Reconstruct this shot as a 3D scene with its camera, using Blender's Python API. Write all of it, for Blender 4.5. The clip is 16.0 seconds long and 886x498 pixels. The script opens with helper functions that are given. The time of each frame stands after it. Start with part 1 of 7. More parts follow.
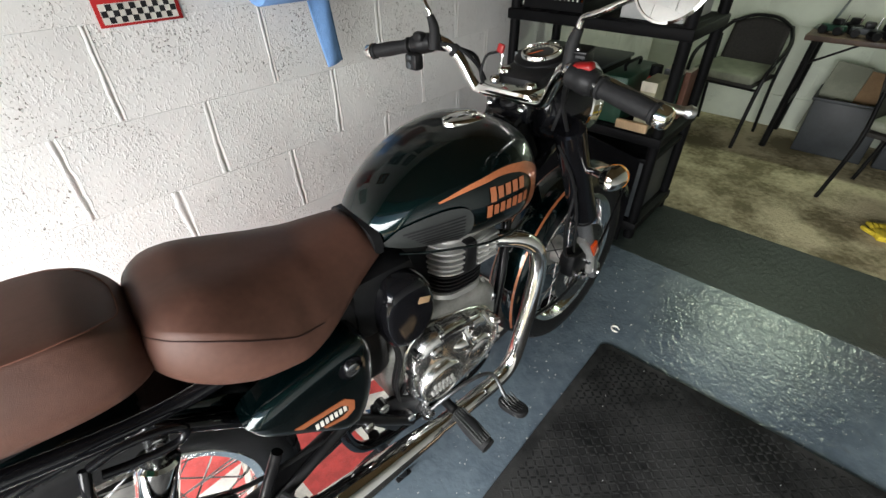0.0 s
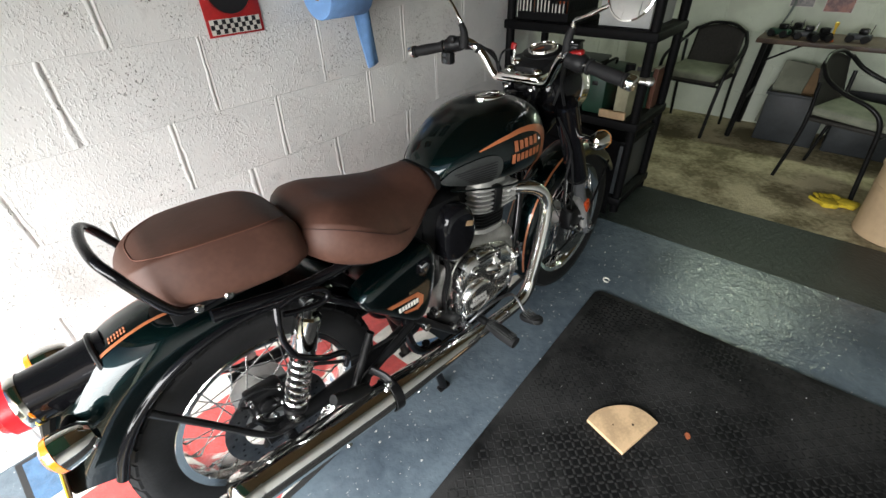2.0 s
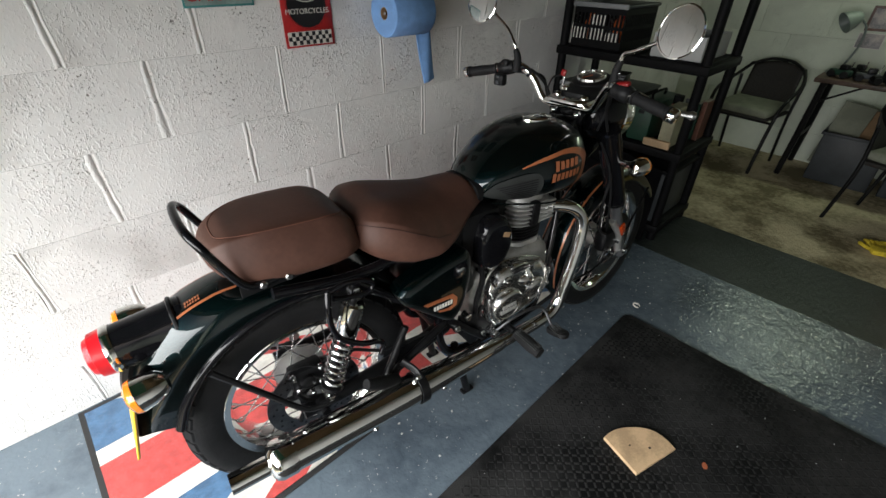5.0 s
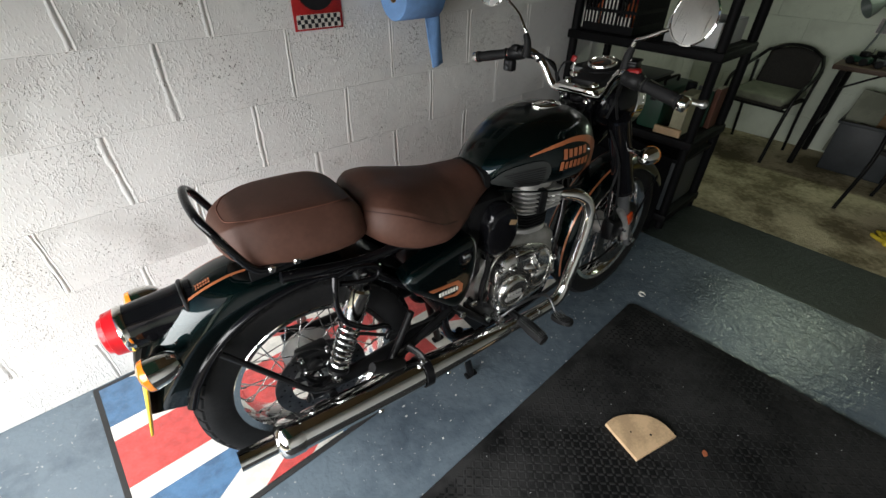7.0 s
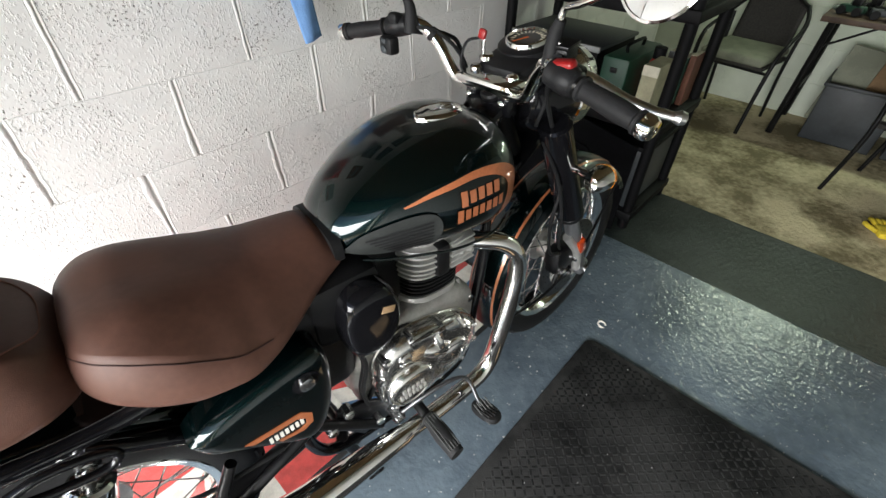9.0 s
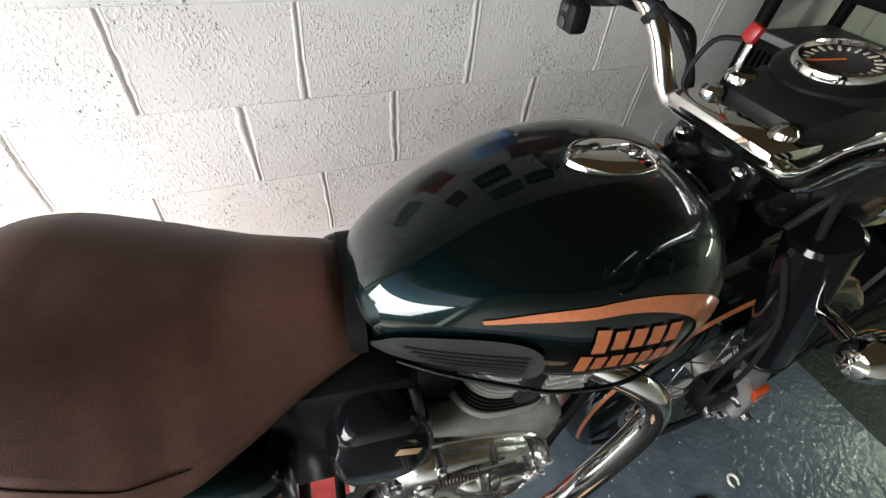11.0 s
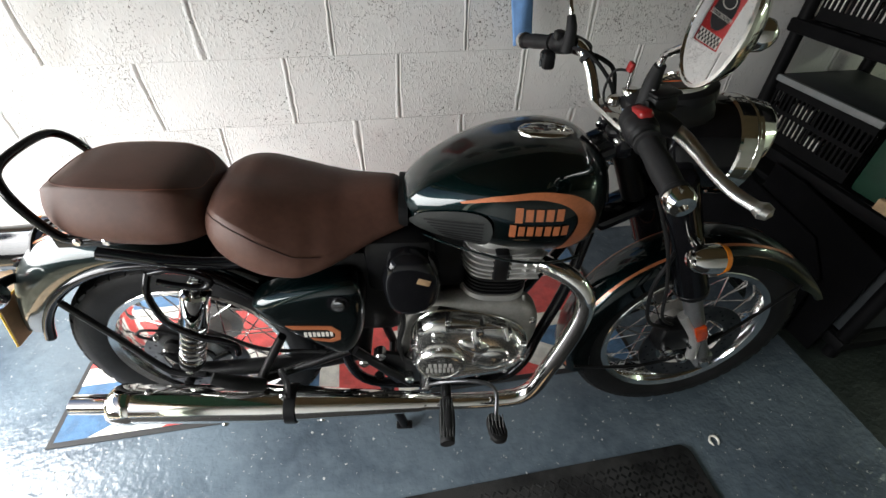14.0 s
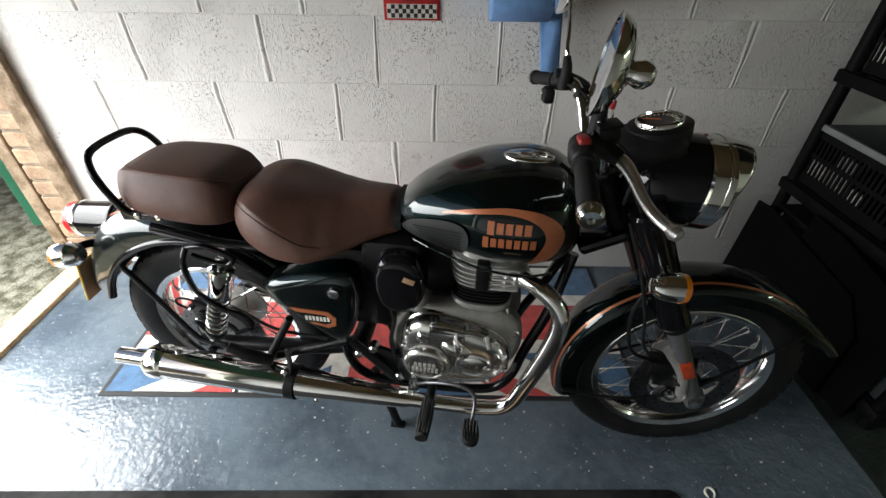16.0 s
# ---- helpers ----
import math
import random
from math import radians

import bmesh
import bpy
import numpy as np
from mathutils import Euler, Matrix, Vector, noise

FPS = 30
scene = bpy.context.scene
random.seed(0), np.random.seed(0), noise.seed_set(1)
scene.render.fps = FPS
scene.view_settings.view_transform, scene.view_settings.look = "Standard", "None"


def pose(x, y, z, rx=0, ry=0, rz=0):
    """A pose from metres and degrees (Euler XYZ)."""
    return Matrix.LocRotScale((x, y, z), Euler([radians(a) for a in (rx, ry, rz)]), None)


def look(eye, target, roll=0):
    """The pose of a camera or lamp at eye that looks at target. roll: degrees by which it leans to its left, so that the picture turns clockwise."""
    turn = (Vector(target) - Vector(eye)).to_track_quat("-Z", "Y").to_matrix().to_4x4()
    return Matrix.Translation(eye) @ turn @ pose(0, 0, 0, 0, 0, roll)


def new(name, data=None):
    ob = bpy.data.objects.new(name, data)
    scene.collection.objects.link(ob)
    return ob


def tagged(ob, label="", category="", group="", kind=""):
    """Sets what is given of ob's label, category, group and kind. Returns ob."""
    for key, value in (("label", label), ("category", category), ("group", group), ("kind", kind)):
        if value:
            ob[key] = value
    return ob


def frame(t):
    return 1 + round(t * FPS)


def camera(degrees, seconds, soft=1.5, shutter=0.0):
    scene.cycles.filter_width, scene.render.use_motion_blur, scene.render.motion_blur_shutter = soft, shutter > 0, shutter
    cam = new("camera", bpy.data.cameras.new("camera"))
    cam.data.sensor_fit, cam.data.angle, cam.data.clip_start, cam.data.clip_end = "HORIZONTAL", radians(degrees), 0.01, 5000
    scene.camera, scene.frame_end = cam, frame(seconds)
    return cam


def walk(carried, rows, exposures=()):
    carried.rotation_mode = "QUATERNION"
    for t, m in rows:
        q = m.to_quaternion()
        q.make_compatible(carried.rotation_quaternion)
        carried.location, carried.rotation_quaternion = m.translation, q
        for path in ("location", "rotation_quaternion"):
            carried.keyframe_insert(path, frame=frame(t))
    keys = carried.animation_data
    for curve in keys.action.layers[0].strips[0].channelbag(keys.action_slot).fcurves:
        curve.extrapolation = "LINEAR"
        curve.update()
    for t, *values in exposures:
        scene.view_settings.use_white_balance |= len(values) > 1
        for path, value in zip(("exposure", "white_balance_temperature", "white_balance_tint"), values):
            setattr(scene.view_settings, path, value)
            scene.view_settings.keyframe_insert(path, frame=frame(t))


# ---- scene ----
cam = camera(91.0, 16.0)
PATH = [
    (0, (-0.26, -1.382, 1.29), (0.912, -0.296, 0.087), -0.7),
    (0.5, (-0.345, -1.482, 1.3), (0.879, -0.449, 0.102), 0.3),
    (1, (-0.469, -1.51, 1.31), (0.735, -0.438, 0.126), -0.4),
    (1.5, (-0.586, -1.521, 1.302), (0.63, -0.462, 0.119), -2.3),
    (2, (-0.639, -1.536, 1.328), (0.593, -0.466, 0.173), -1.6),
    (2.5, (-0.654, -1.543, 1.336), (0.582, -0.459, 0.197), -0.6),
    (3, (-0.675, -1.542, 1.348), (0.563, -0.447, 0.221), 0.3),
    (3.5, (-0.687, -1.546, 1.35), (0.539, -0.417, 0.244), 0.6),
    (4, (-0.694, -1.562, 1.357), (0.512, -0.401, 0.262), 0.9),
    (6.5, (-0.725, -1.583, 1.363), (0.383, -0.37, 0.222), 0.7),
    (7, (-0.712, -1.583, 1.367), (0.397, -0.391, 0.205), 1.2),
    (7.5, (-0.647, -1.578, 1.35), (0.469, -0.419, 0.163), 1.6),
    (8, (-0.463, -1.58, 1.323), (0.617, -0.445, 0.079), 0.7),
    (8.5, (-0.308, -1.548, 1.34), (0.765, -0.429, 0.077), -1.9),
    (9, (-0.155, -1.37, 1.306), (0.956, -0.335, 0.005), 0.7),
    (9.5, (-0.08, -1.227, 1.291), (0.98, -0.169, -0.034), 1.5),
    (10, (0.017, -1.183, 1.276), (0.83, 0.031, -0.089), 3.7),
    (10.2, (0.064, -1.17, 1.272), (0.787, 0.082, -0.109), 4.1),
    (12.3, (0.118, -1.011, 1.091), (0.704, 0.195, -0.392), 8.0),
    (12.5, (0.123, -1.045, 1.123), (0.698, 0.16, -0.367), 7.5),
    (13, (0.1, -1.242, 1.213), (0.63, -0.001, -0.263), 5.9),
    (13.5, (0.061, -1.469, 1.285), (0.455, -0.087, -0.106), 3.7),
    (14, (0.09, -1.566, 1.339), (0.368, -0.074, 0.036), 1.1),
    (14.5, (0.164, -1.613, 1.357), (0.316, -0.066, 0.099), 1.4),
    (15, (0.206, -1.653, 1.353), (0.292, -0.08, 0.12), 1.0),
    (15.5, (0.238, -1.677, 1.361), (0.293, -0.088, 0.147), 0.9),
    (16, (0.246, -1.692, 1.363), (0.25, -0.091, 0.166), 0.8),
]
EXPOSURES = [(0, 0.2), (0.5, 0.18), (1, -0.02), (2, -0.2), (2.5, -0.38), (3, -0.46), (4, -0.75), (7, -0.97), (8.5, -0.05), (9, 0.33), (9.5, 0.15), (10, -0.1), (12.5, 0.65), (13, 0.1), (13.5, 0.1), (14, -0.35), (14.5, -0.5), (16, -0.6)]
walk(cam, [(t, look(eye, target, roll)) for t, eye, target, roll in PATH], EXPOSURES)

# ==== world and light ====
world = bpy.data.worlds.new("world")
scene.world = world
world.use_nodes = True
wn = world.node_tree.nodes
sky = wn.new("ShaderNodeTexSky")
sky.sky_type = "NISHITA"
sky.sun_disc = False
sky.sun_elevation, sky.sun_rotation = radians(48), radians(200)
sky.air_density, sky.dust_density = 1.0, 3.0
world.node_tree.links.new(sky.outputs["Color"], wn["Background"].inputs["Color"])
wn["Background"].inputs["Strength"].default_value = 0.15

sun_data = bpy.data.lights.new("sun", "SUN")
sun_data.energy, sun_data.angle, sun_data.color = 2.0, radians(15), (1.0, 0.96, 0.9)
sun = new("sun", sun_data)
sun.matrix_world = look((3, -8, 10), (0, 0, 0))

# daylight that enters through the open garage door
door_data = bpy.data.lights.new("door_daylight", "AREA")
door_data.shape, door_data.size, door_data.size_y = "RECTANGLE", 2.5, 1.3
door_data.energy, door_data.color = 195.0, (0.975, 0.985, 0.985)
door_light = new("door_daylight", door_data)
door_light.matrix_world = look((-2.2, -1.3, 1.06), (-1.2, -1.3, -0.10))
door_data.spread = radians(138)

# fluorescent batten high on the back wall
tube_data = bpy.data.lights.new("batten_light", "AREA")
tube_data.shape, tube_data.size, tube_data.size_y = "RECTANGLE", 1.05, 0.05
tube_data.energy, tube_data.color = 9.5, (0.83, 1.0, 0.74)
tube_light = new("batten_light", tube_data)
tube_light.matrix_world = Matrix.Translation((3.745, -1.64, 1.775)) @ Matrix.Rotation(radians(35), 4, "Y") @ Matrix.Rotation(radians(90), 4, "Z")

# ==== materials ====


def mat(name, base, rough=0.5, metal=0.0, var=0.12, scale=12.0, bump=0.0, bscale=90.0, coat=0.0, rvar=0.1, spec=0.5, second=None, mix=(0.45, 0.6), sheen=0.0, emit=0.0, transmission=0.0, ior=1.45, flake=0.0):
    """A principled surface: base colour with two scales of variation, uneven gloss and fine relief."""
    m = bpy.data.materials.new(name)
    m.use_nodes = True
    n, l = m.node_tree.nodes, m.node_tree.links
    b = n["Principled BSDF"]
    b.inputs["Metallic"].default_value = metal
    b.inputs["Coat Weight"].default_value = coat
    b.inputs["Coat Roughness"].default_value = 0.04
    b.inputs["Specular IOR Level"].default_value = spec
    b.inputs["Sheen Weight"].default_value = sheen
    b.inputs["Transmission Weight"].default_value = transmission
    b.inputs["IOR"].default_value = ior
    tc = n.new("ShaderNodeTexCoord")
    info = n.new("ShaderNodeObjectInfo")
    add = n.new("ShaderNodeVectorMath")
    mul = n.new("ShaderNodeVectorMath")
    mul.operation = "SCALE"
    mul.inputs[0].default_value = (7.3, 3.1, 5.7)
    l.new(info.outputs["Random"], mul.inputs["Scale"])
    l.new(tc.outputs["Object"], add.inputs[0])
    l.new(mul.outputs[0], add.inputs[1])
    big = n.new("ShaderNodeTexNoise")
    big.inputs["Scale"].default_value, big.inputs["Detail"].default_value = scale, 6.0
    fine = n.new("ShaderNodeTexNoise")
    fine.inputs["Scale"].default_value, fine.inputs["Detail"].default_value = scale * 9, 4.0
    for t in (big, fine):
        l.new(add.outputs[0], t.inputs["Vector"])
    both = n.new("ShaderNodeMath")
    both.operation = "MULTIPLY_ADD"
    both.inputs[1].default_value = 0.35
    l.new(fine.outputs["Fac"], both.inputs[0])
    l.new(big.outputs["Fac"], both.inputs[2])
    ramp = n.new("ShaderNodeValToRGB")
    ramp.color_ramp.elements[0].position, ramp.color_ramp.elements[1].position = mix[0] + 0.1, mix[1] + 0.2
    lo = [max(0.0, c * (1 - var)) for c in base]
    hi = list(second) if second else [min(1.0, c * (1 + var)) for c in base]
    ramp.color_ramp.elements[0].color, ramp.color_ramp.elements[1].color = (*lo, 1), (*hi, 1)
    l.new(both.outputs[0], ramp.inputs["Fac"])
    l.new(ramp.outputs["Color"], b.inputs["Base Color"])
    rr = n.new("ShaderNodeMapRange")
    rr.inputs["To Min"].default_value, rr.inputs["To Max"].default_value = max(0.02, rough - rvar), min(1.0, rough + rvar)
    l.new(big.outputs["Fac"], rr.inputs["Value"])
    l.new(rr.outputs[0], b.inputs["Roughness"])
    if bump:
        bt = n.new("ShaderNodeTexNoise")
        bt.inputs["Scale"].default_value, bt.inputs["Detail"].default_value = bscale, 5.0
        l.new(add.outputs[0], bt.inputs["Vector"])
        bp = n.new("ShaderNodeBump")
        bp.inputs["Strength"].default_value, bp.inputs["Distance"].default_value = 1.0, bump
        l.new(bt.outputs["Fac"], bp.inputs["Height"])
        l.new(bp.outputs["Normal"], b.inputs["Normal"])
    if emit:
        l.new(ramp.outputs["Color"], b.inputs["Emission Color"])
        b.inputs["Emission Strength"].default_value = emit
    return m


def wall_paint(name, base, dirt, pits=True):
    """White masonry paint on rough blocks: orange-peel relief, pits with dark holes and smudges."""
    m = mat(name, base, 0.62, var=0.05, scale=2.0, rvar=0.08, spec=0.35)
    n, l = m.node_tree.nodes, m.node_tree.links
    b = n["Principled BSDF"]
    vec = [x for x in n if x.bl_idname == "ShaderNodeVectorMath" and x.operation == "ADD"][0].outputs[0]

    def tex(scale, detail, rough=0.55):
        t = n.new("ShaderNodeTexNoise")
        t.inputs["Scale"].default_value, t.inputs["Detail"].default_value, t.inputs["Roughness"].default_value = scale, detail, rough
        l.new(vec, t.inputs["Vector"])
        return t.outputs["Fac"]

    def ranged(v, a, c, lo=0.0, hi=1.0):
        r = n.new("ShaderNodeMapRange")
        r.inputs["From Min"].default_value, r.inputs["From Max"].default_value = a, c
        r.inputs["To Min"].default_value, r.inputs["To Max"].default_value = lo, hi
        l.new(v, r.inputs["Value"])
        return r.outputs[0]

    def op(kind, a, c):
        o = n.new("ShaderNodeMath")
        o.operation = kind
        l.new(a, o.inputs[0])
        if isinstance(c, float):
            o.inputs[1].default_value = c
        else:
            l.new(c, o.inputs[1])
        return o.outputs[0]

    stretch = n.new("ShaderNodeMapping")
    stretch.inputs["Scale"].default_value = (1.0, 1.0, 0.6)
    l.new(vec, stretch.inputs["Vector"])
    worm = n.new("ShaderNodeTexNoise")
    worm.inputs["Scale"].default_value, worm.inputs["Detail"].default_value = 140, 3.0
    l.new(stretch.outputs[0], worm.inputs["Vector"])
    grain = op("MULTIPLY", ranged(worm.outputs["Fac"], 0.52, 0.70), ranged(tex(7, 3.0), 0.34, 0.64, 0.12, 1.0))
    coarse = tex(9, 4.0)
    cell = n.new("ShaderNodeTexVoronoi")
    cell.inputs["Scale"].default_value = 66
    l.new(vec, cell.inputs["Vector"])
    hole = op("MULTIPLY", op("MAXIMUM", ranged(tex(165, 2.0), 0.635, 0.675), op("MULTIPLY", ranged(cell.outputs["Distance"], 0.27, 0.12), ranged(tex(44, 2.0), 0.55, 0.60))), ranged(tex(5, 6.0, 0.7), 0.50, 0.62))
    height = op("SUBTRACT", op("ADD", op("MULTIPLY", grain, 0.50), op("MULTIPLY", coarse, 0.5)), op("MULTIPLY", hole, 1.4))
    bp = n.new("ShaderNodeBump")
    bp.inputs["Strength"].default_value, bp.inputs["Distance"].default_value = 1.0, 0.0028
    l.new(height, bp.inputs["Height"])
    l.new(bp.outputs["Normal"], b.inputs["Normal"])
    old = b.inputs["Base Color"].links[0].from_socket
    smudge = op("MULTIPLY", op("MAXIMUM", ranged(tex(1.7, 3.0), 0.60, 0.80), ranged(tex(4.2, 5.0), 0.68, 0.80)), 0.5)
    mixed = n.new("ShaderNodeMix")
    mixed.data_type = "RGBA"
    l.new(op("MAXIMUM", smudge, op("MULTIPLY", hole, 0.85 if pits else 0.3)), mixed.inputs[0])
    l.new(old, mixed.inputs[6])
    mixed.inputs[7].default_value = (*dirt, 1)
    l.new(mixed.outputs[2], b.inputs["Base Color"])
    return m


def metal_paint(name, base, flake):
    m = mat(name, base, 0.34, 0.8, var=0.1, scale=400, coat=1.0, rvar=0.03, second=flake, mix=(0.45, 0.7), spec=0.2)
    m.node_tree.nodes["Principled BSDF"].inputs["Coat Roughness"].default_value = 0.01
    return m


def floor_paint(name):
    """Worn grey-blue floor paint over trowelled concrete: glossy, with chips, grit and ripples."""
    m = mat(name, (0.080, 0.105, 0.132), 0.21, var=0.22, scale=3.0, rvar=0.06, spec=0.7, second=(0.112, 0.143, 0.170))
    n, l = m.node_tree.nodes, m.node_tree.links
    b = n["Principled BSDF"]
    vec = [x for x in n if x.bl_idname == "ShaderNodeVectorMath" and x.operation == "ADD"][0].outputs[0]
    a, c, d = (n.new("ShaderNodeTexNoise") for _ in range(3))
    for t, s, k in ((a, 70, 2), (c, 21, 2), (d, 85, 2)):
        t.inputs["Scale"].default_value, t.inputs["Detail"].default_value = s, k
        l.new(vec, t.inputs["Vector"])
    h = n.new("ShaderNodeMath")
    h.operation = "MULTIPLY_ADD"
    h.inputs[1].default_value = 0.6
    l.new(a.outputs["Fac"], h.inputs[0])
    l.new(c.outputs["Fac"], h.inputs[2])
    # the relief grows coarser in the patch by the old concrete
    at, xyz, grow, scaled = n.new("ShaderNodeTexCoord"), n.new("ShaderNodeSeparateXYZ"), n.new("ShaderNodeMapRange"), n.new("ShaderNodeMath")
    l.new(at.outputs["Object"], xyz.inputs[0])
    l.new(xyz.outputs["X"], grow.inputs["Value"])
    for key, value in (("From Min", 0.7), ("From Max", 1.15), ("To Min", 0.62), ("To Max", 1.1)):
        grow.inputs[key].default_value = value
    scaled.operation = "MULTIPLY"
    l.new(h.outputs[0], scaled.inputs[0])
    l.new(grow.outputs[0], scaled.inputs[1])
    c.inputs["Distortion"].default_value = 0.8
    gloss, rough = n.new("ShaderNodeMapRange"), n.new("ShaderNodeMath")
    l.new(xyz.outputs["X"], gloss.inputs["Value"])
    for key, value in (("From Min", 0.7), ("From Max", 1.15), ("To Min", 1.0), ("To Max", 0.72)):
        gloss.inputs[key].default_value = value
    rough.operation = "MULTIPLY"
    l.new(b.inputs["Roughness"].links[0].from_socket, rough.inputs[0])
    l.new(gloss.outputs[0], rough.inputs[1])
    l.new(rough.outputs[0], b.inputs["Roughness"])
    bp = n.new("ShaderNodeBump")
    bp.inputs["Strength"].default_value, bp.inputs["Distance"].default_value = 1.0, 0.0036
    l.new(scaled.outputs[0], bp.inputs["Height"])
    l.new(bp.outputs["Normal"], b.inputs["Normal"])
    chips = n.new("ShaderNodeMapRange")
    chips.inputs["From Min"].default_value, chips.inputs["From Max"].default_value = 0.715, 0.735
    l.new(d.outputs["Fac"], chips.inputs["Value"])
    mixed = n.new("ShaderNodeMix")
    mixed.data_type = "RGBA"
    l.new(chips.outputs[0], mixed.inputs[0])
    l.new(b.inputs["Base Color"].links[0].from_socket, mixed.inputs[6])
    mixed.inputs[7].default_value = (0.32, 0.33, 0.33, 1)
    l.new(mixed.outputs[2], b.inputs["Base Color"])
    return m


M_WALL = wall_paint("white masonry paint", (0.755, 0.750, 0.726), (0.13, 0.11, 0.085))
M_WALL2 = wall_paint("old white wall paint", (0.64, 0.69, 0.58), (0.3, 0.3, 0.26), False)
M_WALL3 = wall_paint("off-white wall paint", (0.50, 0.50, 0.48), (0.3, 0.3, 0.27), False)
M_MORTAR = wall_paint("painted mortar", (0.745, 0.740, 0.716), (0.3, 0.27, 0.22), False)
M_FLOOR = floor_paint("grey blue floor paint")
# same floor colour but matt; the daylight's falloff is put into this darker tone
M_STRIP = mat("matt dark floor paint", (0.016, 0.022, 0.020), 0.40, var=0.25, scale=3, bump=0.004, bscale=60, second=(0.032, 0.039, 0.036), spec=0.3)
M_CONC = mat("bare concrete", (0.27, 0.225, 0.125), 0.85, var=0.4, scale=4, bump=0.005, bscale=60, second=(0.54, 0.47, 0.31), spec=0.3)
M_CEIL = mat("brown roof boards", (0.145, 0.097, 0.048), 0.8, var=0.1, scale=2, bump=0.001)
M_MAT = mat("black rubber matting", (0.010, 0.010, 0.0105), 0.6, var=0.4, scale=3, bump=0.0006, bscale=300, second=(0.030, 0.0295, 0.029), spec=0.1)
M_BRICK = mat("weathered brick", (0.40, 0.27, 0.18), 0.9, var=0.3, scale=9, bump=0.004, bscale=70, second=(0.45, 0.33, 0.22))
M_BRICKJOINT = mat("brick mortar", (0.38, 0.34, 0.28), 0.95, var=0.2, bump=0.003)
M_FRAMEWOOD = mat("weathered door frame wood", (0.25, 0.17, 0.10), 0.8, var=0.35, scale=14, bump=0.002, second=(0.33, 0.25, 0.17))
M_SILLWOOD = mat("new pine batten", (0.58, 0.42, 0.25), 0.65, var=0.2, scale=25, bump=0.0008)
M_GREEN = mat("green door paint", (0.008, 0.075, 0.038), 0.45, var=0.15, scale=6, bump=0.0008)
M_GRAVEL = mat("mossy tarmac", (0.10, 0.10, 0.055), 0.95, var=0.5, scale=16, bump=0.012, bscale=60, second=(0.22, 0.215, 0.165))
M_RUGRED = mat("red rug pile", (0.50, 0.055, 0.048), 0.95, var=0.18, scale=30, bump=0.002, bscale=500, sheen=0.3)
M_RUGWHITE = mat("white rug pile", (0.66, 0.64, 0.58), 0.95, var=0.15, scale=20, bump=0.002, bscale=500, sheen=0.3)
M_RUGBLUE = mat("blue rug pile", (0.05, 0.125, 0.235), 0.95, var=0.22, scale=25, bump=0.002, bscale=500, sheen=0.3)
M_RUGEDGE = mat("black rubber edge", (0.02, 0.02, 0.02), 0.7, bump=0.0008)

M_PAINT = metal_paint("dark green metallic paint", (0.0005, 0.0055, 0.0060), (0.0009, 0.0090, 0.0094))
M_COPPER = mat("copper coachline", (0.42, 0.135, 0.055), 0.35, 0.25, var=0.08, scale=200, coat=0.6, rvar=0.03)
M_CHROME = mat("chrome", (0.78, 0.77, 0.74), 0.07, 1.0, var=0.03, scale=5, rvar=0.03)
M_DISC = mat("worn brake disc steel", (0.12, 0.12, 0.125), 0.38, 1.0, var=0.2, scale=30)
M_FORK = mat("grey painted fork leg", (0.155, 0.16, 0.165), 0.4, 0.5, var=0.12, scale=14, bump=0.0003, bscale=260)
M_RIM = mat("bright wheel rim", (0.78, 0.78, 0.77), 0.11, 1.0, var=0.04, scale=8, rvar=0.03)
M_STEEL = mat("spoke steel", (0.6, 0.6, 0.6), 0.22, 1.0, var=0.1)
M_ALU = mat("cast aluminium", (0.46, 0.455, 0.435), 0.42, 0.6, var=0.12, scale=14, bump=0.0004, bscale=260)
M_CASE = mat("sandblasted crankcase alloy", (0.25, 0.245, 0.228), 0.48, 0.55, var=0.18, scale=16, bump=0.0006, bscale=320)
M_POLISH = mat("polished alloy cover", (0.72, 0.715, 0.69), 0.22, 1.0, var=0.08, scale=14, rvar=0.07, bump=0.0002, bscale=60)
M_GLOSS = mat("gloss black enamel", (0.005, 0.005, 0.006), 0.09, var=0.2, scale=5, rvar=0.03, spec=0.4)
M_BLACK = mat("satin black metal", (0.006, 0.006, 0.0065), 0.36, spec=0.25, var=0.3, scale=9, bump=0.0002)
M_PLASTIC = mat("black moulded plastic", (0.009, 0.009, 0.0095), 0.42, spec=0.24, var=0.2, scale=12, bump=0.0002, bscale=700)
M_RUBBER = mat("black rubber", (0.011, 0.011, 0.0115), 0.6, spec=0.22, var=0.25, scale=12, bump=0.0005, bscale=200)
M_PAD = mat("grey knee pad rubber", (0.021, 0.023, 0.022), 0.50, var=0.2, scale=16, bump=0.0003, bscale=300)
M_SEAT = mat("brown seat leatherette", (0.083, 0.038, 0.0265), 0.50, var=0.12, scale=10, bump=0.00035, bscale=800, rvar=0.06, spec=0.32, second=(0.096, 0.045, 0.032))
M_PIPING = mat("dark seat seam", (0.03, 0.011, 0.008), 0.6)
M_THREAD = mat("brown stitching", (0.14, 0.055, 0.035), 0.8)
M_RED = mat("red tail lens", (0.50, 0.008, 0.014), 0.30, var=0.1, coat=0.15, scale=40, spec=0.3)
M_REDPL = mat("red plastic switch", (0.24, 0.010, 0.010), 0.35, var=0.1)
M_AMBER = mat("amber lens", (0.75, 0.22, 0.01), 0.15, var=0.1, coat=1.0, scale=40)
M_LEVER = mat("brushed alloy lever", (0.62, 0.62, 0.61), 0.32, 1.0, var=0.1, scale=20, bump=0.0002, bscale=300)
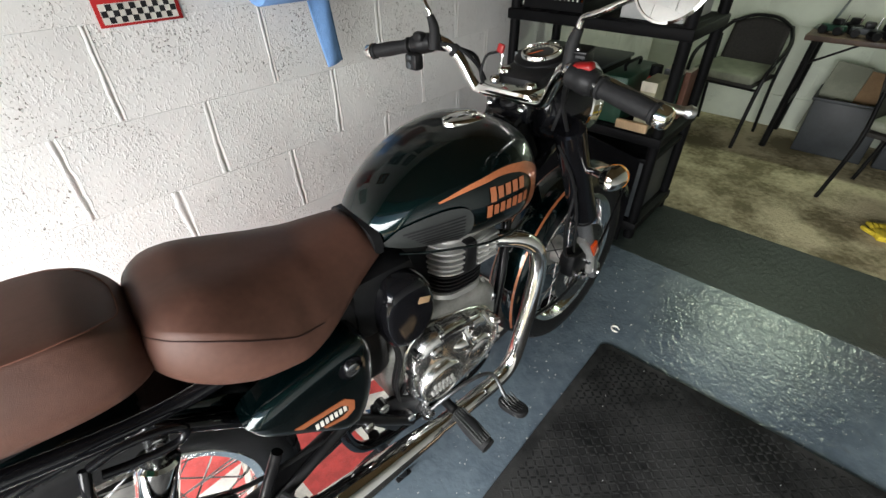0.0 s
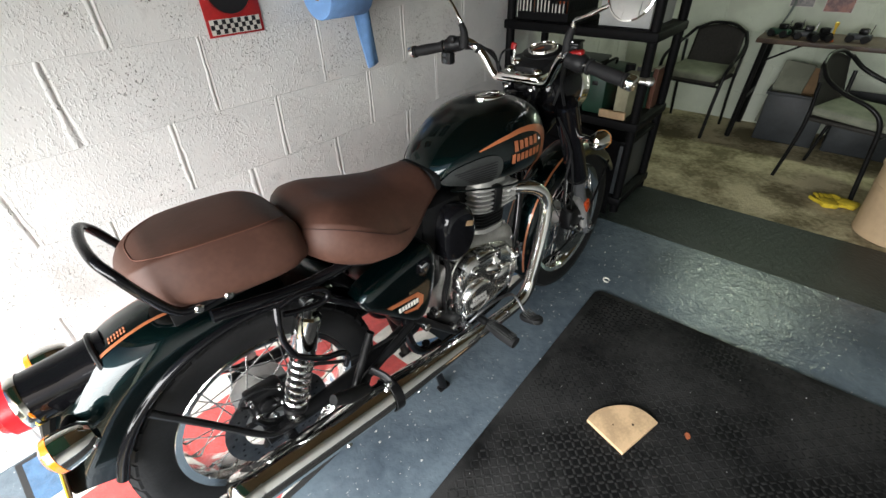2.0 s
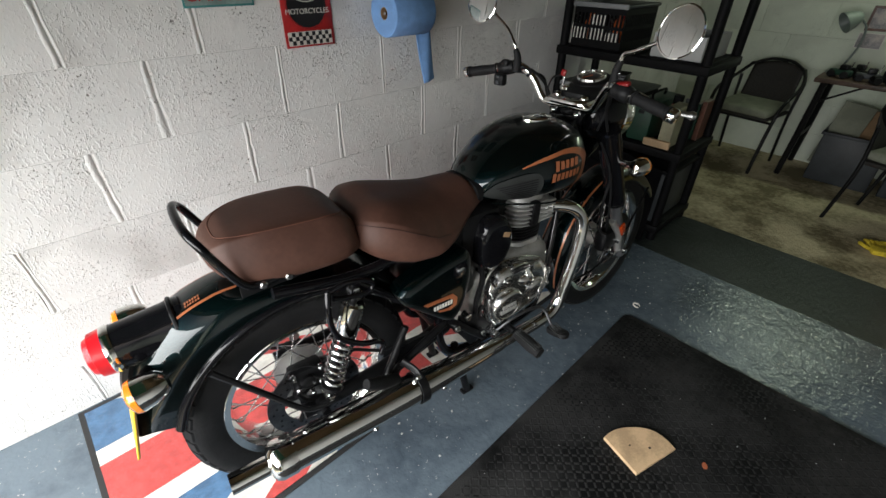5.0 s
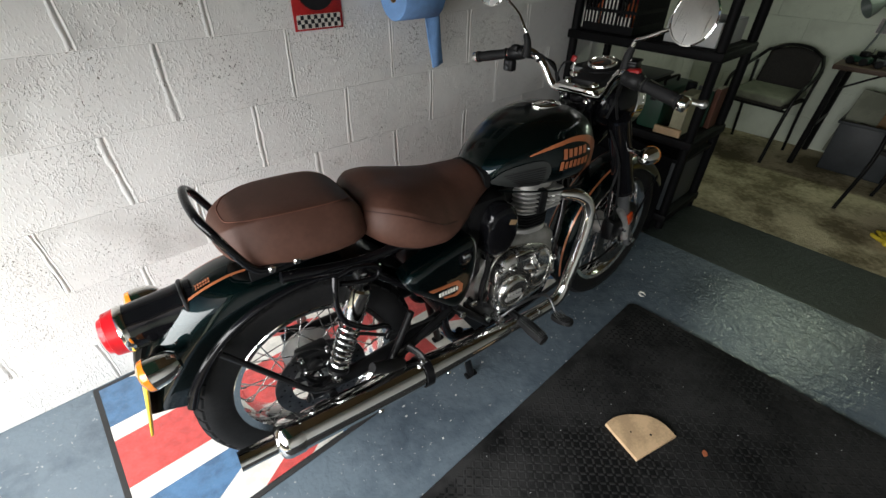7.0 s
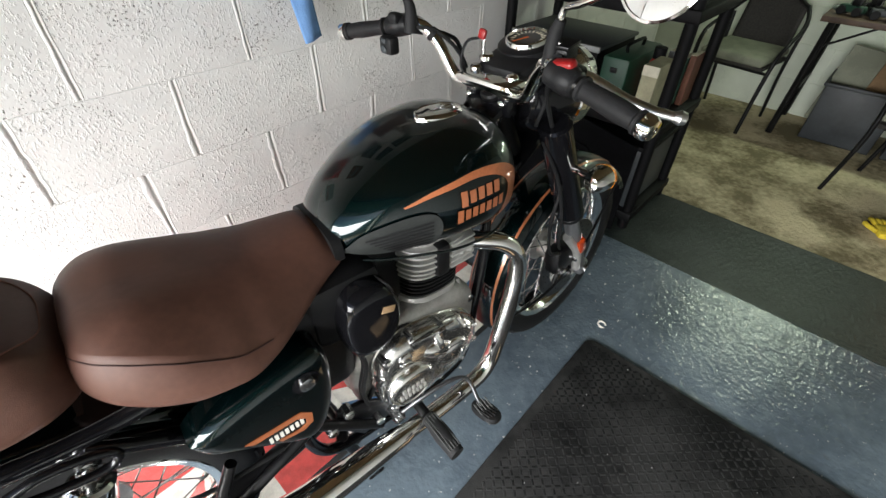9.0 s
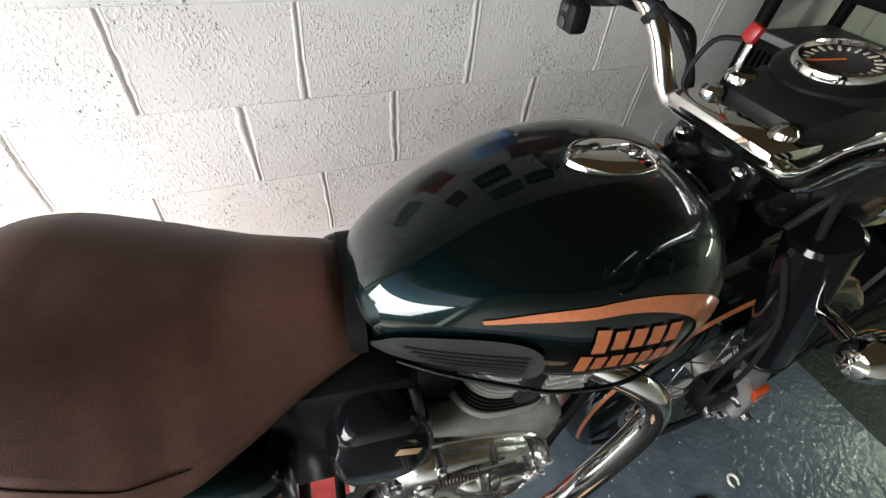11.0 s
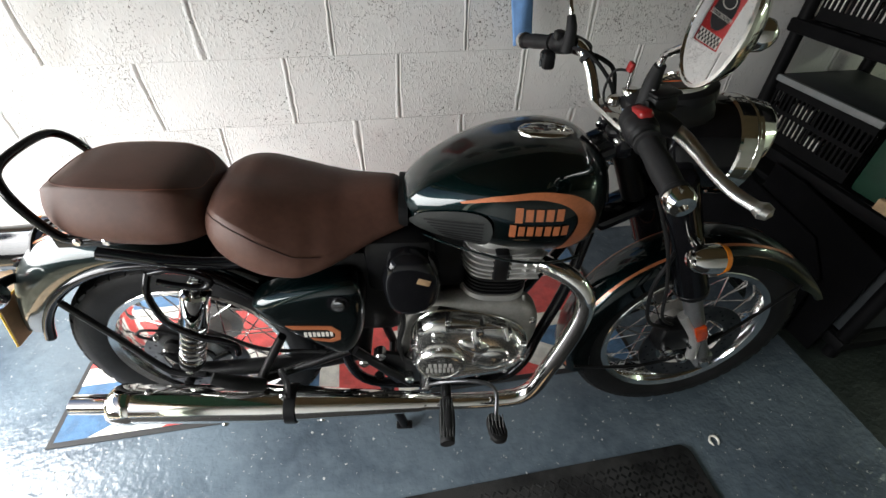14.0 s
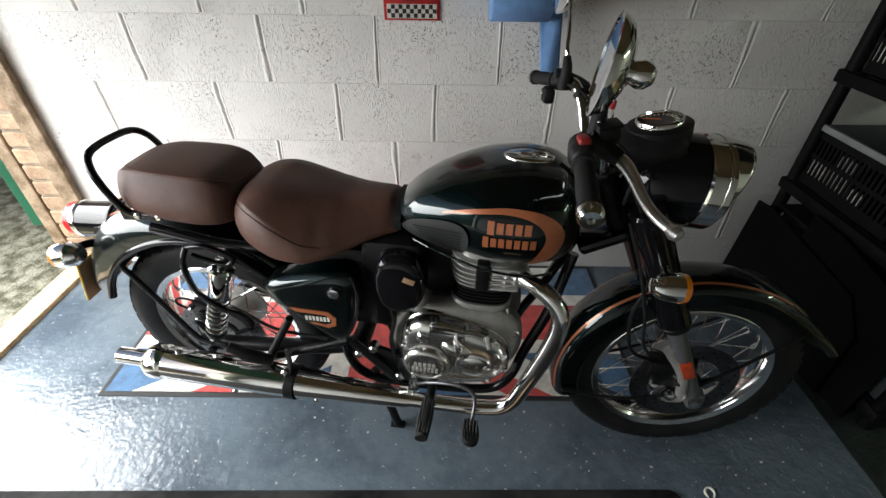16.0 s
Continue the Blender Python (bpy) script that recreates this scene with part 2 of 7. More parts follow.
M_REFLECT = mat("orange red reflector", (0.40, 0.045, 0.006), 0.15, var=0.15, coat=1.0, scale=60)
M_MIRROR = mat("mirror glass", (0.9, 0.9, 0.9), 0.02, 1.0, var=0.0, rvar=0.0)
M_GLASS = mat("clear lamp glass", (1, 1, 1), 0.03, 0.0, var=0.0, rvar=0.01, transmission=1.0)
M_DIAL = mat("dial face", (0.03, 0.03, 0.03), 0.4, var=0.1)
M_CREAM = mat("cream dial print", (0.5, 0.47, 0.37), 0.6)
M_MANILA = mat("manila box card", (0.30, 0.285, 0.19), 0.8, var=0.15, scale=14)
M_YELLOW = mat("yellow plate", (0.75, 0.5, 0.05), 0.45, var=0.05)
M_SHELF = mat("black shelf plastic", (0.0035, 0.0035, 0.004), 0.6, spec=0.14, var=0.25, scale=8, bump=0.0003)
M_BOARD = mat("matt black board", (0.0035, 0.0035, 0.004), 0.85, var=0.3, scale=6, spec=0.06)
M_WHITEPL = mat("white plastic", (0.40, 0.41, 0.40), 0.4, var=0.08, scale=6)
M_GREYPL = mat("grey plastic", (0.16, 0.17, 0.18), 0.5, var=0.12, scale=6)
M_DKGREY = mat("dark grey plastic", (0.036, 0.041, 0.045), 0.5, var=0.2, scale=6)
M_LID = mat("pale grey lid plastic", (0.20, 0.21, 0.21), 0.45, var=0.1, scale=8)
M_BLUE = mat("blue paper towel", (0.16, 0.31, 0.58), 0.9, var=0.08, scale=30, bump=0.0008, bscale=180)
M_WOOD = mat("pale plywood", (0.55, 0.38, 0.22), 0.7, var=0.18, scale=14, bump=0.0005)
M_DKWOOD = mat("dark table top", (0.07, 0.042, 0.028), 0.5, var=0.3, scale=12, bump=0.0005)
M_CARD = mat("cardboard", (0.3, 0.19, 0.1), 0.85, var=0.15, scale=9)
M_WICKER = mat("dark woven rattan", (0.022, 0.02, 0.017), 0.7, var=0.4, scale=90, bump=0.002, bscale=160)
M_CUSHION = mat("grey green cushion", (0.20, 0.21, 0.16), 0.95, var=0.15, scale=12, bump=0.001)
M_YGLOVE = mat("yellow glove cloth", (0.6, 0.45, 0.03), 0.85, var=0.2, scale=25, bump=0.0015)
M_TAN = mat("tan plastic tub", (0.5, 0.36, 0.22), 0.55, var=0.08, scale=4)
M_GTOOL = mat("green tool case", (0.010, 0.045, 0.026), 0.45, var=0.15)
M_SIGNRED = mat("red enamel sign", (0.42, 0.02, 0.02), 0.35, var=0.15, scale=10)
M_SIGNBLACK = mat("black sign print", (0.012, 0.012, 0.014), 0.4, var=0.2)
M_SIGNWHITE = mat("white sign print", (0.68, 0.66, 0.6), 0.45, var=0.08)
M_RUST = mat("rust red tin print", (0.16, 0.035, 0.02), 0.4, var=0.3, scale=14)
M_TEALGREY = mat("faded teal enamel", (0.22, 0.30, 0.28), 0.45, var=0.2, scale=14)
M_TEAL = mat("teal sign border", (0.05, 0.22, 0.22), 0.45, var=0.1)
M_ORANGE = mat("orange plastic", (0.5, 0.1, 0.02), 0.5, var=0.15)
M_LEAF = mat("dry leaf", (0.30, 0.085, 0.035), 0.7, var=0.3, scale=120, bump=0.0004, bscale=300)
M_PHOTO = mat("photo print", (0.3, 0.3, 0.32), 0.4, var=0.5, scale=14, second=(0.5, 0.44, 0.4))
M_PHOTORED = mat("red photo print", (0.22, 0.03, 0.03), 0.4, var=0.6, scale=20, second=(0.35, 0.14, 0.1))
M_POSTER = mat("dark poster print", (0.03, 0.035, 0.09), 0.4, var=0.5, scale=9, second=(0.12, 0.12, 0.14))
M_FRAME = mat("brown picture frame", (0.09, 0.035, 0.02), 0.4, var=0.2)
M_LAMPGR = mat("sage green lamp enamel", (0.15, 0.18, 0.165), 0.4, var=0.08)
M_HOUSE = mat("far house brick", (0.36, 0.24, 0.17), 0.9, var=0.2, scale=3)
M_ROOF = mat("far roof tiles", (0.12, 0.08, 0.07), 0.9, var=0.3, scale=5)
M_WINDOW = mat("far window glass", (0.05, 0.06, 0.07), 0.1)
M_TUBE = mat("glowing tube", (0.9, 1.0, 0.88), 0.4, var=0.0, emit=6.0)

# ==== building helpers ====


def part(name, bm, material, parent=None, label="", smooth=True, xf=None, kind=""):
    """Links a bmesh as one mesh object under a thing or a part."""
    if xf is not None:
        bm.transform(xf)
    me = bpy.data.meshes.new(name)
    bmesh.ops.recalc_face_normals(bm, faces=bm.faces)
    bm.to_mesh(me)
    bm.free()
    if smooth:
        me.polygons.foreach_set("use_smooth", [True] * len(me.polygons))
        me.set_sharp_from_angle(angle=radians(38))
    me.materials.append(material)
    ob = new(name, me)
    if parent is not None:
        ob.parent = parent
    if label or kind:
        tagged(ob, label, kind=kind)
    return ob


def thing(name, label, category, group="", at=None, kind=""):
    ob = new(name)
    ob.empty_display_size = 0.1
    if at is not None:
        ob.matrix_world = at
    return tagged(ob, label, category, group, kind)


def hermite(xs, ys):
    """A smooth curve through points, without overshoot."""
    xs, ys = np.array(xs, float), np.array(ys, float)
    d = np.diff(ys) / np.diff(xs)
    s = np.r_[d[0], np.where(d[:-1] * d[1:] > 0, 2 * d[:-1] * d[1:] / (d[:-1] + d[1:] + 1e-12), 0), d[-1]]

    def f(x):
        i = int(np.clip(np.searchsorted(xs, x) - 1, 0, len(d) - 1))
        h = xs[i + 1] - xs[i]
        t = (min(max(x, xs[0]), xs[-1]) - xs[i]) / h
        return float((2 * t**3 - 3 * t**2 + 1) * ys[i] + (t**3 - 2 * t**2 + t) * h * s[i] + (3 * t**2 - 2 * t**3) * ys[i + 1] + (t**3 - t**2) * h * s[i + 1])

    return f


def smooth_path(pts, n=6):
    """Catmull-Rom through the points."""
    p = [Vector(q) for q in pts]
    if len(p) < 3 or n < 2:
        return p
    e = [2 * p[0] - p[1], *p, 2 * p[-1] - p[-2]]
    out = []
    for i in range(1, len(e) - 2):
        a, b, c, d = e[i - 1 : i + 3]
        for k in range(n):
            t = k / n
            out.append(0.5 * (2 * b + (c - a) * t + (2 * a - 5 * b + 4 * c - d) * t * t + (3 * b - a - 3 * c + d) * t**3))
    return out + [p[-1]]


def rings(bm, loops, cap=True, closed=False):
    """Skins rows of points, each a closed ring."""
    vs = [[bm.verts.new(q) for q in loop] for loop in loops]
    n = len(vs[0])
    for a, b in list(zip(vs, vs[1:])) + ([(vs[-1], vs[0])] if closed else []):
        for i in range(n):
            bm.faces.new((a[i], a[(i + 1) % n], b[(i + 1) % n], b[i]))
    if cap and not closed:
        bm.faces.new(vs[0][::-1])
        bm.faces.new(vs[-1])
    return bm


def tube(pts, r, seg=12, n=6, bm=None, closed=False, flat=1.0):
    """A round bar along a path; r is a radius or one for each given point."""
    bm = bm or bmesh.new()
    path = smooth_path(pts, n)
    if isinstance(r, (list, tuple)):
        f = hermite(range(len(r)), r)
        radii = [f(i * (len(r) - 1) / (len(path) - 1)) for i in range(len(path))]
    else:
        radii = [r] * len(path)
    loops, up = [], None
    for i, q in enumerate(path):
        d = (path[min(i + 1, len(path) - 1)] - path[max(i - 1, 0)]).normalized()
        if up is None:
            up = d.orthogonal().normalized()
        up = (up - d * up.dot(d)).normalized()
        side = d.cross(up)
        loops.append([q + radii[i] * (math.cos(a) * up + flat * math.sin(a) * side) for a in (2 * math.pi * k / seg for k in range(seg))])
    return rings(bm, loops, closed=closed)


def lathe(profile, seg=32, m=None, bm=None, closed=False, cap=True):
    """Turns (radius, height) points round the z axis; m places it."""
    bm = bm or bmesh.new()
    m = m or Matrix()
    loops = [[m @ Vector((max(r, 1e-4) * math.cos(a), max(r, 1e-4) * math.sin(a), h)) for a in (2 * math.pi * k / seg for k in range(seg))] for r, h in profile]
    return rings(bm, loops, cap=cap, closed=closed)


def along(a, b):
    """A pose at a whose z axis points to b."""
    a, b = Vector(a), Vector(b)
    return Matrix.Translation(a) @ (b - a).to_track_quat("Z", "Y").to_matrix().to_4x4()


def rod(a, b, r, seg=12, bm=None, bevel=0.0):
    h = (Vector(b) - Vector(a)).length
    e = min(bevel or r * 0.15, h * 0.3)
    return lathe([(r - e, 0), (r, e), (r, h - e), (r - e, h)], seg, along(a, b), bm)


def box(size, m=None, bevel=0.004, bm=None, segs=2):
    """A box with rounded edges, centred on its pose."""
    b2 = bmesh.new()
    bmesh.ops.create_cube(b2, size=1.0)
    bmesh.ops.scale(b2, vec=size, verts=b2.verts)
    if bevel:
        bmesh.ops.bevel(b2, geom=b2.edges[:], offset=min(bevel, min(size) * 0.45), segments=segs, profile=0.5, affect="EDGES")
    b2.transform(m or Matrix())
    if bm is None:
        return b2
    tmp = bpy.data.meshes.new("tmp")
    b2.to_mesh(tmp)
    bm.from_mesh(tmp)
    bpy.data.meshes.remove(tmp)
    b2.free()
    return bm


def span(lo, hi, bevel=0.004, bm=None):
    """A rounded box between two corners."""
    lo, hi = Vector(lo), Vector(hi)
    return box(hi - lo, Matrix.Translation((lo + hi) / 2), bevel, bm)


def plate(outline, thick, m=None, bevel=0.0, bm=None):
    """A flat outline of (x, y) points raised by thick along z."""
    b2 = bmesh.new()
    f = b2.faces.new([b2.verts.new((x, y, 0)) for x, y in outline])
    r = bmesh.ops.extrude_face_region(b2, geom=[f])
    bmesh.ops.translate(b2, vec=(0, 0, thick), verts=[v for v in r["geom"] if isinstance(v, bmesh.types.BMVert)])
    if bevel:
        bmesh.ops.bevel(b2, geom=[e for e in b2.edges if abs(e.verts[0].co.z - e.verts[1].co.z) < 1e-6], offset=bevel, segments=2, profile=0.5, affect="EDGES")
    b2.transform(m or Matrix())
    if bm is None:
        return b2
    tmp = bpy.data.meshes.new("tmp")
    b2.to_mesh(tmp)
    bm.from_mesh(tmp)
    bpy.data.meshes.remove(tmp)
    b2.free()
    return bm


def share(ob, parent, m=None):
    """Another part on the same mesh."""
    o = new(ob.name.split(".")[0], ob.data)
    o.parent = parent
    if m is not None:
        o.matrix_local = m
    return o


# ==== the garage ====
WALL_END, BACK, SIDE, TOP = -1.40, 3.85, -2.75, 2.3
ROW0, ROW = 0.185, 0.23

floor = part("floor", span((WALL_END - 0.05, SIDE - 0.2, -0.12), (1.58, 0.03, 0.0), 0.001), M_FLOOR, smooth=False, kind="structure")
tagged(floor, "glossy grey-blue painted concrete garage floor", "floor")
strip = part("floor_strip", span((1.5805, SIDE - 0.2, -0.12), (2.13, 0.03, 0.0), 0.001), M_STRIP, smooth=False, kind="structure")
tagged(strip, "matt painted strip of garage floor, its colour darkened for weaker daylight", "floor")
bare = part("floor_concrete", span((2.134, SIDE - 0.2, -0.12), (BACK + 0.05, 0.03, -0.003), 0.004), M_CONC, smooth=False, kind="structure")
tagged(bare, "bare worn concrete floor at the back of the garage", "floor")
backing = part("wall_north", span((WALL_END, 0.012, -0.1), (BACK + 0.15, 0.2, TOP), 0.0), M_MORTAR, smooth=False, kind="structure")
tagged(backing, "white painted concrete block garage wall", "wall")
back_wall = part("wall_east", span((BACK + 0.008, SIDE - 0.2, -0.1), (BACK + 0.2, 0.010, TOP), 0.0), M_WALL2, smooth=False, kind="structure")
tagged(back_wall, "white painted block end wall of the garage", "wall")
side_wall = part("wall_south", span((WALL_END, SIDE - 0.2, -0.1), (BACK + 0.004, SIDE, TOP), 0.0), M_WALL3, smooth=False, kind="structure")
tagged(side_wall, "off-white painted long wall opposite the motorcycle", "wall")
ceiling = part("ceiling", span((WALL_END - 0.15, SIDE - 0.2, TOP + 0.004), (BACK + 0.2, 0.2, TOP + 0.1), 0.0), M_CEIL, smooth=False, kind="structure")
tagged(ceiling, "brown boarded garage ceiling", "ceiling")
lintel = part("lintel", span((WALL_END - 0.15, SIDE - 0.2, 2.06), (WALL_END - 0.004, 0.2, TOP), 0.004), M_CONC, smooth=False, kind="structure")
tagged(lintel, "concrete lintel over the garage door opening", "lintel")
pier = part("wall_west", span((WALL_END - 0.15, SIDE - 0.2, -0.1), (WALL_END - 0.004, SIDE + 0.12, 2.05), 0.004), M_WALL2, smooth=False, kind="structure")
tagged(pier, "narrow wall beside the garage door opening", "wall")

# ==== the motorcycle ====
# own axes: x ahead, y to its left, z up; the origin lies on the floor below the rear axle
bike = thing("motorcycle", "dark green classic motorcycle with brown seats on its centre stand", "motorcycle", at=pose(-0.407, -0.700, 0, 0, 0, -6.9))
RX, RZ, RR = 0.0, 0.352, 0.318
FX, FZ, FR = 1.352, 0.331, 0.322
RAKE = 0.487
STEER_TOP = Vector((1.0, 0, 0.96))
axis = Vector((-RAKE, 0, 1)).normalized()
STEER = Matrix.Translation(STEER_TOP) @ Matrix.Rotation(radians(4.0), 4, axis) @ Matrix.Translation(-STEER_TOP)


def tyre_mesh(R, w, rim_r):
    """The carcass of a tyre round the y axis at the origin."""
    prof = [(rim_r, -w * 0.36), (rim_r + 0.012, -w * 0.44), (R * 0.86, -w * 0.5), (R * 0.93, -w * 0.485), (R * 0.968, -w * 0.40), (R * 0.987, -w * 0.22), (R * 0.992, 0)]
    prof = prof + [(r, -h) for r, h in prof[-2::-1]]
    turn = Matrix.Rotation(radians(90), 4, "X")
    bm = lathe(prof, 72, turn, closed=True)
    return bm


def tread_block(R, w, blocks, side, kind):
    """One raised rubber block of the tread, at the wheel's foremost point."""
    (h0, r0), (h1, r1), skew = (((0.47, 0.945), (0.33, 0.985), 0.25), ((0.29, 0.988), (0.06, 0.999), -0.3))[kind]
    bm, q, da = bmesh.new(), [], 2 * math.pi / blocks * 0.36
    for lift in (0.985, 1.011):
        for h, r, s in ((h0, r0, skew), (h1, r1, -skew)):
            for e in (-1, 1):
                a = da * (e + s)
                q.append(bm.verts.new((R * r * lift * math.cos(a), side * w * h, R * r * lift * math.sin(a))))
    for f in ((4, 5, 7, 6), (0, 1, 5, 4), (2, 3, 7, 6), (0, 2, 6, 4), (1, 3, 7, 5)):
        bm.faces.new([q[i] for i in f])
    return bm


def wheel(name, m, R, w, rim_r, blocks, hub_r, hub_w, label):
    """Rim with tyre, hub and spokes as its parts."""
    turn = Matrix.Rotation(radians(90), 4, "X")
    rim_prof = [(rim_r + 0.010, -w * 0.40), (rim_r + 0.006, -w * 0.43), (rim_r - 0.010, -w * 0.38), (rim_r - 0.017, -w * 0.25), (rim_r - 0.024, -0.0), (rim_r - 0.017, w * 0.25), (rim_r - 0.010, w * 0.38), (rim_r + 0.006, w * 0.43), (rim_r + 0.010, w * 0.40), (rim_r + 0.004, w * 0.3), (rim_r, 0.0), (rim_r + 0.004, -w * 0.3)]
    rim = part(name, lathe(rim_prof, 72, turn, closed=True), M_RIM, bike, label, xf=m)
    part("tyre", tyre_mesh(R, w, rim_r), M_RUBBER, rim, "black tyre with block tread", xf=m)
    for side in (-1, 1):
        for kind in (0, 1):
            first = None
            for k in range(blocks):
                at = m @ Matrix.Rotation(2 * math.pi * (k + (0.5 if side > 0 else 0)) / blocks, 4, "Y")
                if first is None:
                    first = part("tread_block", tread_block(R, w, blocks, side, kind), M_RUBBER, rim, smooth=False)
                    first.matrix_local = at
                else:
                    share(first, rim, at)
    hub_prof = [(0.014, -hub_w - 0.02), (0.02, -hub_w), (hub_r * 0.8, -hub_w), (hub_r, -hub_w + 0.004), (hub_r, -hub_w + 0.012), (hub_r * 0.62, -hub_w + 0.02), (hub_r * 0.55, 0), (hub_r * 0.62, hub_w - 0.02), (hub_r, hub_w - 0.012), (hub_r, hub_w - 0.004), (hub_r * 0.8, hub_w), (0.02, hub_w), (0.014, hub_w + 0.02)]
    part("hub", lathe(hub_prof, 32, turn), M_ALU, rim, "cast alloy wheel hub", xf=m)
    kinds = {}
    for k in range(36):
        side, lead = (-1 if k % 2 else 1), (1 if (k // 2) % 2 else -1)
        if (side, lead) not in kinds:
            a = radians(58) * lead
            p0 = Vector((hub_r * 0.93 * math.cos(a), side * (hub_w - 0.008), hub_r * 0.93 * math.sin(a)))
            p1 = Vector((rim_r - 0.019, side * w * 0.06, 0))
            bm = rod(p0, p1, 0.0019, 6)
            rod(p1 + (p0 - p1).normalized() * 0.016, p1, 0.0034, 6, bm)
            ob = part("spoke", bm, M_STEEL, rim)
            ob.matrix_local = m @ Matrix.Rotation(2 * math.pi * k / 36, 4, "Y")
            kinds[side, lead] = ob
        else:
            share(kinds[side, lead], rim, m @ Matrix.Rotation(2 * math.pi * k / 36, 4, "Y"))
    return rim


def disc(m, R, parent):
    turn = Matrix.Rotation(radians(90), 4, "X")
    bm = lathe([(R * 0.66, -0.0022), (R, -0.0022), (R, 0.0022), (R * 0.66, 0.0022)], 48, turn, closed=True)
    ob = part("brake_disc", bm, M_DISC, parent, "drilled steel brake disc", xf=m)
    b2 = lathe([(0.034, -0.004), (0.046, -0.004), (0.046, 0.004), (0.034, 0.004)], 24, turn, closed=True)
    for k in range(5):
        a = 2 * math.pi * k / 5
        rod((R * 0.3 * math.cos(a), 0, R * 0.3 * math.sin(a)), (R * 0.7 * math.cos(a + 0.3), 0, R * 0.7 * math.sin(a + 0.3)), 0.008, 8, b2)
    part("disc_carrier", b2, M_BLACK, parent, xf=m)
    b3 = None
    for k in range(40):
        a, r = 2 * math.pi * k / 40, R * (0.74 + 0.08 * (k % 3))
        at = m @ Matrix.Translation((r * math.cos(a), 0, r * math.sin(a))) @ turn
        if b3 is None:
            b3 = part("disc_hole", lathe([(0.0036, -0.0026), (0.0036, 0.0026)], 6), M_BLACK, parent)
            b3.matrix_local = at
        else:
            share(b3, parent, at)
    return ob


rear_at = Matrix.Translation((RX, 0, RZ))
front_at = STEER @ Matrix.Translation((FX, 0, FZ))
rear_wheel = wheel("rear_wheel", rear_at, RR, 0.125, 0.222, 44, 0.075, 0.055, "chrome spoked rear wheel")
front_wheel = wheel("front_wheel", front_at, FR, 0.100, 0.237, 50, 0.06, 0.05, "chrome spoked front wheel")
disc(rear_at @ Matrix.Translation((0, -0.078, 0)), 0.132, rear_wheel)
disc(front_at @ Matrix.Translation((0, -0.068, 0)), 0.146, front_wheel)


# --- mudguards ---
def guard(cx, cz, R, a0, a1, half, skirt, n=40, cols=9, fall=0.55, slant=0.0):
    """A deep-sided mudguard round (cx, cz), from angle a0 to a1 in degrees (0 ahead, 90 up); R, half and skirt may vary along it."""
    bm = bmesh.new()
    loops = []
    for i in range(n + 1):
        t = i / n
        a = radians(a0 + (a1 - a0) * t)
        r, h, s, sag = (f(t) if callable(f) else f for f in (R, half, skirt, fall))
        row = []
        for layer in (0.0, 0.0035):
            pts = []
            for k in range(-cols, cols + 1):
                q = k / cols
                y = h * math.sin(q * math.pi / 2) if abs(q) < 1 else h * q
                drop = sag * h * (1 - math.sqrt(max(0.0, 1 - min(1, abs(y / h)) ** 2.4)))
                pts.append((y, drop))
            pts = [(-h, pts[0][1] + s)] + pts + [(h, pts[-1][1] + s)]
            for y, d in (pts if layer == 0.0 else pts[::-1]):
                rr = r - d - layer
                yy = y * (1 - layer / h)
                ac = a - radians(slant) * t**5 * (abs(y) / h) ** 2
                row.append(Vector((cx + rr * math.cos(ac), yy, cz + rr * math.sin(ac))))
        loops.append(row)
    return rings(bm, loops)


RE = hermite([0, 0.35, 0.75, 1], [0.385, 0.395, 0.40, 0.405])
RG = hermite([0, 0.40, 0.50, 0.60, 0.70, 0.80, 0.90, 1], [0.385, 0.397, 0.411, 0.438, 0.450, 0.438, 0.418, 0.405])
rear_guard = part("rear_mudguard", guard(RX, RZ, RG, 28, 167, hermite([0, 0.5, 0.85, 1], [0.088, 0.09, 0.092, 0.080]), hermite([0, 0.3, 0.6, 1], [0.012, 0.006, 0.018, 0.045]), fall=lambda t: 0.36 + (RG(t) - RE(t)) / 0.09, slant=8), M_PAINT, bike, "dark green metallic rear mudguard with copper lines")
FG = hermite([0, 0.06, 0.12, 0.22, 0.34, 0.48, 0.70, 1], [0.422, 0.386, 0.362, 0.346, 0.345, 0.352, 0.360, 0.362])
front_guard = part("front_mudguard", guard(FX, FZ, FG, 13, 197, hermite([0, 0.12, 0.5, 1], [0.028, 0.056, 0.063, 0.065]), hermite([0, 0.5, 1], [0.012, 0.03, 0.035])), M_PAINT, bike, "dark green front mudguard with copper coachlines", xf=STEER)


def guard_line(cx, cz, R, a0, a1, y, w, drop, parent, xf=None, out=0.0016):
    """A thin painted line that runs along a mudguard."""
    bm = bmesh.new()
    rows = []
    for i in range(41):
        t = i / 40
        a = radians(a0 + (a1 - a0) * t)
        r = (R(t) if callable(R) else R) + out
        row = []
        for e in (-1, 1):
            yy = y + e * w / 2
            row.append(bm.verts.new((cx + (r - drop(yy)) * math.cos(a), yy, cz + (r - drop(yy)) * math.sin(a))))
        rows.append(row)
    for p, q in zip(rows, rows[1:]):
        bm.faces.new((p[0], p[1], q[1], q[0]))
    return part("coachline", bm, M_COPPER, parent, "copper coachline", xf=xf)


def drop_for(h, fall=0.55):
    return lambda y: fall * h * (1 - math.sqrt(max(0.0, 1 - min(1, abs(y / h)) ** 2.4)))


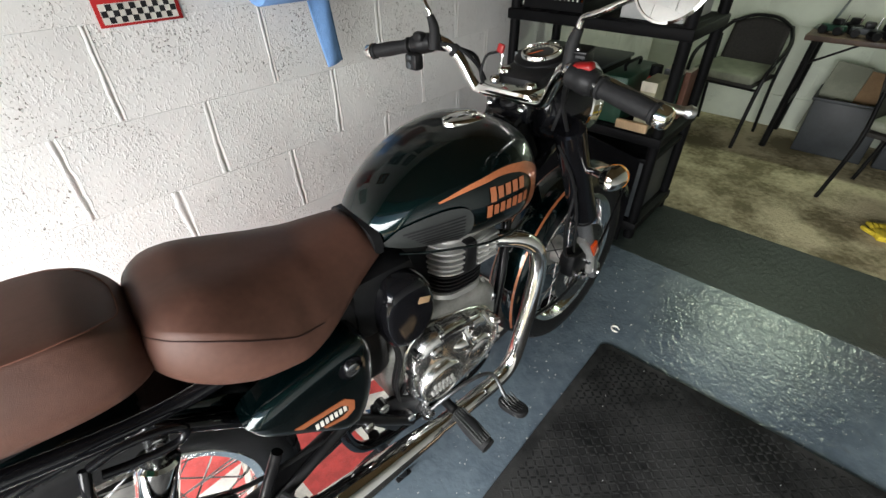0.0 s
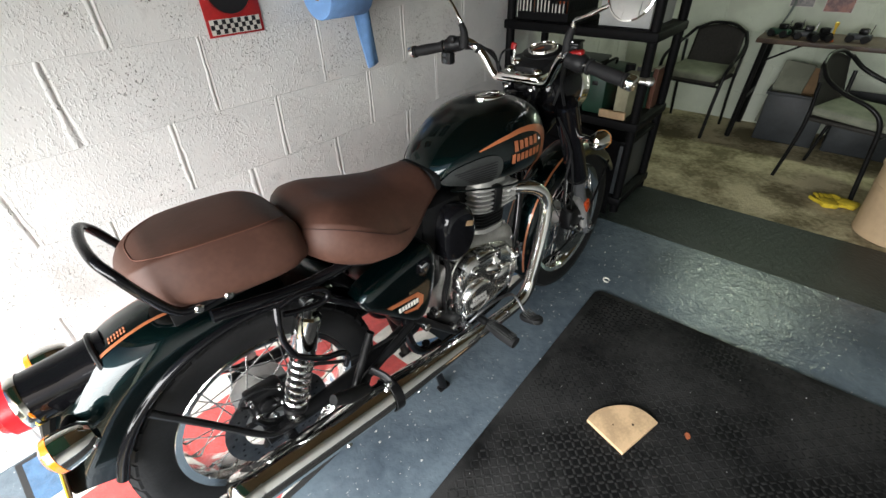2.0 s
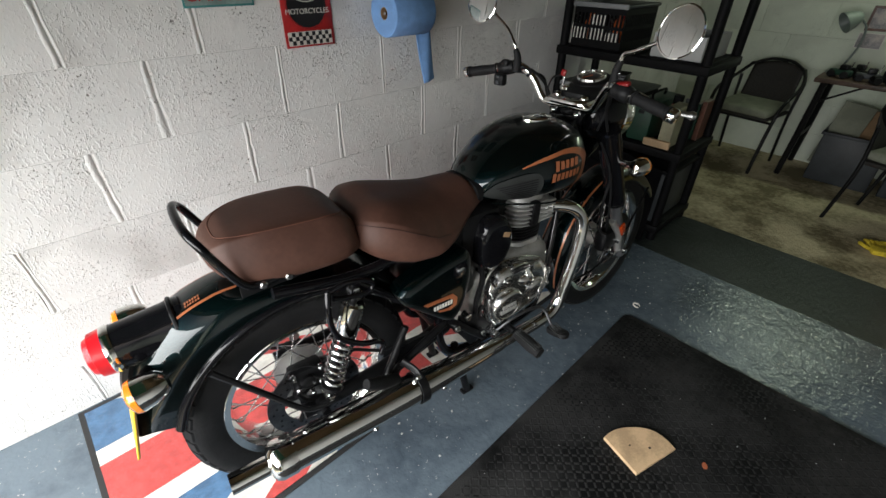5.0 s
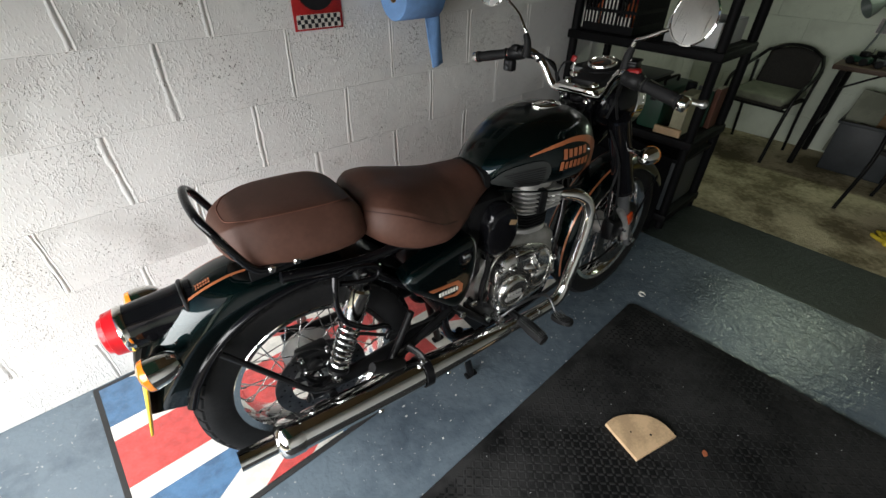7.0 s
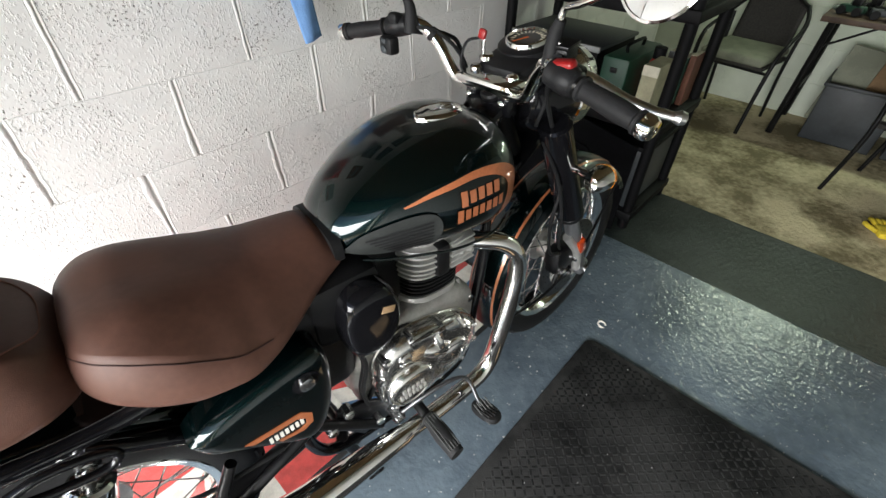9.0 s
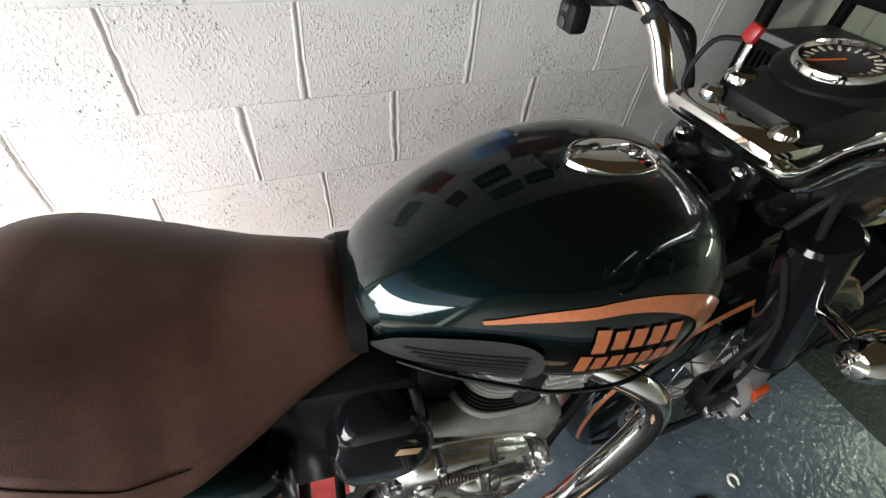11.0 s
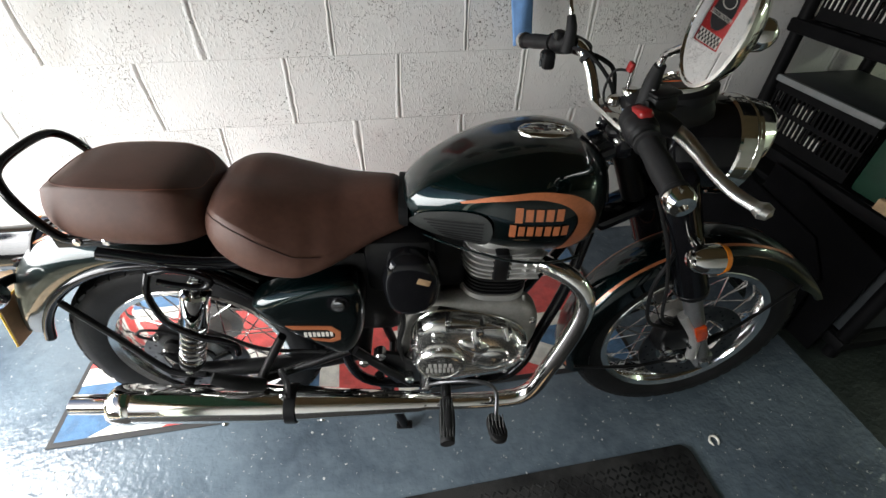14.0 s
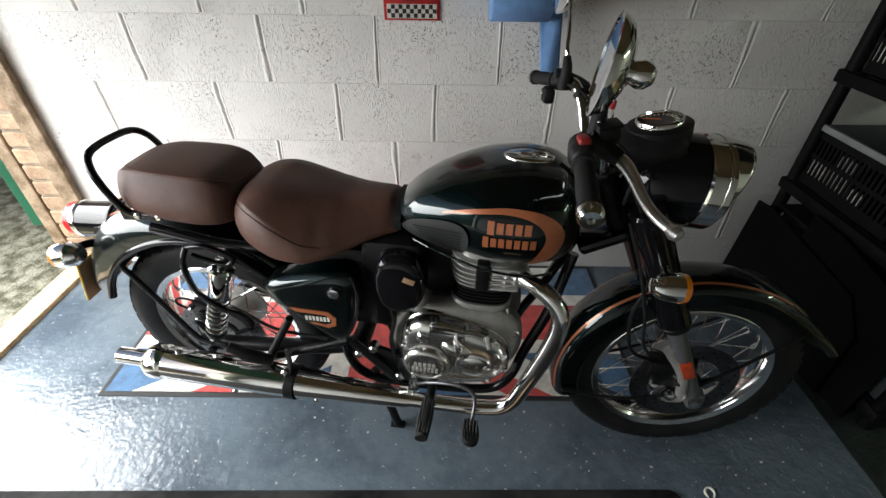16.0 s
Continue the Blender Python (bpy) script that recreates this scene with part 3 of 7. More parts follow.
for s in (-1, 1):
    guard_line(RX, RZ, lambda t: RG((104 + 21 * t - 28) / 139), 104, 125, s * 0.042, 0.006, drop_for(0.09, 0.86), rear_guard)
    guard_line(FX, FZ, lambda t: FG((44 + 137 * t) / 184), 57, 194, s * 0.046, 0.006, drop_for(0.063), front_guard, STEER)
# bead along the lower edge of the rear guard
for s in (-1, 1):
    pts = [(RX + (RE(t) - 0.040 - 0.036 * t**2) * math.cos(radians(40 + 118 * t)), s * 0.0915, RZ + (RE(t) - 0.040 - 0.036 * t**2) * math.sin(radians(40 + 118 * t))) for t in np.linspace(0, 1, 12)]
    part("guard_bead", tube(pts, [0.0065 + 0.0055 * k / 11 for k in range(12)], 10, 4), M_GLOSS, rear_guard)
    part("guard_stay", tube([(-0.213, s * 0.098, 0.602), (-0.135, s * 0.112, 0.497), (-0.062, s * 0.130, 0.400), (-0.025, s * 0.135, 0.372), (0.04, s * 0.135, 0.362)], 0.0080, 8, 5), M_BLACK, rear_guard, "black mudguard stay")
    part("front_stay", tube([(FX - 0.33, s * 0.072, FZ - 0.06), (FX - 0.15, s * 0.09, FZ - 0.06), (FX, s * 0.1, FZ)], 0.005, 6, 4), M_BLACK, front_guard, xf=STEER)
    part("front_stay", tube([(FX + 0.24, s * 0.066, FZ + 0.20), (FX + 0.1, s * 0.09, FZ + 0.09), (FX, s * 0.1, FZ)], 0.005, 6, 4), M_BLACK, front_guard, xf=STEER)

# --- tail lamp, plate, rear indicators ---
lamp_box = part("tail_lamp_housing", lathe([(0.03, 0.0), (0.050, 0.004), (0.052, 0.05), (0.055, 0.10), (0.058, 0.118), (0.058, 0.136)], 28, along((-0.352, 0, 0.683), (-0.17, 0, 0.691))), M_GLOSS, bike, "gloss black tail lamp housing")
part("tail_lamp_ring", lathe([(0.03, -0.012), (0.051, -0.012), (0.053, -0.004), (0.051, 0.004), (0.03, 0.004)], 32, along((-0.352, 0, 0.683), (-0.17, 0, 0.691))), M_CHROME, lamp_box, "chrome ring")
part("tail_lens", lathe([(0.0, -0.05), (0.024, -0.049), (0.037, -0.045), (0.041, -0.036), (0.047, -0.034), (0.050, -0.012)], 32, along((-0.352, 0, 0.683), (-0.17, 0, 0.691))), M_RED, lamp_box, "red tail lamp lens")
collar = []
for k in range(25):
    a = 2 * math.pi * k / 24
    y, u = 0.066 * math.cos(a), 0.066 * math.sin(a)
    dip = 0.026 * abs(math.cos(a)) ** 2.4
    collar.append((-0.268 + 0.464 * u + 0.886 * dip, y, 0.686 + 0.886 * u - 0.464 * dip))
part("lamp_collar", tube(collar, 0.0055, 8, 2), M_BLACK, lamp_box)
for k in range(6):
    for y, off in ((-0.031, 0.2), (-0.023, 0.0)):
        a = radians(118 - 0.75 * k + off)
        r = RG((math.degrees(a) - 28) / 139) - drop_for(0.09, 0.86)(y) + 0.0012
        part("maker_bar", box((0.0036, 0.0055, 0.0014), Matrix.Translation((RX + r * math.cos(a), y, RZ + r * math.sin(a))) @ pose(0, 0, 0, 8, 90 - math.degrees(a), 0), 0.0003), M_COPPER, rear_guard)
number_board = part("number_plate", box((0.004, 0.19, 0.145), pose(-0.380, 0, 0.515, 0, 14.3, 0), 0.002), M_YELLOW, bike, "yellow number plate, seen edge on")
part("plate_back", box((0.002, 0.186, 0.141), pose(-0.380, 0, 0.515, 0, 14.3, 0) @ Matrix.Translation((0.0034, 0, 0)), 0.0008), M_CARD, number_board, "tan back of the plate")
part("plate_bracket", tube([(-0.33, 0.0, 0.66), (-0.355, 0, 0.61), (-0.37, 0, 0.555)], 0.014, 8, 4), M_BLACK, number_board)
for s in (-1, 1):
    bar = part("rear_indicator", tube([(-0.300, s * 0.02, 0.625), (-0.318, s * 0.06, 0.642), (-0.325, s * 0.09, 0.650)], 0.011, 10, 4), M_BLACK, bike, "rear turn signal on a black stalk")
    m = along((-0.295, s * 0.124, 0.655), (-0.365, s * 0.124, 0.645))
    part("indicator_shell", lathe([(0.0, -0.014), (0.018, -0.011), (0.028, 0.0), (0.034, 0.02), (0.036, 0.042)], 24, m), M_CHROME, bar, "chrome indicator shell")
    part("indicator_lens", lathe([(0.036, 0.043), (0.034, 0.053), (0.024, 0.060), (0.0, 0.064)], 24, m), M_AMBER, bar, "amber indicator lens")


# --- fuel tank ---
T_TOP = hermite([0.552, 0.575, 0.62, 0.70, 0.78, 0.85, 0.91, 0.95, 0.972, 0.982], [0.826, 0.856, 0.892, 0.931, 0.951, 0.958, 0.952, 0.932, 0.900, 0.855])
T_BOT = hermite([0.552, 0.60, 0.70, 0.85, 0.93, 0.982], [0.780, 0.765, 0.752, 0.739, 0.742, 0.775])
T_HALF = hermite([0.552, 0.575, 0.62, 0.70, 0.78, 0.85, 0.91, 0.95, 0.972, 0.982], [0.05, 0.076, 0.105, 0.140, 0.166, 0.170, 0.156, 0.124, 0.082, 0.045])


def tank_ring(x, grow=0.0, n=44):
    top, bot, w = T_TOP(x) + grow, T_BOT(x) - grow, T_HALF(x) + grow
    mid = bot + (top - bot) * 0.44
    out = []
    for k in range(n):
        a = 2 * math.pi * k / n
        c, s = math.cos(a), math.sin(a)
        e = 2 / 2.6 if s > 0 else 2 / 2.7
        h = top - mid if s > 0 else mid - bot
        out.append(Vector((x, w * math.copysign(abs(c) ** (2 / 2.6 if s > 0 else 2 / 2.7), c), mid + h * math.copysign(abs(s) ** e, s))))
    return out


def tank_side(x, z, out=0.0015):
    """The point on the right flank of the tank at x and height z."""
    ring = [q for q in tank_ring(x, out, 160) if q.y <= 0]
    ring.sort(key=lambda q: q.z)
    zs, ys = [q.z for q in ring], [q.y for q in ring]
    return Vector((x, float(np.interp(z, zs, ys)), z))


xs = [0.552 + 0.43 * (0.5 - 0.5 * math.cos(math.pi * i / 44)) for i in range(45)]
tank = part("fuel_tank", rings(bmesh.new(), [tank_ring(x) for x in xs]), M_PAINT, bike, "dark green metallic teardrop fuel tank with copper flash")


def tank_band(xz_up, xz_low, material, name, label="", rows=6, out=0.0018, mirror=True):
    """A painted shape on the flank between an upper and a lower curve, on both sides."""
    up, low = smooth_path([(x, 0, z) for x, z in xz_up], 8), smooth_path([(x, 0, z) for x, z in xz_low], 8)
    for sgn in ((1, -1) if mirror else (1,)):
        bm = bmesh.new()
        grid = [[bm.verts.new(Matrix.Diagonal((1, sgn, 1, 1)) @ tank_side(*((a.lerp(b, k / rows))[i] for i in (0, 2)), out)) for k in range(rows + 1)] for a, b in zip(up, low)]
        for p, q in zip(grid, grid[1:]):
            for k in range(rows):
                bm.faces.new((p[k], p[k + 1], q[k + 1], q[k]))
        part(name, bm, material, tank, label)


tank_band([(0.672, 0.873), (0.745, 0.898), (0.813, 0.909), (0.869, 0.905), (0.908, 0.886), (0.928, 0.858), (0.927, 0.827), (0.908, 0.797), (0.880, 0.772), (0.845, 0.757)],
          [(0.674, 0.870), (0.746, 0.889), (0.802, 0.897), (0.845, 0.893), (0.871, 0.881), (0.887, 0.862), (0.889, 0.838), (0.877, 0.808), (0.860, 0.778), (0.838, 0.756)], M_COPPER, "tank_flash", "copper flash that curls round the tank side")
tank_band([(0.572, 0.805), (0.600, 0.832), (0.647, 0.850), (0.690, 0.858), (0.720, 0.853), (0.732, 0.830), (0.728, 0.795), (0.715, 0.768)],
          [(0.571, 0.798), (0.585, 0.792), (0.605, 0.786), (0.630, 0.779), (0.655, 0.774), (0.680, 0.769), (0.700, 0.765), (0.712, 0.763)], M_PAD, "knee_pad", "grey ribbed rubber knee pad", out=0.006)
for k in range(9):
    t = k / 8
    xa, za, zb = 0.602 + 0.055 * t, 0.822 - 0.042 * t, 0.842 - 0.062 * t
    tank_band([(xa, za), (0.5 * (xa + 0.715), 0.5 * (za + zb) + 0.001), (0.715, zb)], [(xa, za - 0.0035), (0.5 * (xa + 0.715), 0.5 * (za + zb) - 0.0025), (0.715, zb - 0.0035)], M_RUBBER, "pad_rib", rows=2, out=0.0082)
# the maker's mark: plain copper bars in two rows
for row, (x0, x1, z, n, h) in enumerate(((0.770, 0.864, 0.868, 5, 0.024), (0.762, 0.876, 0.834, 7, 0.022))):
    step = (x1 - x0) / n
    for k in range(n):
        xa = x0 + k * step
        tall = h * (1.25 if k == 0 else 1.0)
        zt = z + tall / 2 + 0.003 * k / n
        tank_band([(xa, zt), (xa + step * 0.4, zt), (xa + step * 0.74, zt)], [(xa, zt - tall), (xa + step * 0.4, zt - tall), (xa + step * 0.74, zt - tall)], M_COPPER, "maker_bar", rows=2, out=0.0024)
# filler cap on the crown
cap_at = pose(0.848, 0.0, 0.9555, 0, 2, 0)


def eye_loop(length, width, z, n=48):
    """A pointed oval, blunter ahead, at height z."""
    out = []
    for k in range(n):
        a = 2 * math.pi * k / n
        c, q = math.cos(a), math.sin(a)
        out.append(cap_at @ Vector((length * math.copysign(abs(c) ** 0.92, c), width * math.copysign(abs(q) ** (1.35 if c < 0 else 0.95), q), z)))
    return out


cap = part("filler_cap", rings(bmesh.new(), [eye_loop(0.055, 0.035, -0.012), eye_loop(0.056, 0.036, 0.0), eye_loop(0.0555, 0.0355, 0.003), eye_loop(0.0535, 0.0335, 0.0042), eye_loop(0.0515, 0.0315, 0.0034), eye_loop(0.046, 0.028, 0.0050), eye_loop(0.036, 0.022, 0.0066), eye_loop(0.022, 0.0135, 0.0076), eye_loop(0.008, 0.005, 0.0080)]), M_CHROME, tank, "chrome eye-shaped fuel filler cap")
part("cap_lever", tube([cap_at @ Vector(v) for v in ((0.012, 0.009, 0.0085), (0.026, 0.010, 0.0088), (0.037, 0.004, 0.0078), (0.037, -0.004, 0.0078), (0.026, -0.009, 0.0088), (0.012, -0.008, 0.0085))], 0.0018, 8, 4), M_CHROME, cap, "chrome lift-up lever")
part("cap_lock", lathe([(0.008, 0.006), (0.008, 0.0088), (0.006, 0.0096), (0.0, 0.0096)], 20, cap_at @ Matrix.Translation((0.012, 0.001, 0))), M_STEEL, cap)
part("tank_seam", tube([(x, T_HALF(x) * -0.93, T_BOT(x) + 0.004) for x in np.linspace(0.60, 0.92, 9)], 0.003, 8, 3), M_PAINT, tank)
part("tank_tap_hose", tube([(0.915, -0.02, 0.953), (0.948, -0.045, 0.932), (0.966, -0.068, 0.893), (0.974, -0.085, 0.840)], 0.004, 8, 4), M_GLOSS, tank)


# --- seats ---
def seat_mesh(x0, x1, top, bot, half, crown, n=40, m=48, up=2.6, low=5.0, waist=0.42):
    bm = bmesh.new()
    loops = []
    for i in range(n + 1):
        x = x0 + (x1 - x0) * (0.5 - 0.5 * math.cos(math.pi * i / n))
        zt, zb, w, cr = top(x), bot(x), half(x), crown(x)
        mid = zb + (zt - zb) * waist
        row = []
        for k in range(m):
            a = 2 * math.pi * k / m
            c, s = math.cos(a), math.sin(a)
            if s >= 0:
                y, z = w * math.copysign(abs(c) ** (2 / cr), c), mid + (zt - mid) * abs(s) ** (2 / up)
            else:
                y, z = w * math.copysign(abs(c) ** (2 / low), c), mid - (mid - zb) * abs(s) ** (2 / low)
            row.append(Vector((x, y, z)))
        loops.append(row)
    return rings(bm, loops)


# plan half width, crest of the skirt, crown on the centre line and lower edge along the rider seat
S_X = [0.174, 0.179, 0.191, 0.212, 0.25, 0.295, 0.345, 0.395, 0.445, 0.495, 0.535, 0.560]
S_HALF = hermite(S_X, [0.056, 0.080, 0.109, 0.136, 0.162, 0.177, 0.181, 0.168, 0.142, 0.112, 0.092, 0.080])
S_CREST = hermite(S_X, [0.830, 0.840, 0.848, 0.849, 0.840, 0.818, 0.791, 0.774, 0.775, 0.785, 0.792, 0.792])
S_CROWN = hermite(S_X, [0.836, 0.849, 0.860, 0.868, 0.872, 0.866, 0.856, 0.847, 0.841, 0.843, 0.844, 0.832])
S_BOT = hermite(S_X, [0.772, 0.768, 0.760, 0.748, 0.735, 0.727, 0.727, 0.737, 0.751, 0.766, 0.776, 0.780])
S_IN = hermite([0.174, 0.30, 0.42, 0.50, 0.560], [0.84, 0.87, 0.93, 0.97, 0.98])


def skirt_point(x, g):
    """A point of the seat's skirt, from the crest (g = 0) to the lower edge (g = 1)."""
    w, ze, zb, f0 = S_HALF(x), S_CREST(x), S_BOT(x), S_IN(x)
    back = max(0.0, min(1.0, (0.29 - x) / 0.116))
    out = float(np.interp(g, [0, 0.12, 0.30, 0.48, 0.64, 0.80, 0.92, 1.0], [0.0, 0.34, 0.70, 0.92, 1.0, 0.92, 0.62, 0.10]))
    return (x - back * 0.017 * out, w * (f0 + (1 - f0) * out), ze + (zb - ze) * g)


def saddle_ring(x):
    """One section of the rider seat: dished top that drapes to a crest, then a skirt that swells out below it."""
    w, ze, zc = S_HALF(x) * S_IN(x), S_CREST(x), S_CROWN(x)
    rim = 0.007 * max(0.0, 1 - abs(x - 0.275) / 0.12)
    half = []
    for k in range(15):
        q = math.sin(k / 14 * math.pi / 2)
        half.append((x, q * w, ze + (zc - ze) * (1 - q**2.8) - rim * math.cos(q * math.pi / 2) ** 2 + rim * 0.5 * math.sin(q * math.pi) ** 2))
    half += [skirt_point(x, g) for g in (0.05, 0.12, 0.21, 0.30, 0.39, 0.48, 0.56, 0.64, 0.72, 0.80, 0.87, 0.93, 0.97, 1.0)]
    half.append((x, 0.45 * w, S_BOT(x)))
    return [Vector(p) for p in half] + [Vector((a, -b, c)) for a, b, c in half[:0:-1]]


rider_seat = part("rider_seat", rings(bmesh.new(), [saddle_ring(0.174 + 0.386 * (0.5 - 0.5 * math.cos(math.pi * i / 52))) for i in range(53)]), M_SEAT, bike, "brown leatherette sprung rider seat")
seam = [skirt_point(x, 0.10) for x in [0.40 - 0.226 * (k / 16) ** 0.6 for k in range(17)]]
seam = [(x, -y * 1.004, z) for x, y, z in seam] + [(seam[-1][0] - 0.002, 0.0, seam[-1][2])] + [(x, y * 1.004, z) for x, y, z in seam[::-1]]
part("seat_seam", tube(seam, 0.0011, 6, 3), M_PIPING, rider_seat, "dark seam round the seat skirt")
part("seat_nose_trim", seat_mesh(0.551, 0.570, lambda x: 0.838, lambda x: 0.776, lambda x: 0.082, lambda x: 2.6, 6, 32), M_RUBBER, rider_seat, "black rubber trim at the seat nose")
part("seat_base", seat_mesh(0.24, 0.555, lambda x: S_BOT(x) + 0.012, lambda x: S_BOT(x) - 0.01, lambda x: S_HALF(x) * 0.86, lambda x: 4.0, 20, 24), M_BLACK, rider_seat)
P_TOP = hermite([-0.150, -0.144, -0.126, -0.09, -0.03, 0.04, 0.10, 0.14, 0.165, 0.178], [0.848, 0.861, 0.878, 0.893, 0.900, 0.898, 0.893, 0.880, 0.856, 0.830])
P_BOT = hermite([-0.150, -0.144, -0.126, -0.09, -0.05, 0.0, 0.1, 0.178], [0.843, 0.828, 0.810, 0.796, 0.788, 0.784, 0.780, 0.784])
P_HALF = hermite([-0.150, -0.144, -0.126, -0.09, -0.04, 0.02, 0.08, 0.125, 0.155, 0.170, 0.178], [0.036, 0.054, 0.082, 0.106, 0.121, 0.128, 0.130, 0.126, 0.112, 0.096, 0.080])
# half cross-section: flat stitched top, a crisp shoulder, flanks that flare outwards
P_CUT = ((0.0, 1.0), (0.40, 0.998), (0.60, 0.988), (0.700, 0.970), (0.735, 0.952), (0.752, 0.920), (0.805, 0.82), (0.870, 0.69), (0.925, 0.55), (0.970, 0.41), (0.995, 0.28), (1.0, 0.18), (0.98, 0.08), (0.93, 0.02), (0.85, 0.0), (0.5, 0.0))
loops = []
for i in range(41):
    x = -0.150 + 0.328 * (0.5 - 0.5 * math.cos(math.pi * i / 40))
    zt, zb, w = P_TOP(x), P_BOT(x), P_HALF(x)
    half = [(y * w, zb + (zt - zb) * z) for y, z in P_CUT]
    loops.append([Vector((x, y, z)) for y, z in half] + [Vector((x, -y, z)) for y, z in half[:0:-1]])
pillion = part("pillion_seat", rings(bmesh.new(), loops), M_SEAT, bike, "brown leatherette pillion seat with stitched top panel")
ring = []
for k in range(48):
    a = 2 * math.pi * k / 48
    c, s_ = math.cos(a), math.sin(a)
    x, q = 0.022 + 0.142 * math.copysign(abs(c) ** 0.55, c), 0.728 * math.copysign(abs(s_) ** 0.5, s_)
    zt, zb = P_TOP(x), P_BOT(x)
    ring.append((x, q * P_HALF(x), zb + (zt - zb) * float(np.interp(abs(q), [0, 0.40, 0.60, 0.700, 0.735], [1.0, 0.998, 0.988, 0.970, 0.952])) + 0.0006))
part("panel_seam", tube(ring, 0.0012, 6, 1, closed=True), M_THREAD, pillion, "brown stitched seam")
# grab rail
rail = [(0.05, -0.112, 0.797), (-0.01, -0.111, 0.795), (-0.07, -0.113, 0.792), (-0.100, -0.114, 0.806), (-0.128, -0.112, 0.856), (-0.150, -0.100, 0.902), (-0.165, -0.070, 0.926)]
grab = part("grab_rail", tube(rail + [(-0.170, 0.0, 0.931)] + [(x, -y, z) for x, y, z in rail[::-1]], 0.0088, 12, 6), M_GLOSS, bike, "black tubular grab rail round the pillion seat")
for s in (-1, 1):
    part("grab_bracket", plate([(-0.11, -0.014), (0.05, -0.006), (0.06, 0.008), (-0.11, 0.012)], 0.006, Matrix.Translation((0.0, s * 0.113, 0.790)) @ Matrix.Rotation(radians(90), 4, "X"), 0.002), M_BLACK, grab)
    for x in (-0.064, -0.010):
        part("bolt", lathe([(0.009, 0), (0.009, 0.005), (0.006, 0.008), (0.0, 0.008)], 10, along((x, s * 0.118, 0.792), (x, s * 0.2, 0.792))), M_STEEL, grab)

# --- frame, swing arm, shocks ---
frame_tubes = part("frame", tube([(0.98, 0, 0.88), (0.975, 0, 0.80), (0.965, 0, 0.74), (0.955, 0, 0.68)], 0.019, 12, 6), M_GLOSS, bike, "gloss black tubular frame")
b = bmesh.new()
for s in (-1, 1):
    tube([(0.985, s * 0.025, 0.72), (0.95, s * 0.06, 0.565), (0.900, s * 0.085, 0.420), (0.868, s * 0.10, 0.315), (0.80, s * 0.108, 0.258), (0.60, s * 0.11, 0.25), (0.45, s * 0.11, 0.27), (0.40, s * 0.11, 0.36), (0.40, s * 0.105, 0.50)], 0.014, 10, 5, b)
    tube([(0.96, s * 0.02, 0.86), (0.75, s * 0.03, 0.80), (0.52, s * 0.06, 0.775), (0.35, s * 0.10, 0.735), (0.15, s * 0.11, 0.72), (-0.05, s * 0.11, 0.755)], 0.014, 10, 5, b)
    tube([(0.40, s * 0.105, 0.44), (0.27, s * 0.115, 0.58), (0.13, s * 0.118, 0.71)], 0.012, 10, 4, b)
part("frame_rail", b, M_GLOSS, frame_tubes)
b = bmesh.new()
for s in (-1, 1):
    tube([(0.43, s * 0.085, 0.375), (0.30, s * 0.10, 0.36), (0.12, s * 0.112, 0.355), (-0.05, s * 0.115, RZ)], [0.026, 0.024, 0.022, 0.02], 12, 4, b)
    lathe([(0.026, 0), (0.026, 0.012), (0.018, 0.016), (0.012, 0.022), (0.012, 0.034), (0.0, 0.036)], 12, along((0, s * 0.118, RZ), (0, s * 0.3, RZ)), b)
rod((0.43, -0.1, 0.375), (0.43, 0.1, 0.375), 0.028, 14, b)
swing = part("swing_arm", b, M_BLACK, bike, "black steel swing arm")
b = lathe([(0.0, 0.0), (0.010, 0.0), (0.010, 0.016), (0.0, 0.018)], 6, along((0.0, -0.13, RZ), (0.0, -0.3, RZ)))
part("axle_nut", b, M_STEEL, swing, "chrome axle nut")
for s in (-1, 1):
    top, bot = Vector((0.128, s * 0.135, 0.69)), Vector((0.02, s * 0.138, 0.40))
    d = (top - bot)
    shock = part("rear_shock", rod(bot - d * 0.02, top, 0.009, 12), M_BLACK, bike, "rear shock absorber with chrome shroud and spring")
    part("shock_shroud", lathe([(0.027, 0), (0.030, 0.004), (0.030, 0.095), (0.025, 0.10), (0.0, 0.102)], 28, along(bot + d * 0.60, top)), M_CHROME, shock, "chrome shroud")
    coil = [bot + d * (0.12 + 0.5 * k / 96) + 0.025 * (Vector((0, 1, 0)) * math.cos(2 * math.pi * k / 12) + Vector((0.94, 0, -0.35)) * math.sin(2 * math.pi * k / 12)) for k in range(97)]
    part("spring", tube(coil, 0.0048, 8, 1), M_STEEL, shock, "chrome coil spring")
    part("shock_seat", lathe([(0.02, 0), (0.029, 0.002), (0.029, 0.012), (0.018, 0.018)], 20, along(bot + d * 0.07, top)), M_BLACK, shock)
    for q in (top, bot):
        part("shock_bolt", lathe([(0.016, -0.02), (0.016, 0.006), (0.009, 0.008), (0.009, 0.018), (0.0, 0.02)], 12, along(q, q + Vector((0, s, 0)))), M_STEEL, shock)
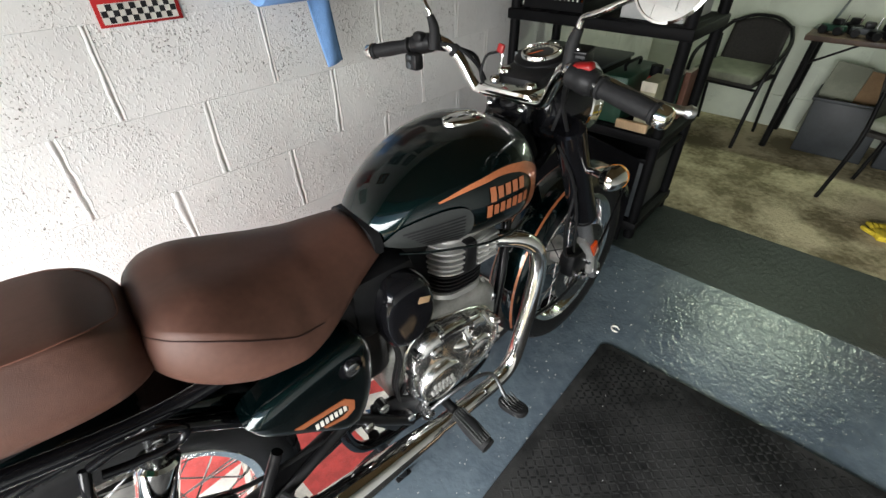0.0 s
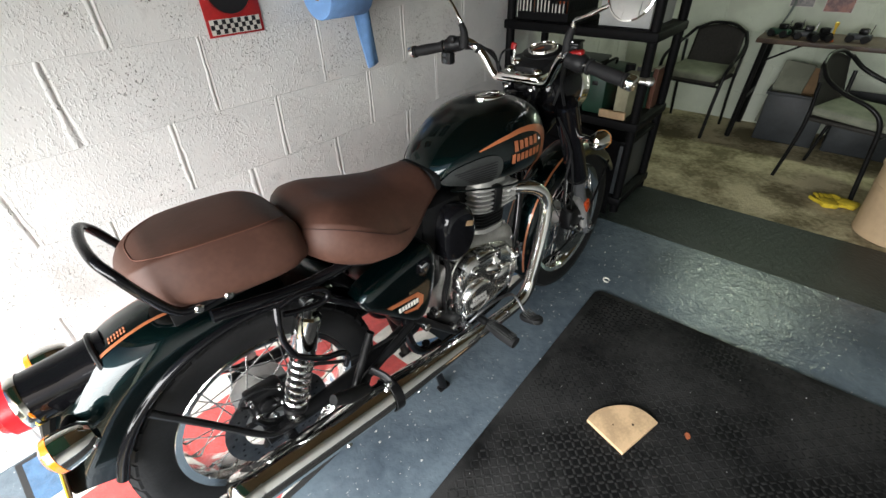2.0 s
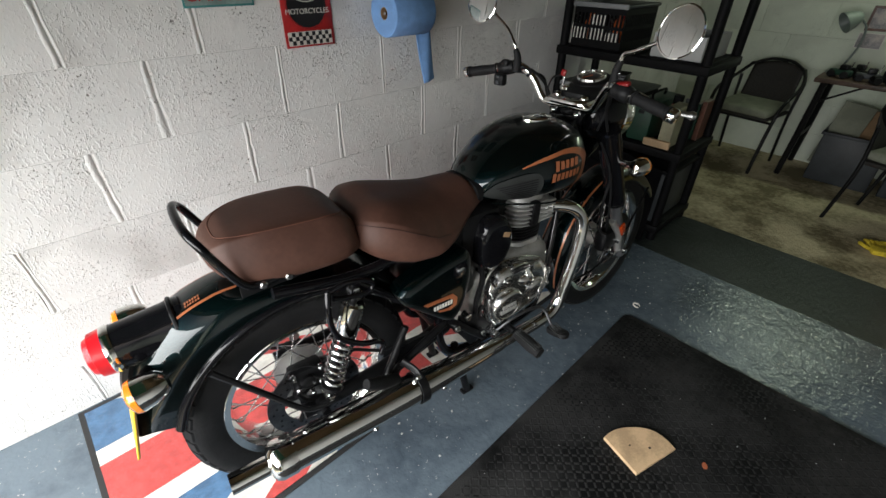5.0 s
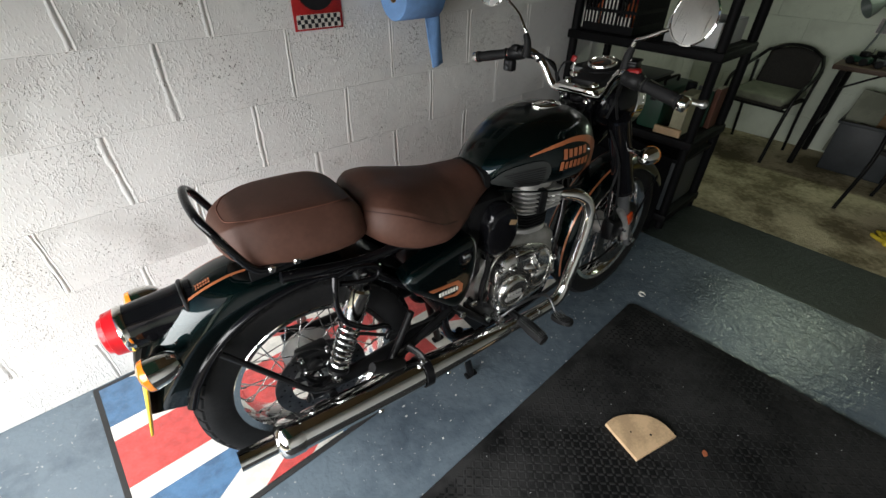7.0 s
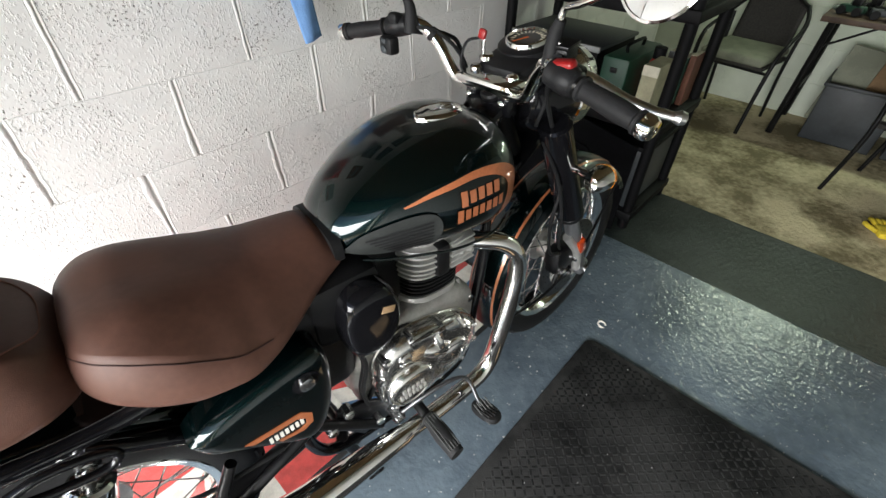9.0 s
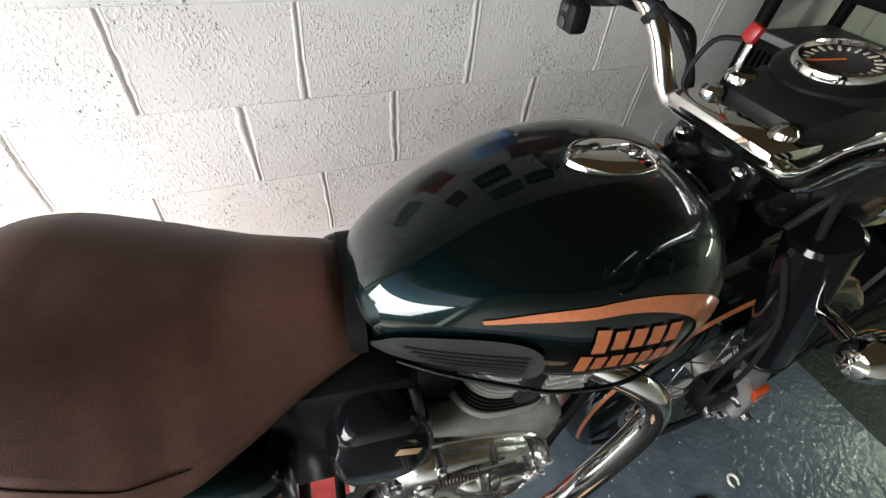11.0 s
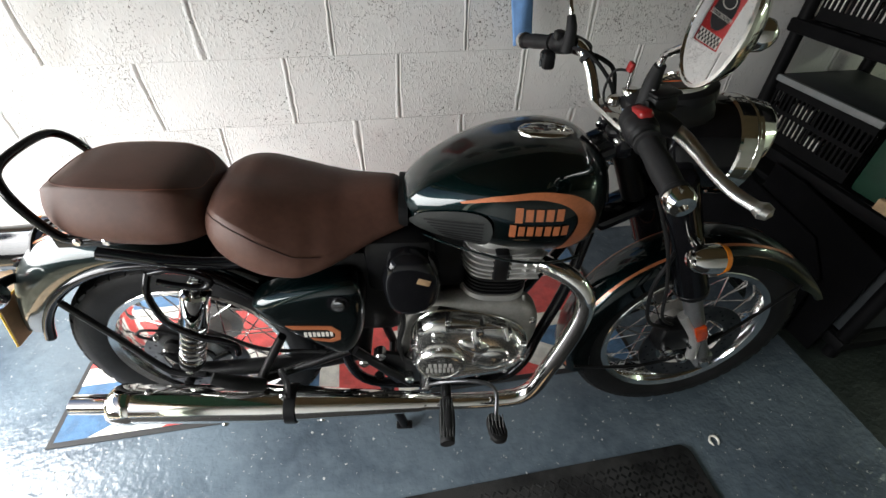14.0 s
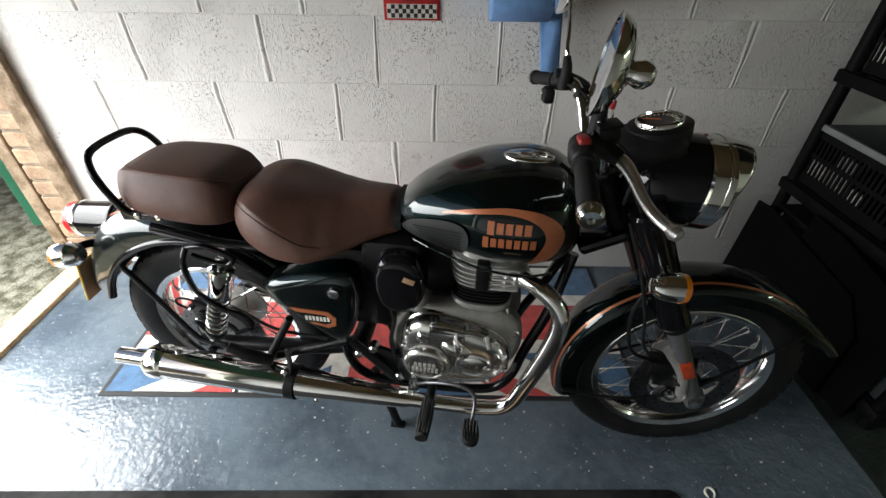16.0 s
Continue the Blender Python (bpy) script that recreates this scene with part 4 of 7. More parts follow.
# black guard loop beside the right shock, with its top hoop
loop = part("saree_guard", tube([(0.055, -0.15, 0.735), (0.045, -0.165, 0.70), (0.045, -0.17, 0.655), (0.06, -0.175, 0.61), (0.11, -0.178, 0.565), (0.155, -0.176, 0.545), (0.172, -0.172, 0.52), (0.165, -0.165, 0.485)], 0.0075, 10, 6), M_GLOSS, bike, "black bent guard bar beside the shock")
part("guard_hoop", tube([(0.06, -0.152, 0.735), (0.10, -0.152, 0.742), (0.15, -0.152, 0.728), (0.168, -0.152, 0.708), (0.15, -0.152, 0.692), (0.10, -0.152, 0.700), (0.065, -0.152, 0.712)], 0.0065, 10, 5, closed=False), M_GLOSS, loop)
# rear caliper and its hose
caliper = part("rear_caliper", span((-0.06, -0.105, 0.415), (0.03, -0.058, 0.485), 0.012), M_BLACK, bike, "black rear brake caliper")
for x, z, r, y in ((-0.052, 0.476, 0.008, -0.104), (-0.045, 0.428, 0.009, -0.104), (0.018, 0.476, 0.007, -0.104), (0.014, 0.430, 0.008, -0.104), (-0.010, 0.392, 0.007, -0.100)):
    part("caliper_bolt", lathe([(r, -0.006), (r, 0.006), (r * 0.7, 0.009), (0.0, 0.009)], 10, along((x, y, z), (x, -0.3, z))), M_STEEL, caliper)
part("caliper_bracket", tube([(-0.055, -0.100, 0.42), (-0.035, -0.102, 0.385), (0.0, -0.104, 0.365), (0.03, -0.106, 0.36)], 0.010, 8, 4), M_BLACK, caliper)
part("bleed_hose", tube([(-0.05, -0.108, 0.47), (-0.075, -0.118, 0.50), (-0.06, -0.122, 0.525), (-0.02, -0.116, 0.515), (0.01, -0.108, 0.485)], 0.0035, 8, 5), M_RUBBER, caliper)
part("caliper_cap", lathe([(0.02, 0), (0.02, 0.012), (0.014, 0.016), (0.0, 0.016)], 16, along((-0.02, -0.104, 0.45), (-0.02, -0.3, 0.45))), M_BLACK, caliper)
part("brake_hose", tube([(0.02, -0.09, 0.47), (0.10, -0.11, 0.49), (0.20, -0.12, 0.44), (0.35, -0.12, 0.42)], 0.005, 8, 5), M_RUBBER, caliper)
# pillion peg
for s in (-1, 1):
    hanger = part("pillion_peg", tube([(0.262, s * 0.135, 0.505), (0.215, s * 0.142, 0.42), (0.168, s * 0.150, 0.335)], 0.011, 10, 4), M_BLACK, bike, "folded pillion footrest with rubber")
    part("peg_rubber", tube([(0.200, s * 0.178, 0.372), (0.150, s * 0.192, 0.404), (0.100, s * 0.198, 0.438)], [0.016, 0.019, 0.014], 14, 3), M_RUBBER, hanger)

    part("peg_bolt", lathe([(0.011, -0.02), (0.011, 0.008), (0.007, 0.011), (0.0, 0.011)], 10, along((0.190, s * 0.165, 0.360), (0.190, s * 0.3, 0.360))), M_STEEL, hanger)
    part("hanger_bar", tube([(0.168, s * 0.142, 0.338), (0.29, s * 0.132, 0.382), (0.41, s * 0.120, 0.425)], 0.012, 10, 3), M_BLACK, hanger)

# --- side panels and airbox ---
side_panel_xz = [(0.232, 0.640), (0.26, 0.662), (0.34, 0.688), (0.43, 0.705), (0.463, 0.690), (0.472, 0.640), (0.462, 0.560), (0.44, 0.497), (0.415, 0.470), (0.385, 0.478), (0.31, 0.545), (0.25, 0.600)]


def bulged(outline, y, depth, n=5):
    """A rounded shell panel on the right side, standing out from y by depth."""
    cx = sum(p[0] for p in outline) / len(outline)
    cz = sum(p[1] for p in outline) / len(outline)
    pts = smooth_path([(x, 0, z) for x, z in outline + outline[:1]], 5)[:-1]
    loops = [[Vector((p.x, y * 0.72, p.z)) for p in pts]]
    for k in range(n + 1):
        t = k / n
        s, dd = 1 - 0.30 * (1 - math.cos(t * math.pi / 2)), depth * math.sin(t * math.pi / 2)
        loops.append([Vector((cx + (p.x - cx) * s, y - math.copysign(dd, -y) , cz + (p.z - cz) * s)) for p in pts])
    return rings(bmesh.new(), loops)


for s in (-1, 1):
    panel = part("side_panel", bulged(side_panel_xz, s * 0.150, 0.024), M_PAINT, bike, "dark green side panel with a copper badge")
    yb = s * 0.176
    part("lock_recess", lathe([(0.024, 0.0), (0.024, 0.0006), (0.018, 0.0012), (0.0, 0.0012)], 24, along((0.420, yb - s * 0.0015, 0.655), (0.420, 2 * yb, 0.655))), M_GLOSS, panel)
    key = part("panel_lock", lathe([(0.014, 0), (0.014, 0.006), (0.008, 0.008), (0.0, 0.008)], 20, along((0.420, yb, 0.655), (0.420, 2 * yb, 0.655))), M_STEEL, panel, "round chrome lock")
    tr = Matrix.Translation((0, yb - s * 0.002, 0)) @ Matrix(((1, 0, 0, 0), (0, 0, s, 0), (0, 1, 0, 0), (0, 0, 0, 1)))
    part("badge_flash", plate([(0.297, 0.590), (0.31, 0.578), (0.385, 0.574), (0.400, 0.560), (0.398, 0.545), (0.385, 0.540), (0.345, 0.547), (0.350, 0.539), (0.390, 0.530), (0.410, 0.540), (0.413, 0.566), (0.396, 0.585)], 0.002, tr), M_COPPER, panel, "copper badge", smooth=False)
    for k in range(7):
        x = 0.332 + 0.0095 * k
        part("badge_bar", plate([(x, 0.5515), (x + 0.006, 0.5515), (x + 0.006, 0.5655), (x, 0.5655)], 0.002, tr), M_SIGNWHITE, panel, smooth=False)
airbox_xz = [(0.512, 0.70), (0.53, 0.745), (0.57, 0.757), (0.61, 0.745), (0.633, 0.70), (0.634, 0.645), (0.61, 0.598), (0.57, 0.583), (0.53, 0.598), (0.513, 0.645)]
for s in (-1, 1):
    airbox = part("airbox_cover", bulged(airbox_xz, s * 0.135, 0.026), M_GLOSS, bike, "gloss black oval airbox cover")
    if s < 0:
        part("airbox_label", box((0.028, 0.001, 0.016), pose(0.60, -0.1625, 0.70, 0, 20, 0), 0.0004), M_CARD, airbox)
part("airbox", span((0.47, -0.118, 0.615), (0.625, 0.118, 0.772), 0.03), M_BLACK, bike, "black airbox under the seat nose")
for y_ in (-0.128, -0.118):
    part("drain_hose", tube([(0.555 + y_ * 0.1, y_, 0.59), (0.55, y_ - 0.004, 0.53), (0.535, y_, 0.45), (0.545, y_ + 0.01, 0.36)], 0.0055, 8, 5), M_RUBBER, bike, "black rubber drain hose")
rest_bar = part("footrest_bar", tube([(0.425, -0.130, 0.435), (0.49, -0.136, 0.368), (0.560, -0.140, 0.298)], 0.012, 10, 3), M_BLACK, bike, "black footrest hanger bar")
for x_, z_ in ((0.488, 0.425), (0.445, 0.398), (0.555, 0.318)):
    part("bar_bolt", lathe([(0.013, -0.02), (0.013, 0.006), (0.009, 0.010), (0.0, 0.010)], 14, along((x_, -0.140, z_), (x_, -0.3, z_))), M_STEEL, rest_bar)
part("battery_box", span((0.34, -0.105, 0.47), (0.55, 0.105, 0.735), 0.03), M_BLACK, bike, "black battery box between the side panels")

# --- engine ---
b = bmesh.new()
span((0.53, -0.095, 0.335), (0.86, 0.105, 0.50), 0.04, b)
span((0.65, -0.085, 0.46), (0.85, 0.085, 0.572), 0.04, b)
span((0.55, -0.08, 0.46), (0.66, 0.08, 0.545), 0.03, b)
engine = part("engine", b, M_CASE, bike, "air-cooled single cylinder engine, alloy and black")
shoulder_xz = [(0.535, 0.36), (0.53, 0.45), (0.548, 0.515), (0.60, 0.553), (0.66, 0.574), (0.76, 0.578), (0.845, 0.562), (0.882, 0.51), (0.885, 0.43), (0.855, 0.365), (0.78, 0.335), (0.62, 0.33)]
for s in (-1, 1):
    part("crankcase_half", bulged(shoulder_xz, s * 0.088, 0.024), M_CASE, engine, "sandblasted alloy crankcase half")
for x, z in ((0.565, 0.545), (0.60, 0.572)):
    part("crankcase_bolt", lathe([(0.010, 0), (0.010, 0.016), (0.006, 0.018), (0.0, 0.016)], 10, along((x, -0.085, z), (x, -0.3, z + 0.03))), M_STEEL, engine)
for x in (0.70, 0.74, 0.80, 0.835):
    part("case_rib", tube([(x, -0.098, 0.500), (x + 0.004, -0.103, 0.535), (x + 0.006, -0.085, 0.572)], 0.0045, 8, 4), M_CASE, engine)
part("case_plug", lathe([(0.013, 0), (0.013, 0.008), (0.008, 0.010), (0.0, 0.009)], 8, along((0.865, -0.098, 0.50), (0.87, -0.3, 0.50))), M_STEEL, engine)
part("starter_bulge", lathe([(0.034, 0), (0.036, 0.03), (0.030, 0.06), (0.016, 0.072), (0.0, 0.074)], 24, along((0.60, -0.03, 0.565), (0.60, -0.2, 0.565))), M_ALU, engine, "round alloy starter housing")
# finned head and barrel
tilt = pose(0.768, 0, 0.560, 0, 3, 0)


def fin(z, hx, hy, th, bm):
    pts = []
    for k in range(40):
        a = 2 * math.pi * k / 40
        c, s = math.cos(a), math.sin(a)
        pts.append((hx * math.copysign(abs(c) ** 0.6, c), hy * math.copysign(abs(s) ** 0.6, s)))
    return plate(pts, th, tilt @ Matrix.Translation((0, 0, z)), 0.0009, bm)


part("barrel_foot", fin(-0.01, 0.082, 0.102, 0.038, None), M_ALU, engine)
for k in range(5):
    part("barrel_fin", fin(0.034 + 0.0105 * k, 0.080, 0.103, 0.0045, None), M_BLACK, engine)
part("barrel", fin(0.02, 0.068, 0.090, 0.07, None), M_BLACK, engine, "black finned cylinder barrel")
for k in range(6):
    part("head_fin", fin(0.088 + 0.0155 * k, 0.091 - 0.003 * max(0, 2 - k), 0.116 - 0.004 * max(0, 2 - k), 0.0055, None), M_ALU, engine)
part("cylinder_head", fin(0.084, 0.076, 0.100, 0.105, None), M_ALU, engine, "cast alloy finned cylinder head")
part("throttle_body", span((0.585, -0.06, 0.575), (0.705, 0.07, 0.755), 0.02), M_BLACK, engine)
part("head_cover", span((0.69, -0.075, 0.735), (0.85, 0.075, 0.775), 0.02), M_ALU, engine)
# black block that draws the shade in the gap between the fin packs
part("spark_plug_recess", span((0.752, -0.122, 0.652), (0.786, -0.09, 0.735), 0.008), M_BLACK, engine)
for z in (0.66, 0.675, 0.69, 0.705, 0.72):
    part("side_fin", span((0.79, -0.121, z), (0.855, -0.095, z + 0.006), 0.002), M_ALU, engine)


def pillow(outline, steps):
    """A rounded casting on the right side: steps of (share of the outline, y)."""
    cx = sum(p[0] for p in outline) / len(outline)
    cz = sum(p[1] for p in outline) / len(outline)
    pts = smooth_path([(x, 0, z) for x, z in outline + outline[:1]], 6)[:-1]
    return rings(bmesh.new(), [[Vector((cx + (p.x - cx) * f, y, cz + (p.z - cz) * f)) for p in pts] for f, y in steps])


# right-hand polished cover: one long rounded casting with a flat round boss and a small dome
cover_xz = [(0.563, 0.430), (0.572, 0.505), (0.600, 0.545), (0.640, 0.560), (0.700, 0.554), (0.770, 0.533), (0.828, 0.500), (0.860, 0.440), (0.848, 0.380), (0.800, 0.340), (0.736, 0.326), (0.670, 0.312), (0.612, 0.318), (0.575, 0.362)]
cover = part("clutch_cover", pillow(cover_xz, ((1.0, -0.09), (1.012, -0.108), (1.012, -0.116), (0.99, -0.119), (0.985, -0.130), (0.965, -0.141), (0.92, -0.150), (0.84, -0.156), (0.70, -0.160), (0.45, -0.162), (0.15, -0.163))), M_POLISH, engine, "polished alloy clutch cover")
part("clutch_boss", lathe([(0.066, -0.02), (0.064, 0.006), (0.060, 0.014), (0.053, 0.018), (0.047, 0.0185), (0.045, 0.0165), (0.0, 0.0165)], 48, along((0.638, -0.158, 0.414), (0.636, -0.3, 0.404))), M_POLISH, cover, "flat round polished boss")
b = bmesh.new()
for row, (n, w) in enumerate(((5, 0.0125), (7, 0.0105))):
    for k in range(n):
        x = 0.636 + (k - (n - 1) / 2) * w
        span((x - w * 0.32, -0.1775, 0.415 - 0.020 * row), (x + w * 0.32, -0.173, 0.428 - 0.020 * row), 0.001, b)
part("cover_relief_bars", b, M_ALU, cover)
part("oil_filter_cap", lathe([(0.050, -0.01), (0.049, 0.004), (0.044, 0.010), (0.038, 0.0115), (0.036, 0.010), (0.030, 0.014), (0.016, 0.018), (0.0, 0.019)], 40, along((0.762, -0.156, 0.426), (0.760, -0.3, 0.418))), M_POLISH, cover, "small polished dome")
part("cover_swell", tube([(0.668, -0.140, 0.492), (0.705, -0.152, 0.486), (0.735, -0.150, 0.470), (0.765, -0.142, 0.452)], [0.012, 0.024, 0.024, 0.010], 16, 5), M_POLISH, cover)
part("cover_swell", tube([(0.795, -0.140, 0.492), (0.820, -0.146, 0.462), (0.825, -0.142, 0.420), (0.808, -0.138, 0.385)], [0.007, 0.013, 0.013, 0.007], 12, 5), M_POLISH, cover)
part("cover_boss", tube([(0.716, -0.150, 0.536), (0.722, -0.166, 0.500), (0.724, -0.164, 0.462)], [0.010, 0.011, 0.008], 14, 4), M_POLISH, cover)
part("cover_boss", tube([(0.790, -0.140, 0.520), (0.800, -0.156, 0.492)], [0.010, 0.008], 12, 1), M_POLISH, cover)
rim_ = [(0.577, 0.400), (0.575, 0.465), (0.592, 0.522), (0.655, 0.548), (0.735, 0.532), (0.800, 0.506), (0.842, 0.462), (0.846, 0.405), (0.806, 0.356), (0.735, 0.340), (0.675, 0.326), (0.600, 0.340)]
for x, z in rim_:
    part("cover_bolt", lathe([(0.0115, -0.022), (0.0110, 0.0), (0.0080, 0.001), (0.0078, 0.007), (0.0045, 0.010), (0.0045, 0.006), (0.0, 0.006)], 12, along((x, -0.146, z), (x, -0.3, z - 0.01))), M_STEEL, cover)
filler = part("oil_filler", lathe([(0.024, -0.02), (0.023, 0.004), (0.017, 0.006), (0.017, 0.014), (0.012, 0.018), (0.0, 0.018)], 20, along((0.630, -0.148, 0.512), (0.632, -0.3, 0.520))), M_STEEL, cover, "oil filler plug")
part("filler_grip", box((0.026, 0.010, 0.007), Matrix.Translation((0.630, -0.168, 0.512)) @ pose(0, 0, 0, 0, 35, 0), 0.002), M_STEEL, filler)
part("cover_lug", lathe([(0.016, -0.02), (0.015, 0.004), (0.010, 0.007), (0.0, 0.007)], 16, along((0.594, -0.146, 0.512), (0.594, -0.3, 0.515))), M_POLISH, cover)
arm = part("clutch_arm", tube([(0.648, -0.150, 0.541), (0.70, -0.160, 0.543), (0.765, -0.158, 0.537)], 0.005, 8, 3), M_STEEL, engine, "steel clutch arm with its spring")
part("arm_clevis", box((0.020, 0.014, 0.030), Matrix.Translation((0.728, -0.162, 0.530)), 0.004), M_STEEL, arm)
coil = [Vector((0.648 + 0.062 * k / 72, -0.158, 0.540)) + 0.0075 * Vector((0, math.cos(2 * math.pi * k / 6), math.sin(2 * math.pi * k / 6))) for k in range(73)]
part("clutch_spring", tube(coil, 0.0015, 6, 1), M_BLACK, arm)
part("left_cover", lathe([(0.10, 0), (0.098, 0.03), (0.08, 0.045), (0.0, 0.05)], 36, along((0.69, 0.10, 0.455), (0.69, 0.3, 0.455))), M_POLISH, engine)
part("intake_boot", rod((0.70, -0.02, 0.69), (0.60, -0.02, 0.69), 0.03, 16), M_RUBBER, engine)
part("wiring", tube([(0.58, -0.09, 0.56), (0.60, -0.11, 0.50), (0.575, -0.115, 0.43), (0.54, -0.11, 0.36)], 0.006, 8, 5), M_RUBBER, engine)

# --- exhaust ---
pipe_pts = [(0.846, -0.085, 0.688), (0.878, -0.112, 0.690), (0.920, -0.140, 0.680), (0.952, -0.158, 0.645), (0.957, -0.168, 0.59), (0.935, -0.177, 0.50), (0.903, -0.184, 0.40), (0.880, -0.188, 0.335), (0.848, -0.191, 0.300), (0.80, -0.193, 0.290), (0.70, -0.195, 0.289), (0.58, -0.195, 0.293)]
exhaust = part("exhaust_pipe", tube(pipe_pts, 0.0215, 20, 8), M_CHROME, bike, "chrome exhaust header pipe")
part("exhaust_flange", lathe([(0.040, 0.0), (0.042, 0.006), (0.042, 0.016), (0.029, 0.020), (0.029, 0.034)], 10, along((0.838, -0.078, 0.688), (0.880, -0.115, 0.690))), M_ALU, exhaust, "cast exhaust flange")
m0, m1 = Vector((0.60, -0.195, 0.292)), Vector((-0.145, -0.195, 0.336))
L = (m1 - m0).length
muffler = part("silencer", lathe([(0.022, 0), (0.026, 0.02), (0.034, 0.16), (0.042, 0.30), (0.046, 0.40), (0.047, 0.70), (0.047, L - 0.03), (0.046, L)], 36, along(m0, m1)), M_CHROME, bike, "long chrome peashooter silencer")
part("end_cap", lathe([(0.0475, L - 0.035), (0.050, L - 0.028), (0.050, L + 0.006), (0.044, L + 0.02), (0.026, L + 0.03), (0.0, L + 0.03)], 36, along(m0, m1)), M_CHROME, muffler, "chrome end cap")
part("tail_pipe", lathe([(0.0245, L + 0.02), (0.0245, L + 0.115), (0.021, L + 0.115), (0.021, L + 0.04)], 28, along(m0, m1), cap=False), M_CHROME, muffler, "chrome tail pipe")
for p, d in (((-0.07, -0.19, 0.377), (0, -0.1, 1)), ((0.098, -0.231, 0.292), (0, -0.8, -0.6)), ((0.335, -0.224, 0.283), (0, -0.8, -0.6))):
    part("silencer_stud", lathe([(0.0085, -0.006), (0.0085, 0.004), (0.006, 0.007), (0.003, 0.0072), (0.003, 0.005), (0.0, 0.005)], 14, along(p, Vector(p) + Vector(d))), M_STEEL, muffler, "small steel stud")
q = m0.lerp(m1, 0.455)
part("silencer_strap", lathe([(0.0478, -0.014), (0.0495, -0.013), (0.0495, 0.013), (0.0478, 0.014)], 36, along(q, m1), closed=True), M_BLACK, muffler, "black silencer strap")
part("strap_tab", tube([q + Vector((0, -0.015, 0.048)), q + Vector((-0.005, 0.012, 0.066)), q + Vector((-0.025, 0.045, 0.080))], 0.012, 8, 4, flat=0.5), M_BLACK, muffler)
part("strap_bolt", lathe([(0.009, -0.01), (0.009, 0.006), (0.005, 0.009), (0.0, 0.009)], 8, along(q + Vector((-0.01, -0.012, 0.056)), q + Vector((-0.01, -0.2, 0.12)))), M_STEEL, muffler)

# --- footrest, brake pedal, centre stand ---
peg = part("footrest", tube([(0.655, -0.10, 0.305), (0.652, -0.20, 0.312)], 0.013, 10, 1), M_BLACK, bike, "rider footrest with ribbed black rubber")
b = tube([(0.652, -0.205, 0.312), (0.650, -0.26, 0.314), (0.648, -0.318, 0.312)], [0.017, 0.0225, 0.019], 16, 4, flat=0.8)
part("peg_rubber", b, M_RUBBER, peg)
b = bmesh.new()
for k in range(5):
    y0 = -0.014 + 0.007 * k
    tube([(0.651 + y0, -0.212, 0.329), (0.648 + y0, -0.310, 0.330)], 0.0022, 6, 1, b)
part("rubber_ribs", b, M_PAD, peg)
pedal = part("brake_pedal", tube([(0.60, -0.15, 0.30), (0.65, -0.17, 0.342), (0.71, -0.185, 0.366), (0.758, -0.198, 0.368), (0.776, -0.215, 0.352), (0.774, -0.245, 0.325), (0.770, -0.268, 0.316)], 0.0052, 10, 5), M_DISC, bike, "brake pedal with rubber pad")
pad_xy = [(0.023 * math.copysign(abs(math.cos(a)) ** 0.75, math.cos(a)), 0.041 * math.copysign(abs(math.sin(a)) ** 0.75, math.sin(a))) for a in np.linspace(0, 2 * math.pi, 32, endpoint=False)]
pad = part("pedal_pad", plate(pad_xy, 0.018, pose(0.770, -0.286, 0.303, -12, 6, 4), 0.005), M_RUBBER, pedal)
for k in range(5):
    part("pad_rib", box((0.0042, 0.060 - 0.006 * abs(k - 2), 0.004), pose(0.770, -0.286, 0.303, -12, 6, 4) @ Matrix.Translation((-0.0144 + 0.0072 * k, 0, 0.0185)), 0.0015), M_RUBBER, pad)
b = bmesh.new()
for k in range(5):
    tube([(0.753 + 0.0085 * k, -0.258, 0.328), (0.752 + 0.0085 * k, -0.316, 0.316)], 0.0018, 6, 1, b)
part("pad_ribs", b, M_PAD, pedal)
part("pedal_pivot", lathe([(0.016, -0.05), (0.016, 0.01), (0.01, 0.014), (0.0, 0.014)], 14, along((0.60, -0.155, 0.30), (0.60, -0.3, 0.30))), M_STEEL, pedal)
part("hanger_plate", plate([(0.52, 0.27), (0.66, 0.285), (0.68, 0.33), (0.60, 0.34), (0.53, 0.40), (0.47, 0.42), (0.46, 0.36)], 0.012, Matrix.Translation((0, -0.112, 0)) @ Matrix.Rotation(radians(90), 4, "X"), 0.003), M_BLACK, bike)
stand = part("centre_stand", tube([(0.47, -0.10, 0.28), (0.50, -0.105, 0.15), (0.53, -0.11, 0.018)], 0.014, 10, 4), M_BLACK, bike, "black centre stand, down")
part("stand_leg", tube([(0.47, 0.10, 0.28), (0.50, 0.105, 0.15), (0.53, 0.11, 0.018)], 0.014, 10, 4), M_BLACK, stand)
part("stand_bar", tube([(0.495, -0.105, 0.17), (0.495, 0.105, 0.17)], 0.011, 10, 1), M_BLACK, stand)
for s in (-1, 1):
    part("stand_foot", span((0.505, s * 0.11 - 0.013, 0.009), (0.555, s * 0.11 + 0.013, 0.022), 0.005), M_BLACK, stand)

# --- front fork ---
def fork(z, dy=0.0, dx=0.0):
    """A point on the fork line at height z."""
    return Vector((1.384 - RAKE * (z - 0.304) - 0.012 + dx, dy, z))


